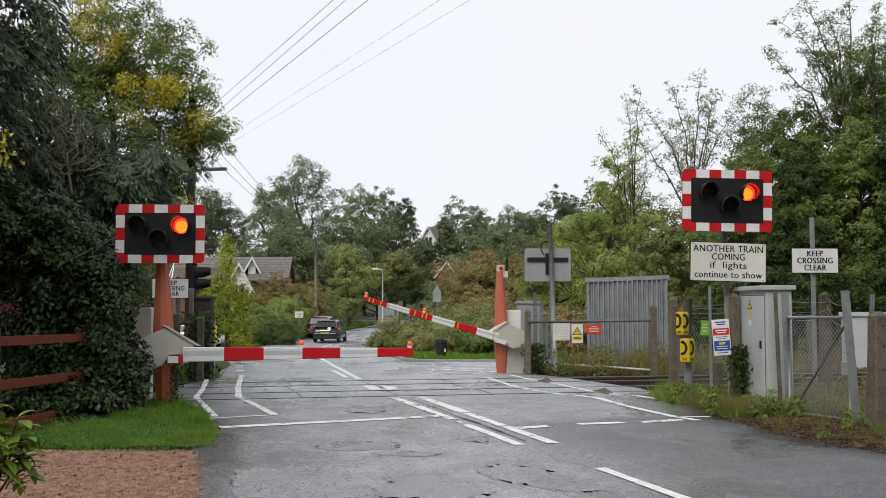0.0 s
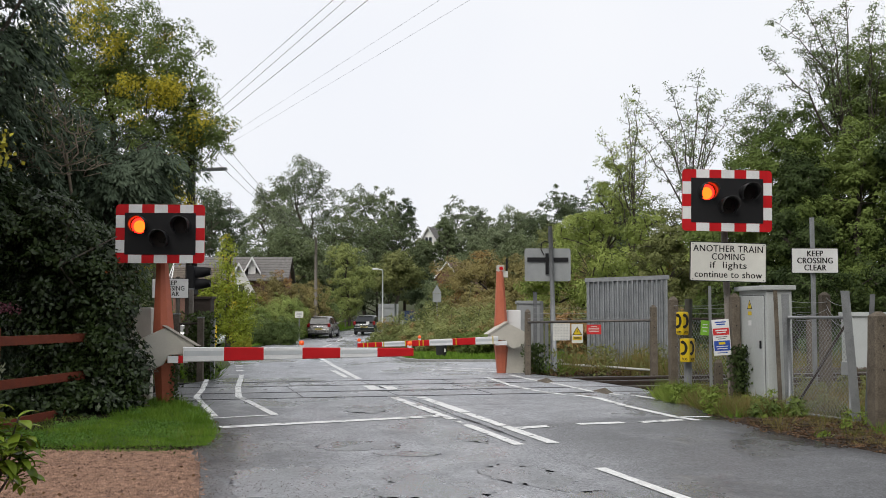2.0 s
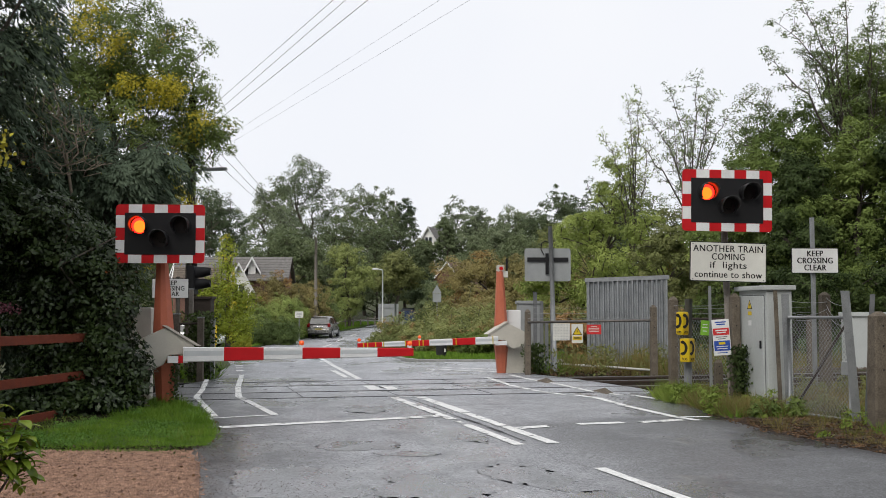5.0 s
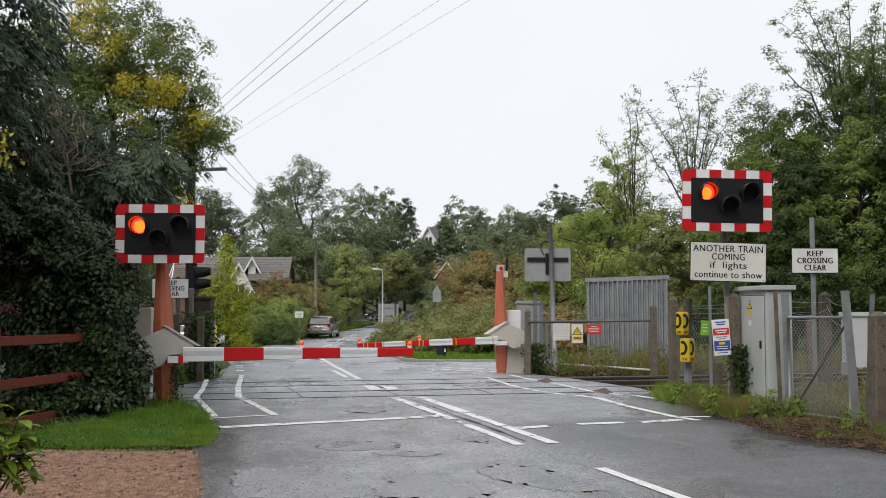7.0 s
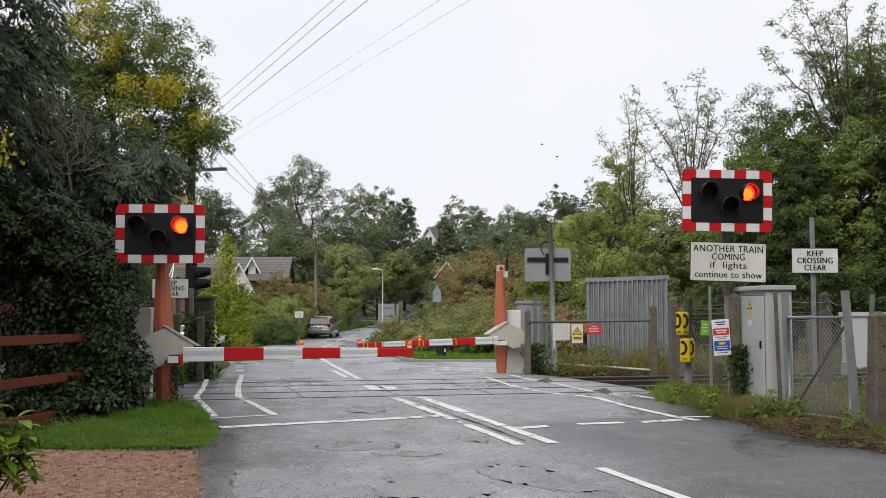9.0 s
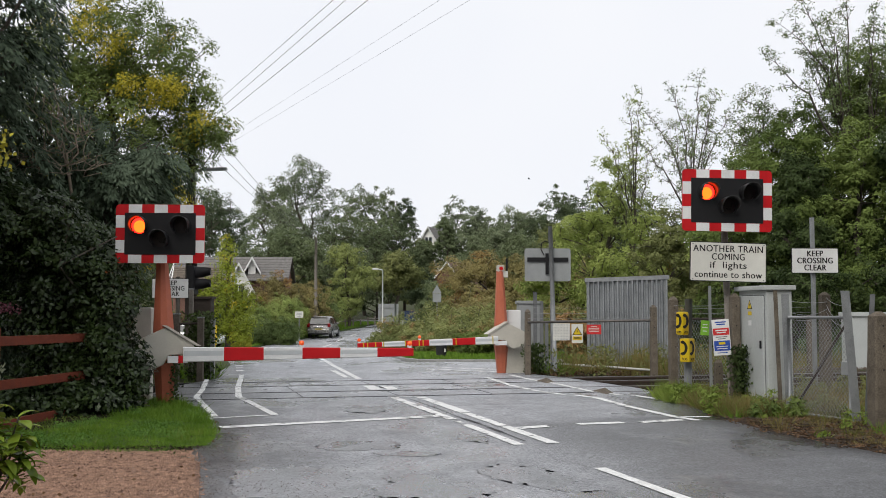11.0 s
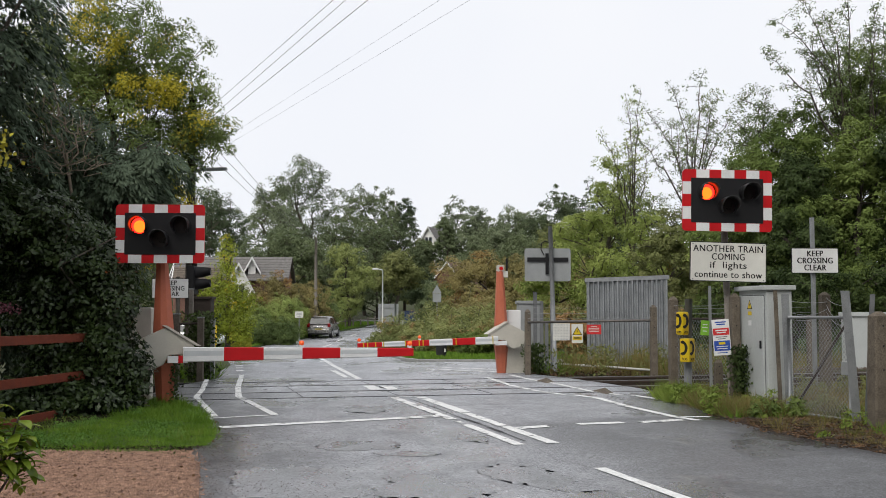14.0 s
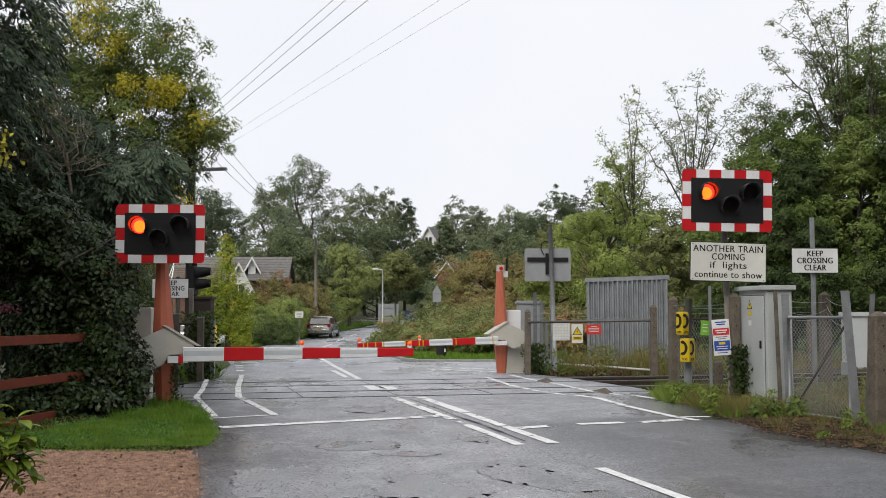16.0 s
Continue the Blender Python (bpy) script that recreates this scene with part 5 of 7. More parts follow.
def house(m, w, d, eave, ridge, wall, roof_m, label, gable_windows=1, courses=9, chimney=True, base=-2.0):
    """A house with its ridge along local y; the gable faces -y."""
    ob = thing("house", m, label, "house")
    bm = bmesh.new()
    out = [(-w / 2, base), (w / 2, base), (w / 2, eave), (0, ridge), (-w / 2, eave)]
    part("wall", prism(out, 0, d), M[wall], ob)
    for s in (-1, 1):
        rf = new("roof")
        rf.parent = ob
        slope = Vector((w / 2 + 0.35, 0, eave - ridge)) * 1.0
        over = (w / 2 + 0.4) / (w / 2)
        for k in range(courses):
            f0, f1 = k / courses, (k + 1) / courses + 0.02
            x0, z0 = w / 2 * over * f0, ridge - (ridge - eave) * over * f0
            x1, z1 = w / 2 * over * f1, ridge - (ridge - eave) * over * f1
            bm = prism([(s * x0, z0 + 0.05), (s * x1, z1 + 0.09), (s * x1, z1 + 0.02), (s * x0, z0 - 0.02)], -0.3, d + 0.3)
            part("tile_course", bm, M[roof_m], rf)
        bm = prism([(0, ridge + 0.08), (s * w / 2 * over, ridge - (ridge - eave) * over + 0.06), (s * w / 2 * over, ridge - (ridge - eave) * over - 0.2), (0, ridge - 0.16)], -0.36, -0.3)
        part("bargeboard", bm, M["white"], ob, "white bargeboard")
    if chimney:
        part("chimney", box(-0.3, 0.3, d * 0.6, d * 0.6 + 0.6, ridge - 0.4, ridge + 1.0, 0.02), M["brickwall"], ob)
    for k in range(gable_windows):
        x = (k - (gable_windows - 1) / 2) * 1.8
        win = part("window", box(x - 0.5, x + 0.5, -0.06, 0.02, eave - 0.9, eave + 0.3), M["white"], ob, "white framed window")
        for q in (-0.23, 0.23):
            part("pane", box(x + q - 0.19, x + q + 0.19, -0.07, -0.06, eave - 0.82, eave + 0.22), M["windowglass"], win)
    return ob


house(pose(-14.78, 76.0, lie(76), 0, 0, 11), 1.9, 4, 3.6, 5.35, "render", "tile", "white rendered bungalow with a steep tiled gable", chimney=False)
house(pose(-21.0, 84.0, lie(84), 0, 0, -87), 5.5, 8.6, 4.3, 6.0, "brickwall", "tile", "bungalow with a long grey tiled roof among trees", chimney=False)
house(pose(-14.9, 81.9, lie(80), 0, 0, 11), 0.56, 1.9, 5.5, 6.0, "render", "tile", "small white dormer gable of a tiled house", 0, 4, chimney=False, base=4.5)
house(pose(-17.6, 70.0, lie(70), 0, 0, -80), 5.0, 2.5, 3.6, 4.95, "brickwall", "oldtile", "brown tiled bungalow roof behind the garden tree", 0, 12, chimney=False)
house(pose(0.55, 110.0, lie(110), 0, 0, -32), 5.0, 7, 3.6, 6.2, "brickwall", "redtile", "red brick house with a tiled roof behind trees", 0, chimney=False)
house(pose(-1.75, 128.0, lie(128), 0, 0, -20), 1.9, 4, 9.4, 10.9, "render", "tile", "white gabled house high on the wooded hill", chimney=False)


# ---- birds over the wood ----
def bird(m, label):
    ob = thing("bird", m, label, "bird", "birds in the sky")
    part("body", tube([(0, -0.14, 0), (0, -0.06, 0.01), (0, 0.06, 0.01), (0, 0.15, 0)], [0.01, 0.04, 0.035, 0.008], 8), M["black"], ob, smooth=True)
    for sd in (-1, 1):
        bm = bmesh.new()
        vs = [bm.verts.new((sd * x, y, z)) for x, y, z in ((0.02, 0.06, 0.02), (0.2, 0.07, 0.09), (0.38, -0.06, 0.06), (0.18, -0.05, 0.075), (0.02, -0.05, 0.02))]
        bm.faces.new(vs if sd > 0 else vs[::-1])
        made = bmesh.ops.extrude_face_region(bm, geom=bm.faces[:])
        for v in made["geom"]:
            if isinstance(v, bmesh.types.BMVert):
                v.co.z -= 0.012
        bmesh.ops.recalc_face_normals(bm, faces=bm.faces[:])
        part("wing", bm, M["black"], ob)
    return ob


bird_one = bird(pose(30, 100, 20, 0, 0, 90), "small dark bird gliding in the sky")
bird_two = bird(pose(32, 100, 18, 0, 0, 90), "small dark bird flying over the trees")


# ---- cars ----
M["carglass"] = mat("tinted_car_glass", (0.035, 0.038, 0.042), rough=0.06, bump=0, rvar=0.02)
M["greycar"] = mat("grey_metallic_car_paint", (0.25, 0.243, 0.236), (0.22, 0.214, 0.208), rough=0.3, metal=0.5, bump=0, coat=0.6)
M["darkcar"] = mat("black_green_car_paint", (0.016, 0.022, 0.021), (0.012, 0.017, 0.016), rough=0.25, metal=0.2, bump=0, coat=0.7)
M["taillight"] = mat("red_tail_light", (0.20, 0.010, 0.012), rough=0.15, bump=0)
M["plate"] = mat("yellow_number_plate", (0.52, 0.43, 0.14), rough=0.4, bump=0)
M["alloy"] = mat("silver_wheel_alloy", (0.42, 0.42, 0.43), rough=0.35, metal=0.8, bump=0)
M["chrome"] = mat("bright_chrome", (0.75, 0.75, 0.76), rough=0.12, metal=1.0, bump=0)


def loft(rings):
    bm = bmesh.new()
    rows = [[bm.verts.new(p) for p in r] for r in rings]
    n = len(rows[0])
    for a, b in zip(rows, rows[1:]):
        for i in range(n):
            bm.faces.new((a[i], a[(i + 1) % n], b[(i + 1) % n], b[i]))
    bm.faces.new(rows[0][::-1])
    bm.faces.new(rows[-1])
    bmesh.ops.recalc_face_normals(bm, faces=bm.faces[:])
    return bm


def car(name, m, paint, label, length=4.0, width=1.72, height=1.5):
    """A five-door hatchback: nose towards +y, its middle over the origin."""
    ob = thing(name, m, label, "car")
    hw, hl = width / 2, length / 2
    rings = []
    for y, k, zb, zt in ((-hl, 0.80, 0.42, 0.66), (-hl + 0.05, 0.90, 0.30, 0.86), (-hl + 0.22, 0.97, 0.24, 0.95), (-hl + 0.9, 1.0, 0.20, 0.95), (0, 1.0, 0.20, 0.93), (hl - 1.25, 1.0, 0.20, 0.92), (hl - 0.8, 0.98, 0.20, 0.86), (hl - 0.25, 0.90, 0.24, 0.74), (hl - 0.04, 0.78, 0.32, 0.62)):
        w = hw * k
        rings.append([(-w * 0.9, y, zb), (-w, y, zb + 0.12), (-w, y, (zb + zt) / 2), (-w * 0.97, y, zt - 0.07), (-w * 0.90, y, zt), (w * 0.90, y, zt), (w * 0.97, y, zt - 0.07), (w, y, (zb + zt) / 2), (w, y, zb + 0.12), (w * 0.9, y, zb)])
    body = part("body", loft(rings), M[paint], ob, "painted car body", True)
    cab = []
    zr = height
    for y, k, z0, z1, kt in ((-hl + 0.12, 0.86, 0.90, 0.98, 0.84), (-hl + 0.40, 0.90, 0.90, zr - 0.10, 0.70), (-hl + 0.62, 0.91, 0.90, zr - 0.02, 0.72), (-0.35, 0.92, 0.90, zr, 0.74), (0.25, 0.92, 0.90, zr - 0.03, 0.73), (hl - 1.45, 0.90, 0.90, zr - 0.22, 0.72), (hl - 0.95, 0.88, 0.88, 0.93, 0.84)):
        a, b = hw * k, hw * kt
        cab.append([(-a, y, z0), (-(a + b) / 2, y, (z0 + z1) / 2), (-b - 0.02, y, z1 - 0.05), (-b + 0.08, y, z1), (b - 0.08, y, z1), (b + 0.02, y, z1 - 0.05), ((a + b) / 2, y, (z0 + z1) / 2), (a, y, z0)])
    part("cabin", loft(cab), M[paint], ob, "painted roof and pillars", True)
    bm = bmesh.new()
    q = [(-hw * 0.77, -hl + 0.13, 0.99), (hw * 0.77, -hl + 0.13, 0.99), (hw * 0.66, -hl + 0.385, zr - 0.12), (-hw * 0.66, -hl + 0.385, zr - 0.12)]
    for off in (-0.028,):
        bm.faces.new([bm.verts.new((x, y + off - 0.02, z)) for x, y, z in q])
    part("rear_window", bm, M["carglass"], ob, "dark rear window")
    bm = bmesh.new()
    bm.faces.new([bm.verts.new(p) for p in ((-hw * 0.70, hl - 1.02, 0.97), (hw * 0.70, hl - 1.02, 0.97), (hw * 0.62, hl - 1.46, zr - 0.2), (-hw * 0.62, hl - 1.46, zr - 0.2))][::-1])
    part("windscreen", bm, M["carglass"], ob)
    for s in (-1, 1):
        for y0, y1, y2, y3 in ((-hl + 0.75, -hl + 1.15, -hl + 1.1, -hl + 0.8), (-hl + 1.18, -0.02, -0.02, -hl + 1.15), (0.06, hl - 1.15, hl - 1.62, 0.06)):
            bm = bmesh.new()
            pts = [(hw * 0.935, y0, 0.98), (hw * 0.935, y1, 0.98), (hw * 0.775, y2, zr - 0.12), (hw * 0.775, y3, zr - 0.12)]
            bm.faces.new([bm.verts.new((s * x, y, z)) for x, y, z in (pts if s > 0 else pts[::-1])])
            part("side_window", bm, M["carglass"], ob)
        part("tail_light", box(*sorted((s * hw * 0.74, s * hw * 0.97)), -hl - 0.0, -hl + 0.24, 0.76, 1.03, 0.04), M["taillight"], ob, "red tail light")
        part("mirror", box(*sorted((s * hw * 0.95, s * (hw + 0.16))), hl - 1.55, hl - 1.42, 0.94, 1.06, 0.03), M[paint], ob)
        part("door_handle", box(*sorted((s * hw * 0.985, s * hw * 1.015)), 0.02, 0.2, 0.80, 0.83), M["chrome"], ob)
        part("headlight", box(*sorted((s * hw * 0.55, s * hw * 0.88)), hl - 0.3, hl - 0.1, 0.62, 0.74, 0.02), M["chrome"], ob)
        for y in (-hl + 0.72, hl - 0.78):
            wheel = new("wheel")
            wheel.parent = ob
            wheel.matrix_basis = pose(s * (hw - 0.09), y, 0.31)
            bm = tube([(-0.1, 0, 0), (-0.08, 0, 0), (0.08, 0, 0), (0.1, 0, 0)], [0.27, 0.31, 0.31, 0.27], 20)
            part("tyre", bm, M["rubber"], wheel, "black rubber tyre", True)
            part("rim", tube([(s * 0.08, 0, 0), (s * 0.108, 0, 0)], [0.2, 0.17], 14), M["alloy"], wheel, "silver alloy rim")
    part("rear_bumper", box(-hw * 0.92, hw * 0.92, -hl - 0.05, -hl + 0.15, 0.34, 0.60, 0.05), M[paint], ob)
    part("bumper_skirt", box(-hw * 0.8, hw * 0.8, -hl - 0.03, -hl + 0.15, 0.24, 0.36, 0.03), M["rubber"], ob)
    part("number_plate", box(-0.26, 0.26, -hl - 0.062, -hl - 0.045, 0.56, 0.67), M["plate"], ob, "yellow rear number plate")
    bars(ob, 0.46, ((0.615, 0.9),), -hl - 0.062, M["lettering"], 0.05)
    part("trim", box(-0.32, 0.32, -hl - 0.03, -hl + 0.03, 0.74, 0.78, 0.008), M["chrome"], ob, "chrome strip above the plate")
    part("spoiler", box(-hw * 0.62, hw * 0.62, -hl + 0.28, -hl + 0.5, zr - 0.09, zr - 0.055, 0.01), M[paint], ob)
    part("wiper", tube([(-0.05, -hl + 0.09, 1.0), (0.3, -hl + 0.16, 1.12)], 0.012, 5), M["rubber"], ob)
    return ob


M["whitecar"] = mat("white_car_paint", (0.68, 0.68, 0.67), (0.6, 0.6, 0.6), rough=0.25, bump=0, coat=0.6)
car("car", pose(-14.75, 62.2, lie(62.2) , 0, 0, -97), "whitecar", "white car parked in a garden drive, its nose past the fence", 3.9, 1.7, 1.48)
car("car", pose(-8.66, 76.8, lie(76.4), 0, 0, -5), "greycar", "grey metallic hatchback standing at the roadside", 4.0, 1.72, 1.53)
moving_car = car("car", pose(-7.9, 71, lie(71)), "darkcar", "black hatchback driving away up the lane", 3.95, 1.72, 1.47)
part("sticker", box(0.18, 0.40, -1.975 - 0.05, -1.975 - 0.02, 0.80, 1.0), M["white"], moving_car, "white square sticker")


# ---- plants ----
L = {}
# the three far tints carry the distance haze as paler leaf colour
L["far_green"] = leaf_mat("far_hazed_green_leaves", (0.078, 0.104, 0.050), (0.172, 0.206, 0.100), patch=0.12)
L["far_dark"] = leaf_mat("far_hazed_dark_leaves", (0.045, 0.066, 0.032), (0.104, 0.132, 0.064), patch=0.12)
L["far_pale"] = leaf_mat("far_hazed_pale_leaves", (0.100, 0.128, 0.072), (0.210, 0.245, 0.140), patch=0.15)
L["olive"] = leaf_mat("olive_leaves", (0.110, 0.130, 0.044), (0.225, 0.235, 0.085), (0.24, 0.17, 0.055), 0.15, patch=0.25)
L["light"] = leaf_mat("light_green_leaves", (0.155, 0.190, 0.055), (0.280, 0.315, 0.105), patch=0.25)
L["lime"] = leaf_mat("yellow_green_leaves", (0.160, 0.205, 0.024), (0.340, 0.390, 0.045), (0.449, 0.376, 0.035), 0.2, trans=0.3, patch=0.8)
L["brown"] = leaf_mat("autumn_brown_leaves", (0.145, 0.135, 0.050), (0.310, 0.255, 0.100), (0.35, 0.20, 0.075), 0.2, patch=0.22)
L["bramble"] = leaf_mat("bramble_leaves", (0.115, 0.145, 0.048), (0.300, 0.315, 0.115), (0.33, 0.21, 0.09), 0.26, patch=0.6)
L["bracken"] = leaf_mat("orange_brown_bracken", (0.24, 0.145, 0.06), (0.48, 0.30, 0.13), patch=1.2)
L["mid"] = leaf_mat("mid_green_leaves", (0.070, 0.108, 0.026), (0.205, 0.262, 0.070), trans=0.28, patch=0.4)
L["midlight"] = leaf_mat("fresh_green_leaves", (0.150, 0.200, 0.048), (0.370, 0.430, 0.120), trans=0.32, patch=0.4)
L["dark"] = leaf_mat("dark_green_leaves", (0.026, 0.044, 0.013), (0.076, 0.106, 0.031), trans=0.2, patch=0.5)
L["ash"] = leaf_mat("ash_leaves", (0.085, 0.120, 0.044), (0.190, 0.240, 0.095), trans=0.3, patch=0.5)
L["shrub"] = leaf_mat("glossy_dark_shrub_leaves", (0.005, 0.011, 0.003), (0.048, 0.076, 0.021), gloss=0.34, trans=0.12, patch=1.6, spec=0.3)
L["conifer"] = leaf_mat("grey_green_conifer_sprays", (0.026, 0.044, 0.024), (0.098, 0.130, 0.084), gloss=0.7, trans=0.1, patch=0.9)
L["oak"] = leaf_mat("green_and_gold_leaves", (0.085, 0.125, 0.036), (0.210, 0.260, 0.075), (0.52, 0.40, 0.03), 0.16, trans=0.28, patch=0.5)
L["hedge"] = leaf_mat("clipped_hedge_leaves", (0.150, 0.205, 0.056), (0.360, 0.425, 0.130), patch=0.5)
L["topiary"] = leaf_mat("dark_clipped_leaves", (0.068, 0.102, 0.032), (0.175, 0.225, 0.075), patch=0.6)
L["variegated"] = leaf_mat("yellow_variegated_leaves", (0.200, 0.200, 0.022), (0.420, 0.380, 0.050), patch=1.5)
L["grass"] = leaf_mat("grass_blades", (0.060, 0.138, 0.012), (0.205, 0.325, 0.042), trans=0.35, patch=2.2)
L["drygrass"] = leaf_mat("dry_grass_blades", (0.095, 0.105, 0.026), (0.30, 0.235, 0.095), trans=0.3, patch=0.9)
L["nettle"] = leaf_mat("bright_weed_leaves", (0.105, 0.160, 0.020), (0.240, 0.310, 0.065), patch=2.0)
L["clover"] = leaf_mat("clover_leaves", (0.045, 0.120, 0.016), (0.150, 0.270, 0.050), trans=0.25, patch=2.5)
L["fallen"] = leaf_mat("fallen_brown_leaves", (0.040, 0.027, 0.017), (0.190, 0.108, 0.056), trans=0.05, patch=2.0)
L["rhodo"] = leaf_mat("broad_glossy_leaves", (0.080, 0.135, 0.014), (0.190, 0.250, 0.032), gloss=0.25, trans=0.2, patch=3.0)


def unit(v):
    return v / np.maximum(1e-6, np.linalg.norm(v, axis=1))[:, None]


def leaf_mesh(name, base, d, length, width, material, parent, rng, fold=0.12, label="", facing=None, corners=4):
    """One mesh of many small folded leaves: base points, directions, lengths and widths."""
    n = len(base)
    d = unit(d)
    s = unit(np.cross(d, rng.normal(size=(n, 3)) if facing is None else facing + rng.normal(size=(n, 3)) * 0.35))
    nn = np.cross(d, s)
    length, width = np.broadcast_to(length, n)[:, None], np.broadcast_to(width, n)[:, None]
    mid = base + d * length * 0.45 + nn * length * fold
    if corners == 4:
        ring = [base, mid + s * width / 2, base + d * length, mid - s * width / 2]
    else:
        ring = [base + s * width / 2, base + d * length, base - s * width / 2]
    co = np.stack(ring, axis=1).reshape(-1, 3)
    me = bpy.data.meshes.new(name)
    me.vertices.add(corners * n)
    me.vertices.foreach_set("co", co.astype(np.float32).ravel())
    me.loops.add(corners * n)
    me.loops.foreach_set("vertex_index", np.arange(corners * n, dtype=np.int32))
    me.polygons.add(n)
    me.polygons.foreach_set("loop_start", np.arange(0, corners * n, corners, dtype=np.int32))
    me.update()
    me.materials.append(material)
    ob = new(name, me)
    if parent:
        ob.parent = parent
    if label:
        tagged(ob, label)
    return ob


def spread(env, n, rng, shell=0.5, rough=0.28):
    """n places in a lobed crown, more of them near its uneven outside."""
    env = np.array(env, float)
    vol = np.cbrt(env[:, 3] * env[:, 4] * env[:, 5]) ** 2
    which = rng.choice(len(env), n, p=vol / vol.sum())
    d = unit(rng.normal(size=(n, 3)))
    r = shell + (1 - shell) * rng.random(n) ** 0.6
    bumpy = np.array([noise.noise(Vector(q) * 2.3 + Vector((w * 7.1, 0, 0))) for q, w in zip(d, which)])
    r = r * (1 + rough * bumpy * 1.6)
    e = env[which]
    return e[:, :3] + d * r[:, None] * e[:, 3:], d


def foliage(name, places, outs, per, sigma, length, width, material, parent, rng, droop=0.2, wild=1.0, flat=0.75, label="", spray=0.0, corners=4):
    """Leaves in separate puffs, one round each place, their faces turned outwards; with spray, flat hanging fronds instead."""
    n = len(places)
    outs = unit(np.asarray(outs, float))
    rep = lambda v: np.repeat(v, per, axis=0)
    if spray:
        hang = unit(outs * np.array([1, 1, 0.35]) + rng.normal(size=(n, 3)) * 0.3 + np.array([0, 0, -0.15]))
        side = unit(np.cross(hang, np.array([0, 0, 1.0]) + rng.normal(size=(n, 3)) * 0.3))
        size = rep(spray * rng.uniform(0.6, 1.25, n))[:, None]
        f, k = rng.random(n * per)[:, None] ** 0.8, rng.uniform(-1, 1, (n * per, 1))
        k = np.sign(k) * np.abs(k) ** 0.8
        wide = 0.42 * np.sin(np.pi * (0.12 + 0.85 * f)) * size
        c = rep(places) + rep(hang) * f * size + rep(side) * k * wide + rng.normal(size=(n * per, 3)) * 0.018
        c[:, 2] -= ((f ** 2) * size * 0.75 + k * k * wide * 0.55)[:, 0]
        d = rep(hang) * 0.8 + rep(side) * np.sign(k) * 0.55 + rng.normal(size=(n * per, 3)) * 0.22
        d[:, 2] -= 0.25 + 0.9 * f[:, 0]
        facing = rep(unit(np.cross(side, hang) * np.sign(np.cross(side, hang)[:, 2:])+ outs * 0.7))
        j = rng.uniform(0.65, 1.25, n * per)
        return leaf_mesh(name, c, d, length * j, width * j, material, parent, rng, label=label, corners=corners, facing=facing)
    size = rep(sigma * 1.75 * rng.uniform(0.6, 1.3, n))[:, None]
    u = unit(rng.normal(size=(n * per, 3)) + rep(outs) * 0.35 + np.array([0, 0, 0.25]))
    c = rep(places) + u * np.array([1, 1, flat]) * size * (0.35 + 0.65 * rng.random((n * per, 1)) ** 0.55)
    facing = unit(u * 0.8 + rep(outs) * 0.4 + np.array([0, 0, 0.45]) + rng.normal(size=(n * per, 3)) * 0.3)
    d = rng.normal(size=(n * per, 3)) * wild + u * 0.4
    d -= facing * (np.sum(d * facing, axis=1)[:, None] * 0.75)
    d = unit(d)
    d[:, 2] -= droop
    j = rng.uniform(0.6, 1.3, n * per)
    return leaf_mesh(name, c, d, length * j, width * j, material, parent, rng, label=label, corners=corners, facing=facing)


def skeleton_of(trunk, tips, r_tip, r_base, rng):
    """Branches from a trunk line to all tips: each tip joins the nearest lower part; limbs thicken towards the base."""
    pts = [np.array(p, float) for p in trunk]
    par = [-1] + list(range(len(trunk) - 1))
    order = np.argsort([np.min([np.linalg.norm(t - q) for q in pts]) for t in tips])
    for i in order:
        t = tips[i]
        arr = np.array(pts)
        dd = np.linalg.norm(arr - t, axis=1) + 2.2 * np.maximum(0, arr[:, 2] - t[2] + 0.25 * np.linalg.norm((arr - t)[:, :2], axis=1))
        j = int(np.argmin(dd))
        gap = t - arr[j]
        steps_n = max(1, min(4, int(np.linalg.norm(gap) / 0.7)))
        prev = j
        for k in range(1, steps_n + 1):
            f = k / steps_n
            p = arr[j] + gap * f + rng.normal(size=3) * 0.06 * np.linalg.norm(gap) * (f < 1)
            p[2] += 0.12 * np.linalg.norm(gap) * math.sin(f * math.pi)
            pts.append(p)
            par.append(prev)
            prev = len(pts) - 1
    load = np.zeros(len(pts))
    for i in range(len(pts) - 1, 0, -1):
        load[i] += 1
        load[par[i]] += load[i]
    rad = r_tip + (r_base - r_tip) * (load / max(load[0], 1)) ** 0.64
    return pts, par, rad


def limbs(name, pts, par, rad, first, last, material, parent, sides=5):
    vs, fs = [], []
    for i in range(max(1, first), last):
        a, b = pts[par[i]], pts[i]
        d = b - a
        if np.linalg.norm(d) < 1e-5:
            continue
        d = d / np.linalg.norm(d)
        u = np.cross(d, (0.3, 0.9, 0.1))
        u = u / np.linalg.norm(u)
        w = np.cross(d, u)
        k0 = len(vs)
        ra = min(rad[par[i]], rad[i] * 1.25)
        for c, r in ((a, ra if par[i] >= 0 else rad[i]), (b, rad[i])):
            for k in range(sides):
                t = k * math.tau / sides
                vs.append(tuple(c + r * (math.cos(t) * u + math.sin(t) * w)))
        for k in range(sides):
            fs.append((k0 + k, k0 + (k + 1) % sides, k0 + sides + (k + 1) % sides, k0 + sides + k))
    me = bpy.data.meshes.new(name)
    me.from_pydata(vs, [], fs)
    me.materials.append(material)
    for f in me.polygons:
        f.use_smooth = True
    ob = new(name, me)
    ob.parent = parent
    return ob


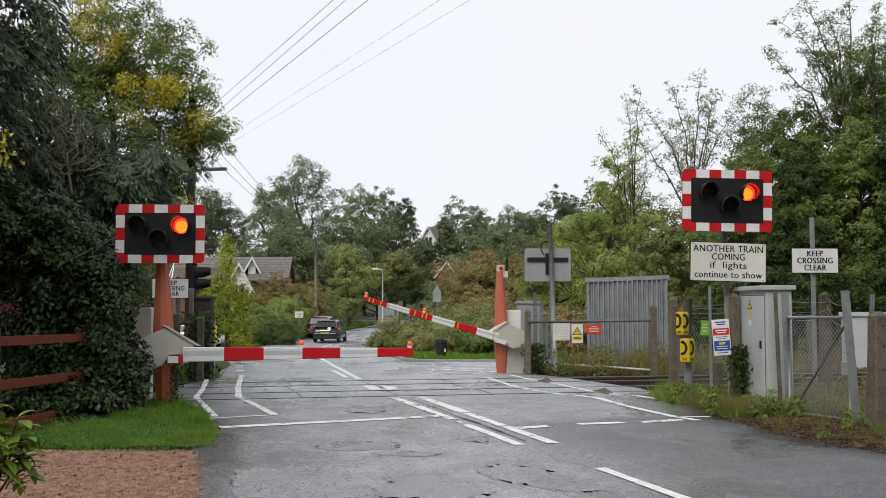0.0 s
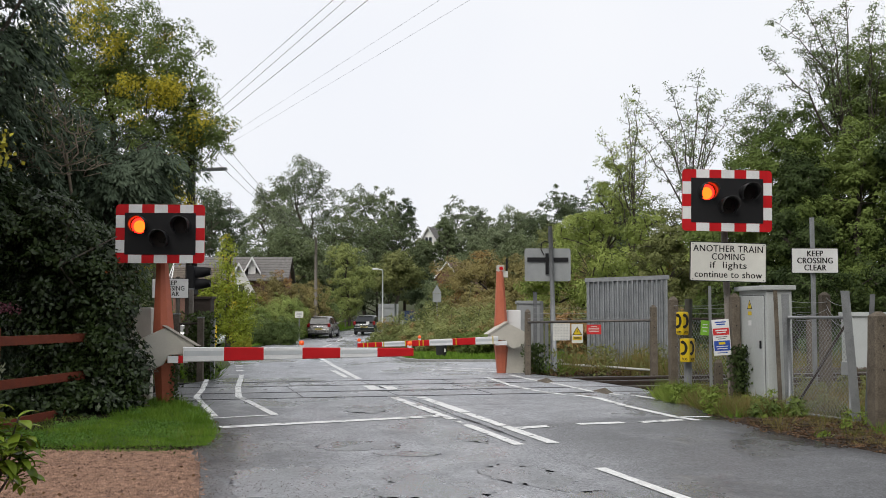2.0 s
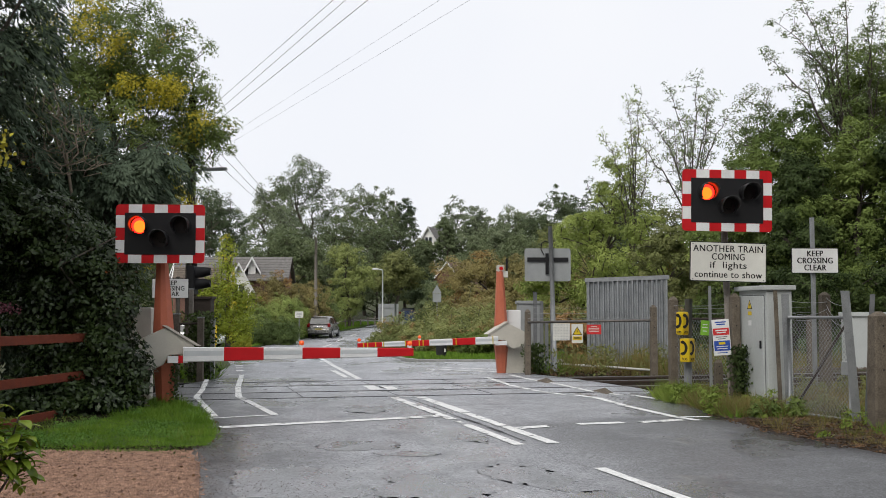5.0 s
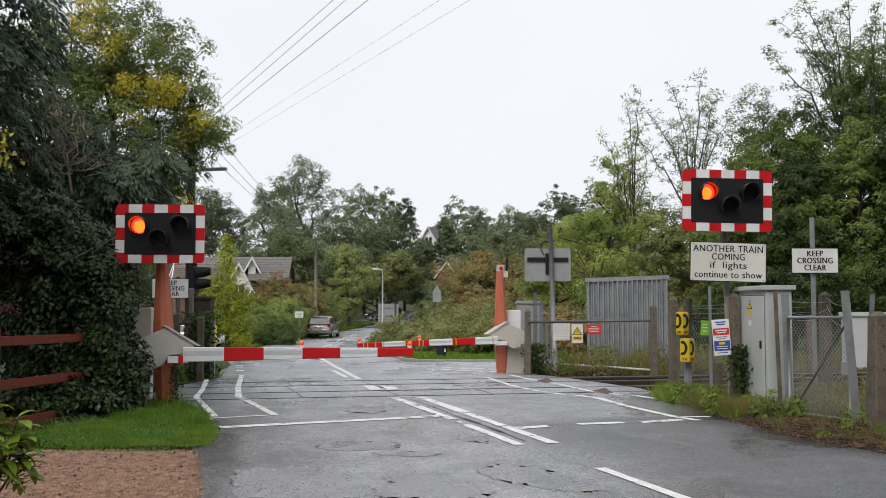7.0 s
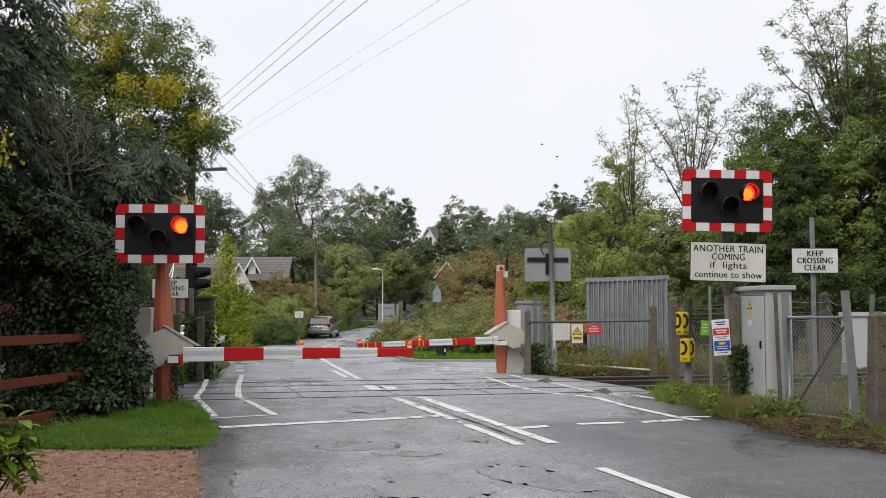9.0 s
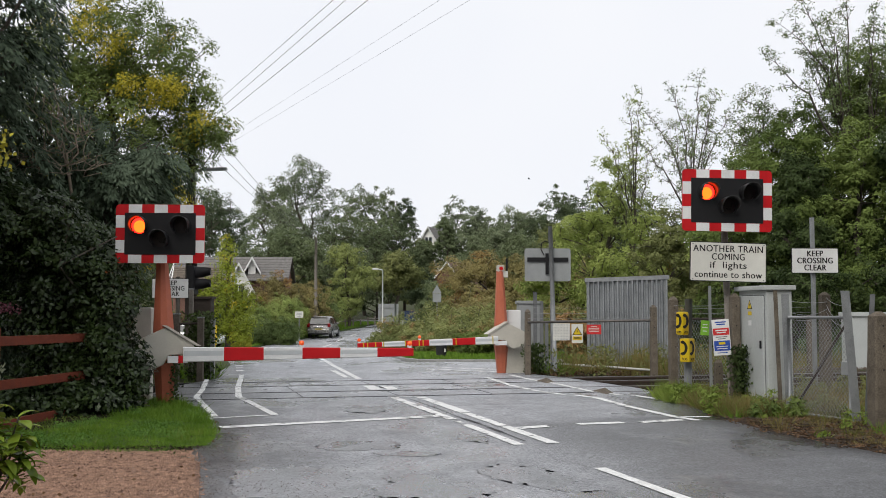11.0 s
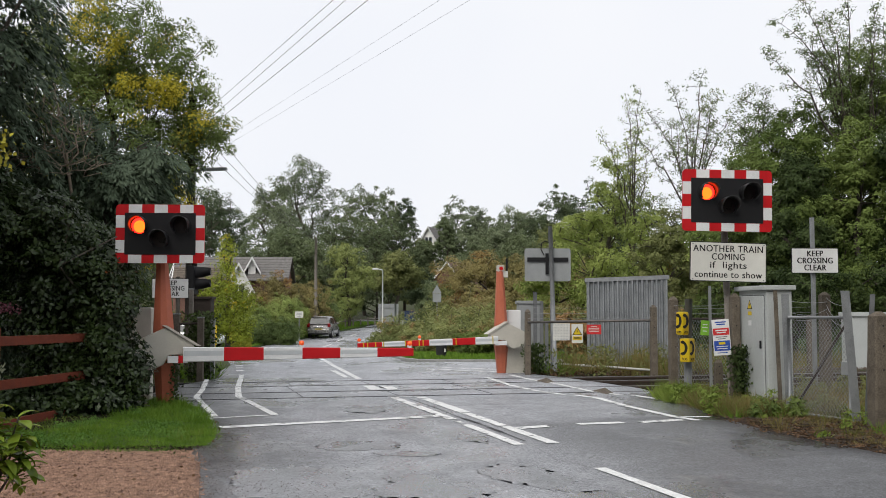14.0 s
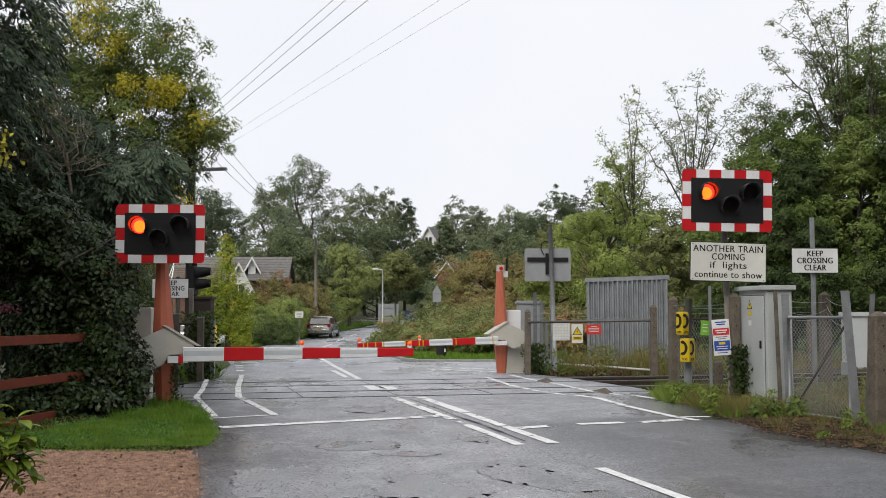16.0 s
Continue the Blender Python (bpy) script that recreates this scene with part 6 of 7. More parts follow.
def lobes(w, h, low, rng, n=7, depth=1.0):
    """A lobed crown of width w between heights low and h: one core and n bulges."""
    mid, half = (low + h) / 2, (h - low) / 2
    env = [(0, 0, mid, w * 0.34, w * 0.34 * depth, half * 0.78)]
    for k in range(n):
        a = math.tau * (k + rng.random()) / n
        z = low + (h - low) * rng.uniform(0.12, 0.86)
        thin = math.sqrt(max(0.1, 1 - ((z - mid) / half) ** 2))
        rr = w * rng.uniform(0.15, 0.25)
        env.append((math.cos(a) * (w * 0.5 * thin - rr * 0.7), math.sin(a) * (w * 0.5 * thin - rr * 0.7) * depth, z, rr, rr, rr * rng.uniform(0.65, 1.0)))
    env.append((rng.normal() * w * 0.05, 0, h - half * 0.32, w * 0.22, w * 0.22, half * 0.32))
    return env


def tree(name, x, y, w, h, low, leaf, material, label, seed, clumps=220, per=45, sigma=None, droop=0.2, trunk=0.02, wild=1.0, shell=0.5, aspect=0.5, env=None, bulges=7, r_tip=0.012, category="tree", group="", bark="bark", z0=None, tipshare=0.5, spray=0.0, rough=0.28):
    rng = np.random.default_rng(seed)
    z0 = land(x, y) if z0 is None else z0
    ob = thing(name, pose(x, y, z0), label, category, group)
    env = env or lobes(w, h, low, rng, bulges)
    places, outs = spread(env, clumps, rng, shell, rough)
    places[:, 2] = np.maximum(places[:, 2], leaf)
    sigma = sigma or 0.5 * w / math.sqrt(clumps) * 1.6
    stem = [(rng.normal() * w * 0.012 * k, rng.normal() * w * 0.012 * k, -0.15 + (h * 0.8) * k / 6) for k in range(7)]
    tips = places[: int(clumps * tipshare)]
    pts, par, rad = skeleton_of(stem, tips, r_tip, max(trunk * h, 0.03), rng)
    limbs("trunk", pts, par, rad, 0, 7, M[bark], ob, 9)
    tagged(limbs("branchwork", pts, par, rad, 7, len(pts), M[bark], ob, 5), kind="stuff")
    foliage("crown", places, outs, per, sigma, leaf, leaf * aspect, material, ob, rng, droop, wild, spray=spray, corners=3 if y > 25 or y < 12.9 else 4)
    return ob


def bush(name, x, y, w, h, leaf, material, label, seed, clumps=120, per=45, depth=1.0, category="bush", droop=0.1, aspect=0.5, shell=0.55, sigma=None, z0=None, wild=1.0):
    rng = np.random.default_rng(seed)
    env = [(0, 0, h * 0.45, w * 0.42, w * 0.42 * depth, h * 0.5)]
    for k in range(6):
        a = math.tau * (k + rng.random()) / 6
        rr = rng.uniform(0.2, 0.3)
        env.append((math.cos(a) * w * (0.5 - rr * 0.8), math.sin(a) * w * (0.5 - rr * 0.8) * depth, h * rng.uniform(0.25, 0.72), w * rr, w * rr * depth, h * rng.uniform(0.2, 0.3)))
    return tree(name, x, y, w, h, 0, leaf, material, label, seed, clumps, per, sigma or 0.5 * w / math.sqrt(clumps) * 1.4, droop, 0.012, wild, shell, aspect, env, category=category, z0=z0, tipshare=0.25)


def open_tree(x, y, h, reach, fork, material, label, seed, limbs_n=7, leaf=0.11, per=26, sigma=0.16, extra=(), trunk=0.013):
    """A half-bare tree: bowed limbs rise from a fork, with side twigs and small leaf tufts along their outer half."""
    rng = np.random.default_rng(seed)
    ob = thing("tree", pose(x, y, land(x, y)), label, "tree")
    pts, par, rad, tufts_at, outs = [], [], [], [], []
    n0 = 7
    r0 = trunk * h
    for k in range(n0):
        pts.append(np.array((rng.normal() * 0.05 * k * 0.5, rng.normal() * 0.05 * k * 0.5, -0.2 + (fork * h + 0.2) * k / (n0 - 1))))
        par.append(k - 1)
        rad.append(r0 * (1 - 0.45 * k / (n0 - 1)))
    ends = list(extra)
    for k in range(limbs_n):
        a = math.tau * (k + 0.6 * rng.random()) / limbs_n
        f = rng.uniform(0.25, 1.0)
        ends.append((math.cos(a) * reach * f, math.sin(a) * reach * f, h * (1.0 - (0.42 * f ** 1.5 + 0.08 * rng.random()) * (1 - fork) * 1.6)))
    for limb, e in enumerate(ends):
        e = np.array(e)
        a0 = n0 - 1 - (int(rng.integers(0, 2)))
        a = pts[a0]
        ctrl = a + (e - a) * (np.array((0.42, 0.42, 0.75)) if limb < len(extra) else np.array((0.62, 0.62, 0.3)))
        prev, m = a0, 9
        r1 = rad[a0] * 0.55
        for k in range(1, m + 1):
            f = k / m
            q = (1 - f) ** 2 * a + 2 * f * (1 - f) * ctrl + f * f * e + rng.normal(size=3) * 0.05 * (k < m)
            pts.append(q)
            par.append(prev)
            rad.append(max(0.008, r1 * (1 - 0.86 * f)))
            prev = len(pts) - 1
            if f < 0.3:
                continue
            for _ in range(3):
                way = rng.normal(size=3) * np.array((1, 1, 0.55)) + (e - a) / np.linalg.norm(e - a) * 0.5 + np.array((0, 0, 0.45))
                way = way / np.linalg.norm(way) * rng.uniform(0.35, 0.95) * (1.1 - 0.45 * f)
                root = prev
                last = prev
                for j in (1, 2):
                    pts.append(pts[root] + way * j / 2 + rng.normal(size=3) * 0.05)
                    par.append(last)
                    rad.append(0.011 if j == 1 else 0.006)
                    last = len(pts) - 1
                    if rng.random() < 0.8:
                        tufts_at.append(pts[last])
                        outs.append(way / np.linalg.norm(way))
    limbs("trunk", pts, par, rad, 0, n0, M["bark"], ob, 9)
    tagged(limbs("branchwork", pts, par, rad, n0, len(pts), M["bark"], ob, 5), kind="stuff")
    foliage("crown", np.array(tufts_at), np.array(outs), per, sigma, leaf, leaf * 0.45, material, ob, rng, 0.3, corners=3)
    return ob


swaying = []
# unseen trees added beside and behind the viewer, which shade both edges of the road
tree("tree", -9.3, 11.0, 6.8, 11.0, 0.8, 0.24, L["dark"], "unseen tall dark tree added to shade the drive side", 120, 330, 60)
tree("tree", 9.6, 12.6, 5.0, 10.0, 0.6, 0.20, L["dark"], "unseen tall dark tree added to shade the lineside fence", 121, 200, 60)
tree("tree", 8.6, 7.0, 5.0, 9.0, 0.6, 0.20, L["dark"], "unseen tall dark tree added to shade the road edge", 122, 200, 60)
for i, (x, y, w, h) in enumerate(((-14.0, 5.0, 8.0, 12.0), (-13.5, -3.0, 8.0, 12.0), (-6.0, -14.0, 9.0, 12.0), (15.0, 1.0, 8.0, 11.0), (-14.0, -24.0, 12.0, 13.0), (3.0, -30.0, 12.0, 13.0), (22.0, -14.0, 12.0, 13.0), (15.5, -33.0, 12.0, 13.0), (-26.0, -10.0, 12.0, 13.0), (28.0, 4.0, 12.0, 13.0))):
    tree("tree", x, y, w, h, 0.3, 0.42, L["dark"], "unseen dark broadleaf tree added to block low sky around the viewer", 130 + i, 200, 34, group="trees along the near lane", tipshare=0.1)
# distant wooded hill: crown centre x, distance y, width, height above ground
for i, (x, y, w, h, k, per) in enumerate((
        (-16.5, 120, 11.0, 18.6, "far_pale", 60), (-21.5, 128, 10, 17.0, "far_green", 50), (-9.8, 132, 8.8, 17.6, "far_green", 65), (-5.0, 136, 7.0, 15.0, "far_dark", 50), (2.4, 142, 9.0, 15.2, "far_pale", 75),
        (9.6, 150, 8.5, 14.6, "far_pale", 55), (14.2, 130, 9.0, 15.8, "far_dark", 70), (18.0, 122, 8.0, 16.0, "far_dark", 55), (-24.5, 112, 8.0, 14.0, "far_dark", 50), (-27, 118, 9, 15, "far_green", 40),
        (-16.5, 108, 10, 10.2, "far_green", 60), (-11.8, 112, 10, 11.6, "far_green", 60), (-7.2, 116, 9, 11.6, "far_green", 55), (-2.6, 126, 5.5, 9.4, "olive", 50), (4.2, 118, 9, 9.0, "far_green", 50),
        (9.2, 116, 9, 9.4, "far_green", 50), (13.2, 112, 9, 10.4, "olive", 45), (23, 118, 12, 14.5, "far_green", 45), (30, 115, 12, 14, "far_dark", 45), (-33, 120, 12, 16, "far_dark", 40), (11.8, 136, 8, 13.2, "far_green", 50), (6.2, 138, 7, 12.6, "far_pale", 50), (22, 132, 9, 15, "far_green", 40), (6.2, 165, 8, 12.6, "far_green", 40), (-0.8, 172, 6, 10.0, "far_pale", 40), (0.55, 122, 4.0, 11.8, "far_green", 60), (-2.2, 118, 3.6, 8.9, "far_green", 55), (9.5, 175, 9, 11.5, "far_pale", 40), (13.5, 168, 9, 13.5, "far_pale", 40))):
    dome = [(0, 0, h * 0.52, w * 0.47, w * 0.4, h * 0.47), (w * 0.2, -w * 0.1, h * 0.62, w * 0.3, w * 0.3, h * 0.3), (-w * 0.22, -w * 0.1, h * 0.5, w * 0.3, w * 0.3, h * 0.3)]
    tree("tree", x, y, w, h, h * 0.06, 0.25 if y < 128 else 0.30, L[k], "broadleaf tree on the wooded hill beyond the houses", 100 + i, 430, int(per * 0.78), group="hillside trees", trunk=0.014, r_tip=0.025, shell=0.58, rough=0.13, tipshare=0.3, env=dome if i in (2, 4, 6, 7, 12, 14, 20, 21) else None)

# middle distance, beyond the crossing
swaying += [tree("tree", -8.3, 93, 5.2, 7.6, 1.0, 0.17, L["light"], "light green leafy tree behind the roadside hedge", 201, 300, 60, droop=0.5)]
tree("tree", -4.3, 101, 5.2, 7.4, 2.3, 0.26, L["olive"], "olive green tree at the bend in the road", 202, 220, 55)
tree("tree", -1.0, 99, 3.4, 4.3, 0.2, 0.2, L["far_green"], "small green tree beside the bend", 213, 160, 60)
tree("tree", 1.3, 95, 4.4, 4.9, 0.2, 0.16, L["olive"], "olive green tree before the brick house", 214, 240, 60)
tree("tree", -1.6, 108, 5.0, 5.2, 0.3, 0.26, L["far_dark"], "dark green tree beyond the bend", 212, 180, 50)
tree("tree", 2.75, 76, 7.0, 6.2, 0.2, 0.15, L["brown"], "broad tree with leaves turning orange brown", 203, 420, 70, rough=0.15)
tree("tree", 5.6, 78, 6.4, 6.3, 0.2, 0.16, L["brown"], "autumn brown tree above the brambles", 204, 360, 66, rough=0.15)
tree("tree", 8.2, 72, 6.0, 5.5, 0.2, 0.18, L["brown"], "olive brown bushy tree behind the sign", 205, 220, 55)
for i, (x, y, w, h) in enumerate(((-12.3, 81, 4.2, 3.6), (-10.1, 88, 3.6, 2.9), (-9.4, 97, 2.8, 2.6), (-11.4, 90, 4.0, 3.2), (-10.2, 103, 3.4, 3.0))):
    bush("hedge", x, y, w, h, 0.11, L["hedge"], "rounded clipped green hedge beside the lane", 220 + i, 160, 80, category="hedge")
swaying += [tree("tree", -9.45, 46, 2.5, 4.4, 1.3, 0.11, L["lime"], "small yellow-green garden tree beside the lane", 206, 330, 34, droop=0.35, sigma=0.2, trunk=0.009, env=[(0.1, 0, 2.3, 1.05, 0.8, 0.8), (0.45, 0, 1.5, 0.7, 0.8, 0.5), (-0.5, 0, 1.4, 0.8, 0.8, 0.5), (-0.1, 0, 3.2, 0.7, 0.5, 0.5), (-0.1, 0, 4.1, 0.22, 0.22, 0.5), (0.7, 0, 2.5, 0.45, 0.4, 0.3), (-0.8, 0, 2.7, 0.5, 0.4, 0.28), (0.5, 0, 0.9, 0.5, 0.6, 0.4)])]
tree("tree", -9.6, 47, 0.9, 5.4, 3.4, 0.11, L["lime"], "slender yellow-green sapling top", 207, 30, 40, sigma=0.14)
for i, (x, y, w, h, k) in enumerate(((-13.6, 66, 3.2, 2.8, "hedge"), (-11.2, 58, 1.2, 1.05, "variegated"), (-18.6, 67, 4, 3, "olive"), (-11.5, 75, 3.2, 5.0, "brown"), (-9.9, 83, 3.0, 4.6, "brown"), (-10.2, 76.5, 2.6, 4.6, "brown"), (-12.6, 74.6, 2.6, 4.9, "brown"), (-13.7, 74.5, 2.2, 4.0, "olive"), (-11.7, 75.0, 2.4, 4.7, "brown"), (-16, 72, 4, 4.2, "olive"))):
    bush("bush", x, y, w, h, 0.085, L[k], "rounded green garden shrub beside the road", 230 + i, 190, 85)
def clipped(x, y, w, h, k, label, seed, depth=1.0):
    """A clipped evergreen: a rounded body with a close, even skin of small leaves."""
    env = [(0, 0, h * 0.5, w * 0.48, w * 0.48 * depth, h * 0.5), (w * 0.16, 0, h * 0.42, w * 0.36, w * 0.4 * depth, h * 0.45), (-w * 0.18, 0, h * 0.4, w * 0.34, w * 0.4 * depth, h * 0.42)]
    return tree("hedge", x, y, w, h, 0, 0.075, L[k], label, seed, int(170 + 60 * w * h), 50, 0.11, 0.0, 0.012, 0.9, 0.88, 0.5, env, category="hedge", tipshare=0.1)


for i, (x, y, w, h, k) in enumerate(((-11.1, 73.0, 3.2, 3.1, "hedge"), (-12.7, 71, 2.0, 2.6, "hedge"), (-9.75, 84.5, 2.6, 3.1, "topiary"), (-11.2, 66, 1.35, 1.7, "topiary"), (-10.0, 66.5, 1.7, 1.6, "topiary"), (-12.1, 64.5, 1.3, 1.5, "topiary"))):
    clipped(x, y, w, h, k, "clipped rounded evergreen hedge beside the lane", 260 + i)
for i, (x, y, w, h, k) in enumerate(((-1.9, 53, 3.2, 1.9, "bramble"), (0.4, 54, 4.4, 2.6, "bramble"), (2.4, 51, 4.2, 2.4, "bramble"), (-2.9, 57, 2.2, 1.3, "bramble"), (0.9, 46, 3.6, 1.75, "bramble"), (2.9, 45, 3.2, 1.9, "bramble"), (-0.9, 48.5, 2.8, 1.5, "bramble"), (4.8, 52, 4, 2.8, "brown"), (3.3, 41, 2.4, 1.3, "bramble"), (2.0, 60, 5.0, 3.4, "brown"), (5.8, 60, 5, 4.2, "brown"), (1.6, 42, 2.4, 1.1, "mid"))):
    bush("bramble_bush", x, y, w, h, 0.095, L[k], "tangled bramble bush with browning leaves", 240 + i, 190, 75, depth=0.8)

# wood behind the railway on the far right
swaying += [tree("tree", 7.7, 49, 4.4, 9.4, 0.2, 0.125, L["midlight"], "yellow-green tree behind the metal hut", 301, 260, 96)]
tree("tree", 9.2, 45, 3.6, 6.2, 0.2, 0.125, L["midlight"], "fresh green tree behind the metal hut", 302, 230, 96)
tree("tree", 6.3, 57, 4.0, 6.6, 0.2, 0.18, L["midlight"], "light green tree behind the road sign", 303, 200, 55)
swaying += [open_tree(8.5, 47, 10.8, 1.3, 0.5, L["midlight"], "thin tree with sparse pale leaves", 304, 6, per=12, sigma=0.12, extra=((-0.2, -0.2, 11.2), (0.4, -0.2, 11.7), (-1.3, -0.2, 9.6)))]
swaying += [open_tree(11.0, 46, 11.6, 2.1, 0.55, L["ash"], "half-bare tree with thin leaves and twisting branches", 305, 6, per=13, sigma=0.12, extra=((-1.9, -0.3, 10.4), (-0.9, -0.3, 11.5), (0.3, -0.3, 12.2), (1.0, -0.3, 11.4), (1.7, -0.3, 10.6), (-2.5, -0.3, 9.4)))]
swaying += [tree("tree", 12.5, 42, 3.6, 11.0, 2.8, 0.10, L["ash"], "ash tree with open feathery crown", 306, 340, 44, sigma=0.19, tipshare=0.8, r_tip=0.007, trunk=0.013)]
swaying += [tree("tree", 10.8, 39, 4.6, 7.4, 0.2, 0.125, L["mid"], "dense green tree behind the crossing signal", 307, 330, 104)]
tree("tree", 8.6, 40, 3.0, 5.6, 0.2, 0.125, L["olive"], "bushy green tree beside the metal hut", 308, 220, 96)
tree("tree", 14.2, 36.5, 5.0, 8.4, 0.2, 0.125, L["mid"], "dense green tree behind the fence", 309, 560, 112)
tree("tree", 12.0, 36, 3.6, 7.2, 0.2, 0.125, L["dark"], "dark green tree behind the fence", 310, 380, 104)
tree("tree", 16.4, 35, 4.8, 8.8, 0.2, 0.125, L["dark"], "tall dense tree at the railway fence", 311, 520, 104)
tree("tree", 14.0, 40, 5.4, 9.9, 1.0, 0.125, L["mid"], "broad green tree in the wood", 314, 420, 112)
tree("tree", 16.8, 41, 6.6, 12.4, 1.5, 0.125, L["mid"], "tall broad green tree in the wood", 315, 480, 112)
swaying += [open_tree(15.5, 39, 14.0, 3.0, 0.56, L["ash"], "tall ash with long bare limbs and open crown", 312, 8, per=20, sigma=0.13, extra=((-3.5, -0.3, 11.3), (-2.9, -0.3, 12.5), (-2.0, -0.3, 13.3), (-1.1, -0.3, 12.6), (-0.4, -0.3, 13.6), (0.5, -0.4, 12.4), (-1.6, 0.3, 11.4)))]
swaying += [tree("tree", 19.0, 38, 6.0, 14.0, 2.0, 0.11, L["ash"], "tall ash at the edge of the wood", 313, 460, 44, sigma=0.24, shell=0.3, tipshare=0.7, r_tip=0.007, trunk=0.013)]
for i, (x, y, w, h, k) in enumerate(((9.5, 34.5, 2.6, 2.6, "dark"), (11.6, 33.5, 3.0, 3.4, "dark"), (13.8, 33.5, 3.0, 3.6, "dark"), (15.8, 33, 3.2, 3.8, "dark"), (7.6, 37, 2.4, 2.4, "brown"), (6.0, 38, 3.0, 2.2, "olive"), (18, 33, 3.5, 4.5, "dark"), (4.75, 38, 1.6, 1.9, "bracken"), (5.5, 38.5, 1.4, 1.7, "bracken"))):
    bush("bush", x, y, w, h, 0.12, L[k], "leafy undergrowth along the railway fence", 320 + i, 150, 55)

# left: shrub, conifers and a tree turning gold
shrub_env = [(-0.4, 0, 1.2, 0.7, 0.7, 1.2), (-0.9, 1.4, 2.3, 0.9, 0.6, 1.3), (-0.1, 0.1, 2.1, 0.5, 0.6, 0.6), (0.36, -0.1, 1.0, 0.36, 0.5, 0.5), (0.3, -0.2, 0.5, 0.5, 0.6, 0.5), (-1.9, 2.3, 2.4, 1.1, 0.7, 1.2), (0.22, 0.0, 1.55, 0.42, 0.5, 0.5), (-1.3, -0.1, 2.9, 1.0, 0.8, 0.6), (-1.9, -0.3, 3.0, 0.9, 0.8, 0.6), (-0.6, 0.0, 2.6, 0.5, 0.5, 0.5), (-0.6, -0.3, 2.2, 0.5, 0.5, 0.6), (-0.55, -0.4, 0.75, 0.45, 0.35, 0.6), (-0.75, -0.2, 1.5, 0.45, 0.4, 0.5), (0.50, -0.05, 0.62, 0.32, 0.4, 0.28), (0.36, -0.1, 0.25, 0.36, 0.4, 0.3), (-0.3, -0.95, 0.26, 0.6, 0.4, 0.32), (0.15, -0.7, 0.24, 0.45, 0.45, 0.28), (-0.8, -0.9, 0.25, 0.4, 0.4, 0.3)]
tree("shrub", -5.3, 15.9, 4, 3.6, 0, 0.095, L["shrub"], "dense dark glossy-leaved shrub beside the barrier", 401, 1150, 70, 0.125, 0.25, 0.012, env=shrub_env, category="shrub", tipshare=0.15, aspect=0.55, shell=0.45)
conifer_env = [(-0.4, 0, 3.4, 0.9, 1.0, 1.2), (0.5, -0.1, 4.6, 0.7, 0.7, 0.5), (0.2, 0, 4.6, 1.1, 1.0, 0.9), (1.15, -0.1, 5.0, 0.4, 0.4, 0.22), (-0.8, 0, 4.8, 1.0, 0.9, 1.2), (-1.0, 0, 2.4, 1.0, 1.0, 1.6)]
L["conifer_light"] = leaf_mat("pale_grey_green_conifer_sprays", (0.045, 0.072, 0.040), (0.150, 0.190, 0.125), gloss=0.7, trans=0.1, patch=0.9)
tree("conifer", -6.75, 20.5, 4, 5.6, 0.5, 0.13, L["conifer_light"], "drooping grey-green conifer behind the shrub", 402, 760, 64, 0.24, 1.0, 0.02, env=conifer_env, aspect=0.3, shell=0.6, wild=0.5, spray=0.62)
tall_env = [(0, 0, 5.0, 1.7, 1.8, 4.5), (0.2, 0, 8.0, 1.5, 1.6, 2.0), (0, 0, 10.5, 1.2, 1.2, 2.2), (0.5, -0.4, 6.2, 1.2, 1.3, 1.0), (0.2, 0, 2.6, 1.7, 1.8, 1.6)]
tree("conifer", -9.0, 18.6, 4, 12.6, 0.5, 0.14, L["conifer"], "tall dark conifer at the edge of the garden", 403, 900, 60, 0.3, 1.0, 0.02, env=tall_env, aspect=0.3, shell=0.55, wild=0.5, spray=0.75)
# added conifer left of the view; it only shades the shrub and fence
tree("conifer", -11.0, 14.5, 4.2, 11.0, 0.5, 0.18, L["conifer"], "unseen tall dark conifer added to shade the shrub", 407, 300, 45, 0.3, 1.0, 0.02, env=tall_env, aspect=0.3, shell=0.45, wild=0.5, spray=0.9)
oak_env = [(0, 0, 5.2, 2.1, 1.8, 3.2), (1.3, 0, 5.4, 1.05, 1.1, 1.3), (-0.3, 0, 8.4, 2.1, 1.7, 2.0), (1.0, 0, 7.9, 1.4, 1.2, 1.3), (2.4, -0.1, 5.95, 0.8, 0.7, 0.4), (2.3, 0, 6.4, 0.9, 0.7, 0.6), (1.0, 0, 3.6, 1.1, 1.0, 1.0), (-1.6, 0, 7.0, 1.6, 1.4, 2.2), (1.9, 0, 7.2, 0.8, 0.6, 0.5)]
swaying += [tree("tree", -8.5, 26.5, 5, 10.0, 1.0, 0.085, L["oak"], "broadleaf tree with patches of golden autumn leaves", 404, 1100, 90, 0.17, 0.2, 0.014, env=oak_env, shell=0.4, tipshare=0.7, r_tip=0.006)]
gold_env = [(-0.1, -1.2, 8.95, 0.45, 0.4, 0.3), (-0.15, -1.3, 8.35, 0.4, 0.4, 0.3), (0.6, -1.3, 8.25, 0.32, 0.3, 0.22), (0.8, -1.3, 7.1, 0.32, 0.3, 0.28), (1.6, -1.0, 6.95, 0.62, 0.4, 0.34), (1.75, -1.0, 7.2, 0.45, 0.35, 0.2), (0.85, -1.2, 6.3, 0.25, 0.25, 0.15), (2.35, -0.6, 6.25, 0.32, 0.3, 0.36), (1.95, -0.5, 4.5, 0.4, 0.3, 0.35), (0.3, -1.3, 7.9, 0.3, 0.3, 0.2)]
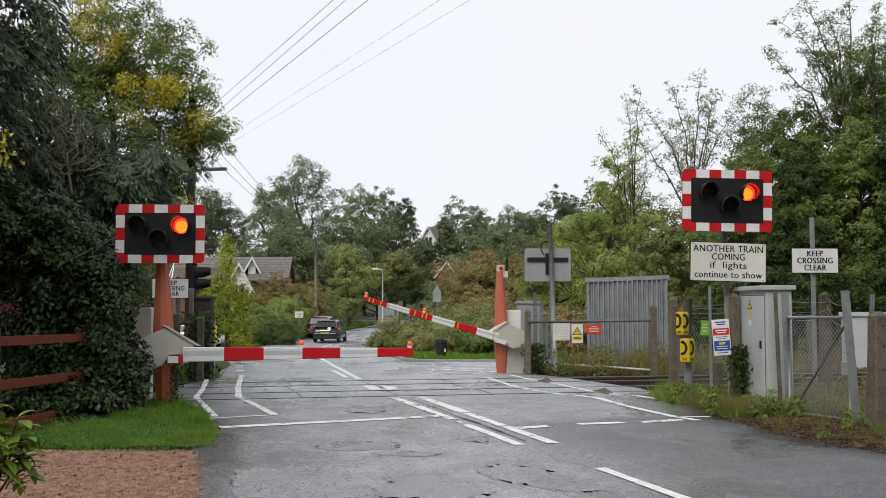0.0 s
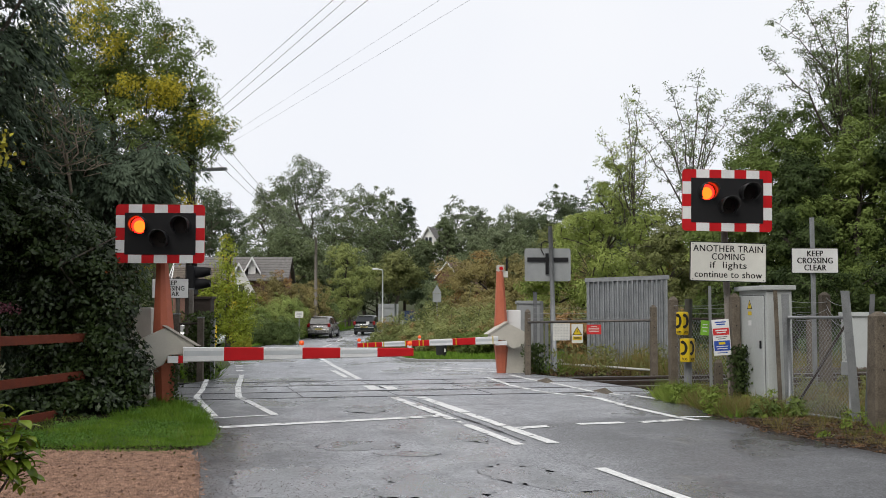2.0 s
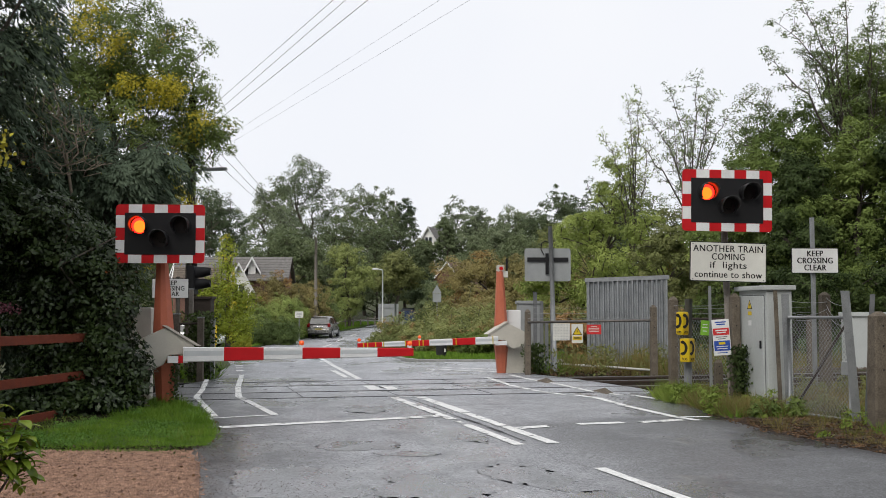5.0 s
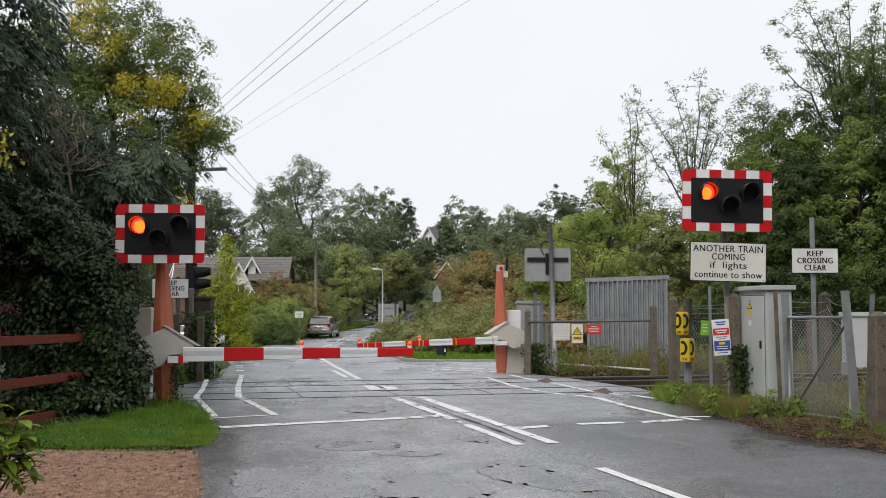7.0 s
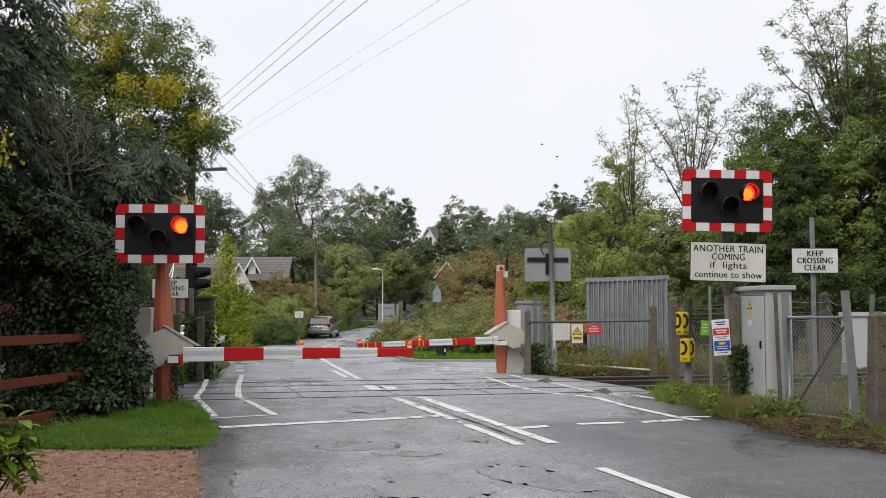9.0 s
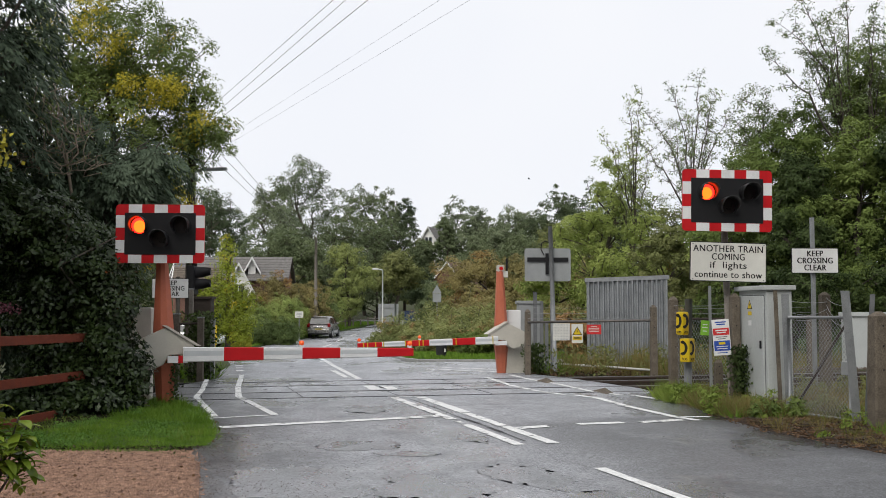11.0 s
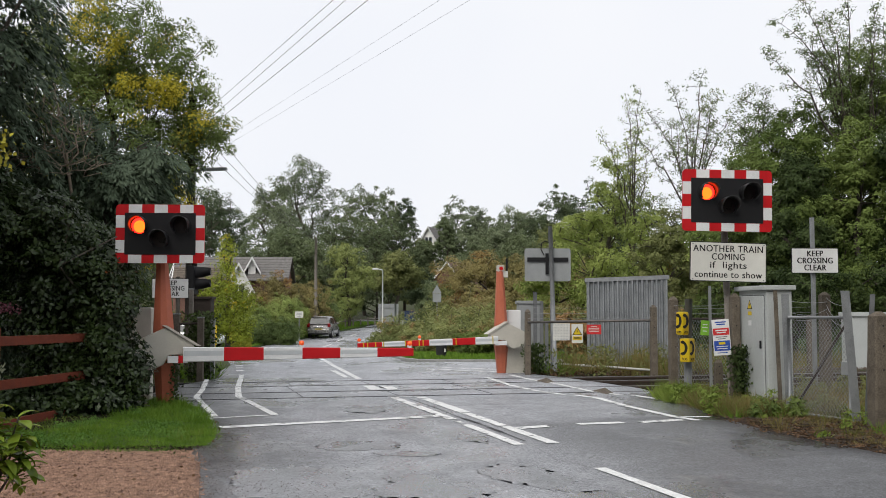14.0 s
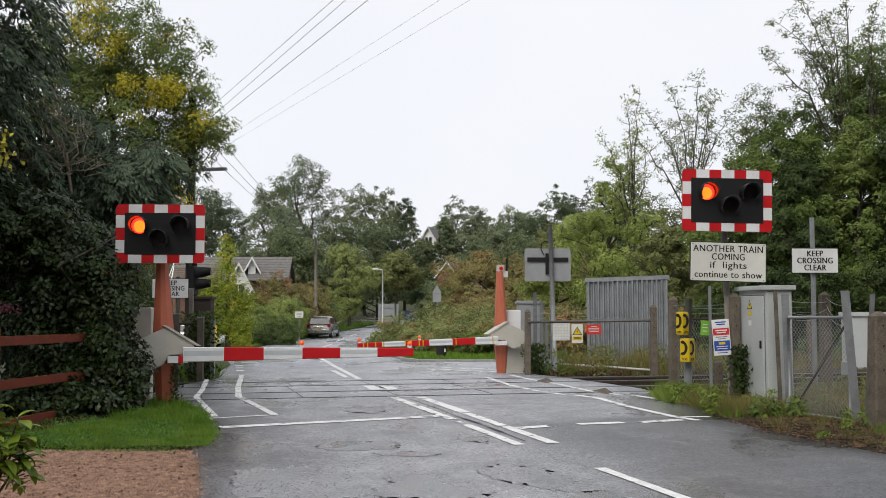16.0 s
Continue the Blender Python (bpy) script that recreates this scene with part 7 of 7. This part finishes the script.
L["gold"] = leaf_mat("golden_autumn_leaves", (0.32, 0.30, 0.035), (0.62, 0.52, 0.05), trans=0.3, patch=1.2)
gold_rng = np.random.default_rng(414)
gold_places, gold_outs = spread(gold_env, 170, gold_rng, 0.2, 0.6)
foliage("golden_leaves", gold_places, gold_outs, 28, 0.17, 0.08, 0.04, L["gold"], swaying[-1], gold_rng, label="clusters of golden autumn leaves")
bush("bush", -9.2, 29, 3.2, 3.0, 0.11, L["dark"], "dark bush behind the railway fence", 405, 200, 55)
bush("bush", -8.6, 24.5, 2.4, 2.6, 0.11, L["dark"], "dark ivy-clad bush beside the railway", 406, 200, 55)
tree("dead_shrub", -6.95, 19.0, 1.9, 6.1, 4.1, 0.05, L["olive"], "bare grey twigs of a dead climbing shrub", 408, 330, 1, 0.1, 0.0, 0.0045, bark="deadtwig", r_tip=0.006, tipshare=1.0, category="shrub", shell=0.1)


# ---- grass, weeds and litter ----
def blades(name, spots, height, width, material, label, seed, lean=0.35, category="grass", droop=0.0):
    rng = np.random.default_rng(seed)
    n = len(spots)
    d = rng.normal(size=(n, 3)) * lean
    d[:, 2] = 1 - droop
    k = rng.uniform(0.5, 1.3, n)
    ob = leaf_mesh(name, np.array(spots), d, height * k, width * k, material, None, rng, fold=0.06, corners=3 if width < 0.025 or height > 0.12 else 4)
    return tagged(ob, label, category, kind="stuff")


def tufts(name, spots, per, height, width, material, label, seed, spread_r=0.06, lean=0.45, category="weeds"):
    """Clumps of blades that fan out from each spot, each clump with a height of its own."""
    rng = np.random.default_rng(seed)
    n = len(spots)
    base = np.repeat(np.array(spots), per, axis=0)
    off = rng.normal(size=(n * per, 3)) * spread_r
    off[:, 2] = 0
    d = off / spread_r * lean + rng.normal(size=(n * per, 3)) * 0.12
    d[:, 2] = 1
    k = np.repeat(rng.uniform(0.35, 1.3, n) ** 1.3, per) * rng.uniform(0.5, 1.1, n * per)
    return tagged(leaf_mesh(name, base + off, d, height * k, width * (0.6 + 0.4 * k), material, None, rng, fold=0.08, corners=3), label, category, kind="stuff")


def scatter(n, seed, x0, x1, y0, y1, keep, level):
    rng = np.random.default_rng(seed)
    out = []
    while len(out) < n:
        x, y = rng.uniform(x0, x1), rng.uniform(y0, y1)
        if keep(x, y):
            out.append((x, y, level(x, y)))
    return out


def left_level(x, y):
    return 0.015 + 0.05 * ease((-3.2 - x) / 1.5) * ease((y - 11.6) / 0.8)


def right_level(x, y):
    return 0.01 + 0.05 * ease((x - 4.3) / 1.2) - 0.33 * ease((x * UX + y * UY - 17.9) / 0.7)


def patchy(x, y, k, t):
    return noise.noise((x * k, y * k, 5.3)) > t


# the dark zone under the shrub, where grass is left out
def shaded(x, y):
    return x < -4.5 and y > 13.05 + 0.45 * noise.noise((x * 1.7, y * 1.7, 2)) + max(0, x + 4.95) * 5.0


M["earthshade"] = mat("dark_earth_and_shade", (0.042, 0.030, 0.020), (0.018, 0.014, 0.010), rough=0.95, scale=4, fine=40, bump=0.8, dist=0.02)
# this litter's dark earth colour also stands in for shade under the shrub
blades("leaf_litter", scatter(13000, 30, -7.0, -3.9, 12.6, 16.6, shaded, left_level), 0.07, 0.05, M["earthshade"], "dark litter with the shrub's shade put into its colour", 30, 2.5, "leaf litter", 0.9)
blades("soil_edge", scatter(900, 43, -7.0, -2.75, 11.62, 11.86, lambda x, y: True, lambda x, y: 0.03), 0.045, 0.035, M["earthshade"], "dark damp soil where the turf meets the gravel", 43, 2.5, "soil", 0.9)
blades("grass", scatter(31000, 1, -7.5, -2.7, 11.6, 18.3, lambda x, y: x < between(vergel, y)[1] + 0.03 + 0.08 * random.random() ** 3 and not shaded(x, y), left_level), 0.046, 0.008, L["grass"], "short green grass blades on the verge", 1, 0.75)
tufts("grass", scatter(620, 41, -6.6, -2.75, 11.62, 17.6, lambda x, y: x < between(vergel, y)[1] + 0.02 and not shaded(x, y), left_level), 16, 0.085, 0.009, L["grass"], "uneven tufts of lush green grass on the verge", 41, 0.05, 0.6, "grass")
tufts("grass", scatter(130, 44, -4.75, -3.2, 14.6, 17.9, lambda x, y: x < between(vergel, y)[1] - 0.05, left_level), 18, 0.17, 0.01, L["grass"], "longer grass round the foot of the barrier post", 44, 0.06, 0.6, "grass")
tufts("grass", scatter(150, 42, -6.6, -2.8, 11.5, 11.85, lambda x, y: True, left_level), 14, 0.06, 0.009, L["grass"], "ragged grass edge beside the gravel", 42, 0.05, 0.8, "grass")
blades("grass", scatter(1600, 2, -6.5, -2.9, 12.3, 18.0, lambda x, y: x < between(vergel, y)[1] - 0.1 and patchy(x, y, 1.1, 0.1), left_level), 0.085, 0.012, L["nettle"], "longer green grass tufts under the shrub", 2, 0.6)
blades("grass", scatter(26000, 3, -5.2, 5.0, 34.7, 60, lambda x, y: x > between(island, y)[0] + 0.02, lambda x, y: lie(y) + 0.06), 0.13, 0.03, L["grass"], "green grass on the island verge", 3)
blades("grass", scatter(16000, 4, -13, -5.5, 62, 106, lambda x, y: x < between(verge_far, y)[1] - 0.05, lambda x, y: lie(y) + 0.07), 0.16, 0.05, L["grass"], "green grass below the roadside hedge", 4)
def leafy_weeds(spots, height, leaf, material, label, seed, per=46):
    """Low leafy plants: each spot carries a short stack of leaf puffs."""
    rng = np.random.default_rng(seed)
    places, outs = [], []
    for x, y, z in spots:
        top = height * rng.uniform(0.35, 1.2)
        for k in range(3):
            places.append((x + rng.normal() * 0.05, y + rng.normal() * 0.05, z + top * (0.25 + 0.33 * k)))
            outs.append((rng.normal() * 0.4, rng.normal() * 0.4 - 0.4, 1.0))
    return tagged(foliage("weeds", np.array(places), np.array(outs), per, 0.055, leaf, leaf * 0.55, material, None, rng, 0.25), label, "weeds", kind="stuff")


near_right = lambda x, y: x > between(verger, y)[0] + 0.0 + 0.1 * noise.noise((x * 3, y * 3, 0))
tufts("weeds", scatter(360, 5, 3.9, 5.1, 15.3, 19.6, lambda x, y: near_right(x, y) and x < 5.0, right_level), 30, 0.27, 0.012, L["drygrass"], "straw and green grass tufts round the cabinet", 5)
tufts("weeds", scatter(34, 25, 4.05, 4.6, 16.8, 19.4, near_right, right_level), 26, 0.34, 0.009, L["drygrass"], "long straw-coloured grass beside the telephones", 25, 0.09)
tufts("weeds", scatter(90, 48, 3.88, 4.6, 17.9, 19.35, lambda x, y: True, lambda x, y: max(-0.06, right_level(x, y))), 34, 0.30, 0.013, L["nettle"], "tall yellow-green grass beside the tracks", 48, 0.07)
leafy_weeds(scatter(150, 53, -6.2, -2.9, 11.7, 15.6, lambda x, y: x < between(vergel, y)[1] - 0.05 and not shaded(x, y) and patchy(x, y, 1.3, 0.0), left_level), 0.045, 0.026, L["clover"], "low clover and broad-leaved weeds in the verge grass", 53, 24)
leafy_weeds(scatter(16, 49, 3.95, 4.5, 17.8, 19.2, lambda x, y: True, lambda x, y: max(-0.06, right_level(x, y))), 0.22, 0.05, L["nettle"], "green weeds beside the tracks", 49)
tufts("weeds", scatter(90, 26, 3.95, 5.0, 15.1, 19.4, near_right, right_level), 30, 0.18, 0.014, L["grass"], "green grass tufts along the road edge", 26)
leafy_weeds(scatter(46, 6, 4.05, 5.05, 15.2, 18.8, lambda x, y: near_right(x, y) and patchy(x, y, 1.9, -0.05), right_level), 0.26, 0.055, L["nettle"], "bright green nettles and weeds round the cabinet", 6)
leafy_weeds(scatter(26, 46, 4.5, 5.1, 14.9, 17.4, near_right, right_level), 0.2, 0.06, L["mid"], "darker green weeds at the foot of the cabinet", 46)
leafy_weeds(scatter(22, 47, 5.2, 6.3, 11.8, 14.6, near_right, right_level), 0.10, 0.045, L["nettle"], "low green weeds on the soil verge", 47)
tufts("weeds", scatter(70, 7, 4.3, 6.3, 12.4, 16.0, lambda x, y: near_right(x, y) and patchy(x, y, 1.6, 0.0), right_level), 26, 0.15, 0.009, L["drygrass"], "thin dry grass at the foot of the gate", 7)
tufts("weeds", scatter(40, 27, 5.3, 6.6, 11.5, 14.6, near_right, right_level), 26, 0.2, 0.009, L["grass"], "green grass at the foot of the concrete post", 27)
blades("weeds", scatter(1500, 17, 4.5, 6.3, 12.0, 16.0, lambda x, y: near_right(x, y) and patchy(x, y, 1.3, 0.12), right_level), 0.10, 0.045, L["nettle"], "low green weeds under the gate", 17, 0.9, "weeds")
behind_gate = lambda x, y: x > 5.25 + (15.4 - y) * 0.36 and x * UX + y * UY < 17.9
tufts("weeds", scatter(150, 50, 5.2, 8.5, 13.6, 19.0, behind_gate, right_level), 30, 0.42, 0.012, L["drygrass"], "dry grass behind the mesh gate", 50, 0.08)
leafy_weeds(scatter(46, 51, 5.2, 8.5, 13.8, 19.0, behind_gate, right_level), 0.34, 0.06, L["olive"], "olive weeds behind the mesh gate", 51)
tufts("weeds", scatter(110, 52, 4.7, 6.6, 11.3, 15.2, near_right, right_level), 18, 0.11, 0.008, L["drygrass"], "short yellowed grass among the fallen leaves", 52, 0.05, 0.7)
far_bank = lambda x, y: land(x, y) + 0.02
tufts("weeds", scatter(150, 8, 2.3, 9.5, 26.7, 30.6, lambda x, y: patchy(x, y, 0.7, -0.05) and not (1.8 < x < 2.7 and y > 28.9), far_bank), 34, 0.66, 0.02, L["drygrass"], "tall dry grass between the fence and the metal hut", 8, 0.12, 0.3)
tufts("weeds", scatter(45, 28, 2.3, 8.0, 26.4, 29.0, lambda x, y: True, far_bank), 30, 0.4, 0.022, L["grass"], "green grass tufts behind the rail fence", 28, 0.1)
blades("weeds", scatter(3000, 9, 2.3, 9.5, 26.9, 30.8, lambda x, y: patchy(x, y, 1.1, 0.12), lambda x, y: land(x, y) + random.random() ** 1.8 * 0.7), 0.10, 0.05, L["olive"], "green and brown weeds between the fence and the metal hut", 9, 1.2, "weeds")
blades("leaf_litter", scatter(5000, 29, 2.2, 9.0, 25.9, 29.0, lambda x, y: x * UX + y * UY > 24.9, lambda x, y: land(x, y) + 0.05), 0.10, 0.07, L["fallen"], "brown dead leaves and stalks on the bank", 29, 2.0, "leaf litter", 0.7)
tufts("weeds", scatter(90, 10, 5.4, 14.0, 26.2, 33.0, lambda x, y: 26.6 < x * UX + y * UY < 31, far_bank), 34, 0.6, 0.03, L["drygrass"], "dry grass along the far side of the track", 10, 0.12)
tufts("weeds", scatter(45, 11, -7.2, -5.3, 24.4, 30.0, lambda x, y: x < between(ROAD, y)[0] - 0.1, far_bank), 40, 0.32, 0.022, L["grass"], "grass at the railway fence corner", 11, 0.12)
blades("leaf_litter", scatter(6500, 12, 3.5, 6.4, 10.8, 16.0, lambda x, y: x > between(verger, y)[0] - 0.3 * random.random() ** 2.5 and y < 15.6, lambda x, y: right_level(x, y) + 0.012), 0.045, 0.026, L["fallen"], "brown fallen leaves along the road edge", 12, 2.0, "leaf litter", 0.9)
blades("twig_litter", scatter(420, 33, 3.7, 6.2, 11.2, 15.8, lambda x, y: x > between(verger, y)[0] - 0.12 * random.random() and y < 15.4, lambda x, y: right_level(x, y) + 0.025), 0.28, 0.009, M["bark"], "dead brown twigs on the soil verge", 33, 1.6, "twigs", 0.95)
blades("leaf_litter", scatter(130, 13, -4.6, -2.2, 8.6, 17.5, lambda x, y: x < between(ROAD, y)[0] + 0.35, lambda x, y: 0.045), 0.04, 0.03, L["fallen"], "scattered fallen leaves on the gravel and grass", 13, 2.5, "leaf litter", 0.95)


def pebbles(name, spots, size, material, label, seed):
    """Loose stones as one mesh of small uneven wedges."""
    rng = np.random.default_rng(seed)
    n = len(spots)
    c = np.array(spots)
    corner = np.array([(1, 0, -0.3), (-0.5, 0.87, -0.3), (-0.5, -0.87, -0.3), (0, 0, 0.75)])
    co = c[:, None, :] + corner[None] * (size * rng.uniform(0.4, 1.3, (n, 1, 1))) * rng.uniform(0.6, 1.3, (n, 4, 3))
    ids = (np.arange(n)[:, None, None] * 4 + np.array([(0, 1, 3), (1, 2, 3), (2, 0, 3)])[None]).reshape(-1)
    me = bpy.data.meshes.new(name)
    me.vertices.add(4 * n)
    me.vertices.foreach_set("co", co.astype(np.float32).ravel())
    me.loops.add(9 * n)
    me.loops.foreach_set("vertex_index", ids.astype(np.int32))
    me.polygons.add(3 * n)
    me.polygons.foreach_set("loop_start", np.arange(0, 9 * n, 3, dtype=np.int32))
    me.update()
    me.materials.append(material)
    return tagged(new(name, me), label, "gravel", kind="stuff")


L["pebble"] = leaf_mat("mixed_brown_pebbles", (0.060, 0.032, 0.022), (0.47, 0.292, 0.206), gloss=0.7, trans=0.0, patch=14.0)
L["stone"] = leaf_mat("ballast_stones", (0.050, 0.038, 0.030), (0.170, 0.130, 0.100), gloss=0.8, trans=0.0, patch=1.0)
pebbles("loose_gravel", scatter(26000, 14, -5.6, -1.9, 8.2, 11.78, lambda x, y: x < between(drive, y)[1] - 0.06 + 0.14 * random.random() ** 4, lambda x, y: 0.019 + 0.006 * noise.noise((x * 2, y * 2, 0))), 0.0125, L["pebble"], "loose brown gravel on the drive", 14)
pebbles("loose_grit", scatter(2600, 16, -2.9, -0.4, 8.6, 14.2, lambda x, y: between(drive, min(y, 11.8))[1] - 0.3 < x < between(drive, min(y, 11.7))[1] + 0.15 + 1.7 * random.random() ** 2.6, lambda x, y: 0.006), 0.006, L["stone"], "dark loose grit washed onto the road edge", 16)
pebbles("ballast_stones", scatter(16000, 15, 3.5, 15.0, 18.5, 30.0, lambda x, y: 17.9 < x * UX + y * UY < 26.6 and x * UY - y * UX > 8.2, lambda x, y: land(x, y) + 0.05), 0.04, L["stone"], "loose ballast stones between the rails", 15)


# climbing ivy and edge shrubs
def ivy(name, x, y, w, d, h, leaf, material, label, seed, n=1500, z0=0.0, category="ivy"):
    rng = np.random.default_rng(seed)
    spots = np.column_stack([x + rng.normal(size=n) * w / 2.4, y + rng.normal(size=n) * d / 2.4, z0 + h * rng.random(n) ** 0.9])
    out = rng.normal(size=(n, 3))
    out[:, 1] -= 0.8
    return tagged(leaf_mesh(name, spots, out, leaf * rng.uniform(0.6, 1.2, n), leaf * 0.8, material, None, rng), label, category, kind="stuff")


ivy("ivy", 4.70, 16.72, 0.18, 0.3, 1.0, 0.06, L["dark"], "green ivy climbing beside the cabinet", 501, 1300)
ivy("ivy", -5.75, 25.0, 0.42, 0.4, 1.55, 0.09, L["dark"], "dark ivy over the old railway fence", 502, 1400)
ivy("ivy", -4.35, 17.15, 0.12, 0.15, 0.9, 0.06, L["dark"], "ivy at the foot of the orange post", 503, 300)
ivy("weeds", 2.35, 26.9, 0.35, 0.3, 0.75, 0.08, L["dark"], "dark green weeds at the concrete post", 504, 700, category="weeds")
ivy("shrub", -4.42, 10.4, 0.15, 0.3, 0.36, 0.06, L["variegated"], "yellow variegated shrub at the edge of the garden", 505, 90, 2.95, "shrub")
M["pinkflower"] = leaf_mat("dull_pink_flowers", (0.07, 0.02, 0.03), (0.15, 0.055, 0.075), patch=3)
ivy("flowering_shrub", -5.62, 13.5, 0.2, 0.2, 0.12, 0.04, M["pinkflower"], "drooping dull pink flower heads in the shrub", 506, 120, 1.52, "flowers")

# broad-leaved evergreen in the near corner: each leaf is a part
ob = thing("evergreen_shrub", pose(-2.53, 6.2, 0), "broad glossy green leaves of an evergreen shrub beside the drive", "shrub")
rng = np.random.default_rng(77)
proto = None
stems = [((-0.35, 0.1, 0), (-0.08, 0, 0.97)), ((-0.3, 0.1, 0), (0.04, 0.02, 0.90)), ((-0.4, 0, 0), (-0.05, -0.1, 0.82)), ((-0.4, 0, 0), (-0.3, 0.1, 1.05)), ((-0.35, 0, 0), (0.07, 0.0, 0.80)), ((-0.4, 0, 0), (-0.14, -0.1, 0.66)), ((-0.35, 0, 0), (0.0, -0.05, 0.73)), ((-0.4, 0, 0), (-0.12, -0.05, 0.88)), ((-0.35, 0, 0), (0.05, 0.1, 0.68)), ((-0.4, 0, 0), (-0.1, 0.1, 0.76))]
for a, b in stems:
    a, b = Vector(a), Vector(b)
    part("stem", tube([a, a.lerp(b, 0.6) + Vector((0.03, 0, 0.05)), b], [0.012, 0.009, 0.005], 6), M["bark"], ob)
    for k in range(15):
        ang = k * 2.4 + rng.random()
        tip = b + Vector((0, 0, -0.014 * k))
        m = Matrix.Translation(tip) @ Matrix.Rotation(ang, 4, "Z") @ Matrix.Rotation(radians(rng.uniform(-25, 45)), 4, "Y") @ Matrix.Scale(rng.uniform(0.75, 1.2), 4)
        if proto is None:
            bm = bmesh.new()
            rows = []
            for i in range(6):
                f = i / 5
                w = 0.031 * math.sin(math.pi * (0.08 + 0.9 * f)) ** 0.8
                z = 0.02 * math.sin(f * 2.2) - 0.03 * f * f
                rows.append([bm.verts.new((0.125 * f, s * w, z + abs(s) * 0.006)) for s in (-1, 0, 1)])
            for p, q in zip(rows, rows[1:]):
                for i in range(2):
                    bm.faces.new((p[i], q[i], q[i + 1], p[i + 1]))
            proto = part("leaf", bm, L["rhodo"], ob, smooth=True)
            proto.matrix_basis = m
        else:
            lf = new("leaf", proto.data)
            lf.parent = ob
            lf.matrix_basis = m


# ---- what moves ----
def motions():
    # far boom coming down
    ys = ((0, 15.7), (0.1, 14.7), (0.2, 13.7), (0.3, 12.5), (0.4, 11.1), (0.5, 10.4), (0.6, 9.2), (0.7, 7.8), (0.8, 6.2), (0.9, 4.9), (1.0, 3.0), (1.1, 1.9), (1.2, 0.9), (1.3, -0.4), (1.4, -1.4), (1.5, -1.65), (16, -1.65))
    walk(far_boom, [(t, pose(0, -0.24, 0.86, 0, a, 0)) for t, a in ys])
    # wig-wag lamps: the added shutters drop and rise in turn, instead of switching the lamps
    for pair in (left_shutters, right_shutters):
        for k, (sh, x, z) in enumerate(pair):
            rows, lit = [(0.0, k == 1)], k == 1
            t = 0.3033
            while t < 16:
                rows += [(t, lit), (t + 1 / 30, not lit)]
                lit = not lit
                t += 0.37
            rows.append((16.0, lit))
            walk(sh, [(t, pose(x, 0, z - (0.29 if up else 0.0))) for t, up in rows])

    # the black car drives up the lane, waits at the bend and turns off to the left
    way = ((0.0, -7.5, 70.2, -4), (0.5, -7.04, 72.6, -5), (1.0, -6.64, 75.1, -5), (1.5, -6.18, 77.9, -6), (2.0, -5.66, 80.8, -7), (2.5, -5.3, 83.9, -8), (2.8, -5.1, 85.9, -9), (3.2, -4.77, 88.6, -10), (3.6, -4.6, 91.4, -8), (4.2, -3.6, 101.0, -16),
           (5.0, -3.2, 108.3, -14), (6.0, -3.25, 109.2, 10), (6.5, -4.0, 110.2, 50), (6.9, -5.8, 111.2, 72), (7.2, -6.9, 111.6, 66), (7.5, -7.5, 111.9, 45), (7.8, -8.0, 112.2, 20), (8.1, -9.3, 113.0, 40), (8.6, -12.5, 113.0, 75), (10.0, -24.0, 112.0, 88), (12.0, -40.0, 111.5, 90), (16.0, -55.0, 111.0, 90))
    walk(moving_car, [(t, pose(x, y, lie(y) + 0.005, 0, 0, r)) for t, x, y, r in way])

    # two birds cross the sky towards the left
    one = ((0, 62.0, 27.0), (7.0, 20.0, 22.0), (8.7, 11.01, 18.6), (9.0, 9.49, 17.78), (9.2, 8.56, 17.13), (10.2, 9.0, 15.2), (11.3, 6.98, 14.19), (11.5, 5.57, 14.02), (11.8, 3.51, 13.91), (12.0, 2.38, 13.97), (12.5, -0.27, 13.97), (12.8, -1.62, 13.97), (13.4, -4.6, 13.0), (16, -30.0, 8.0))
    two = ((0, 85.0, 24.0), (7.6, 22.0, 18.2), (8.8, 12.51, 16.96), (9.0, 10.94, 16.58), (9.2, 9.37, 16.31), (10.0, 4.0, 14.4), (10.8, -3.0, 12.0), (16, -40.0, 6.0))
    for ob, path in ((bird_one, one), (bird_two, two)):
        walk(ob, [(t, pose(x, 100, z, 0, 8 * math.sin(t * 9), 80)) for t, x, z in path])

    # the trees stir in the wind
    for k, ob in enumerate(swaying):
        for piece in ob.children:
            if piece.name.startswith(("crown", "branchwork")):
                walk(piece, [(i * 0.8, pose(0, 0, 0, 0.22 * math.sin(i * 1.9 + k * 1.3), 0.34 * math.sin(i * 1.45 + k * 2.1) + 0.14 * math.sin(i * 3.1 + k), 0)) for i in range(21)])


motions()
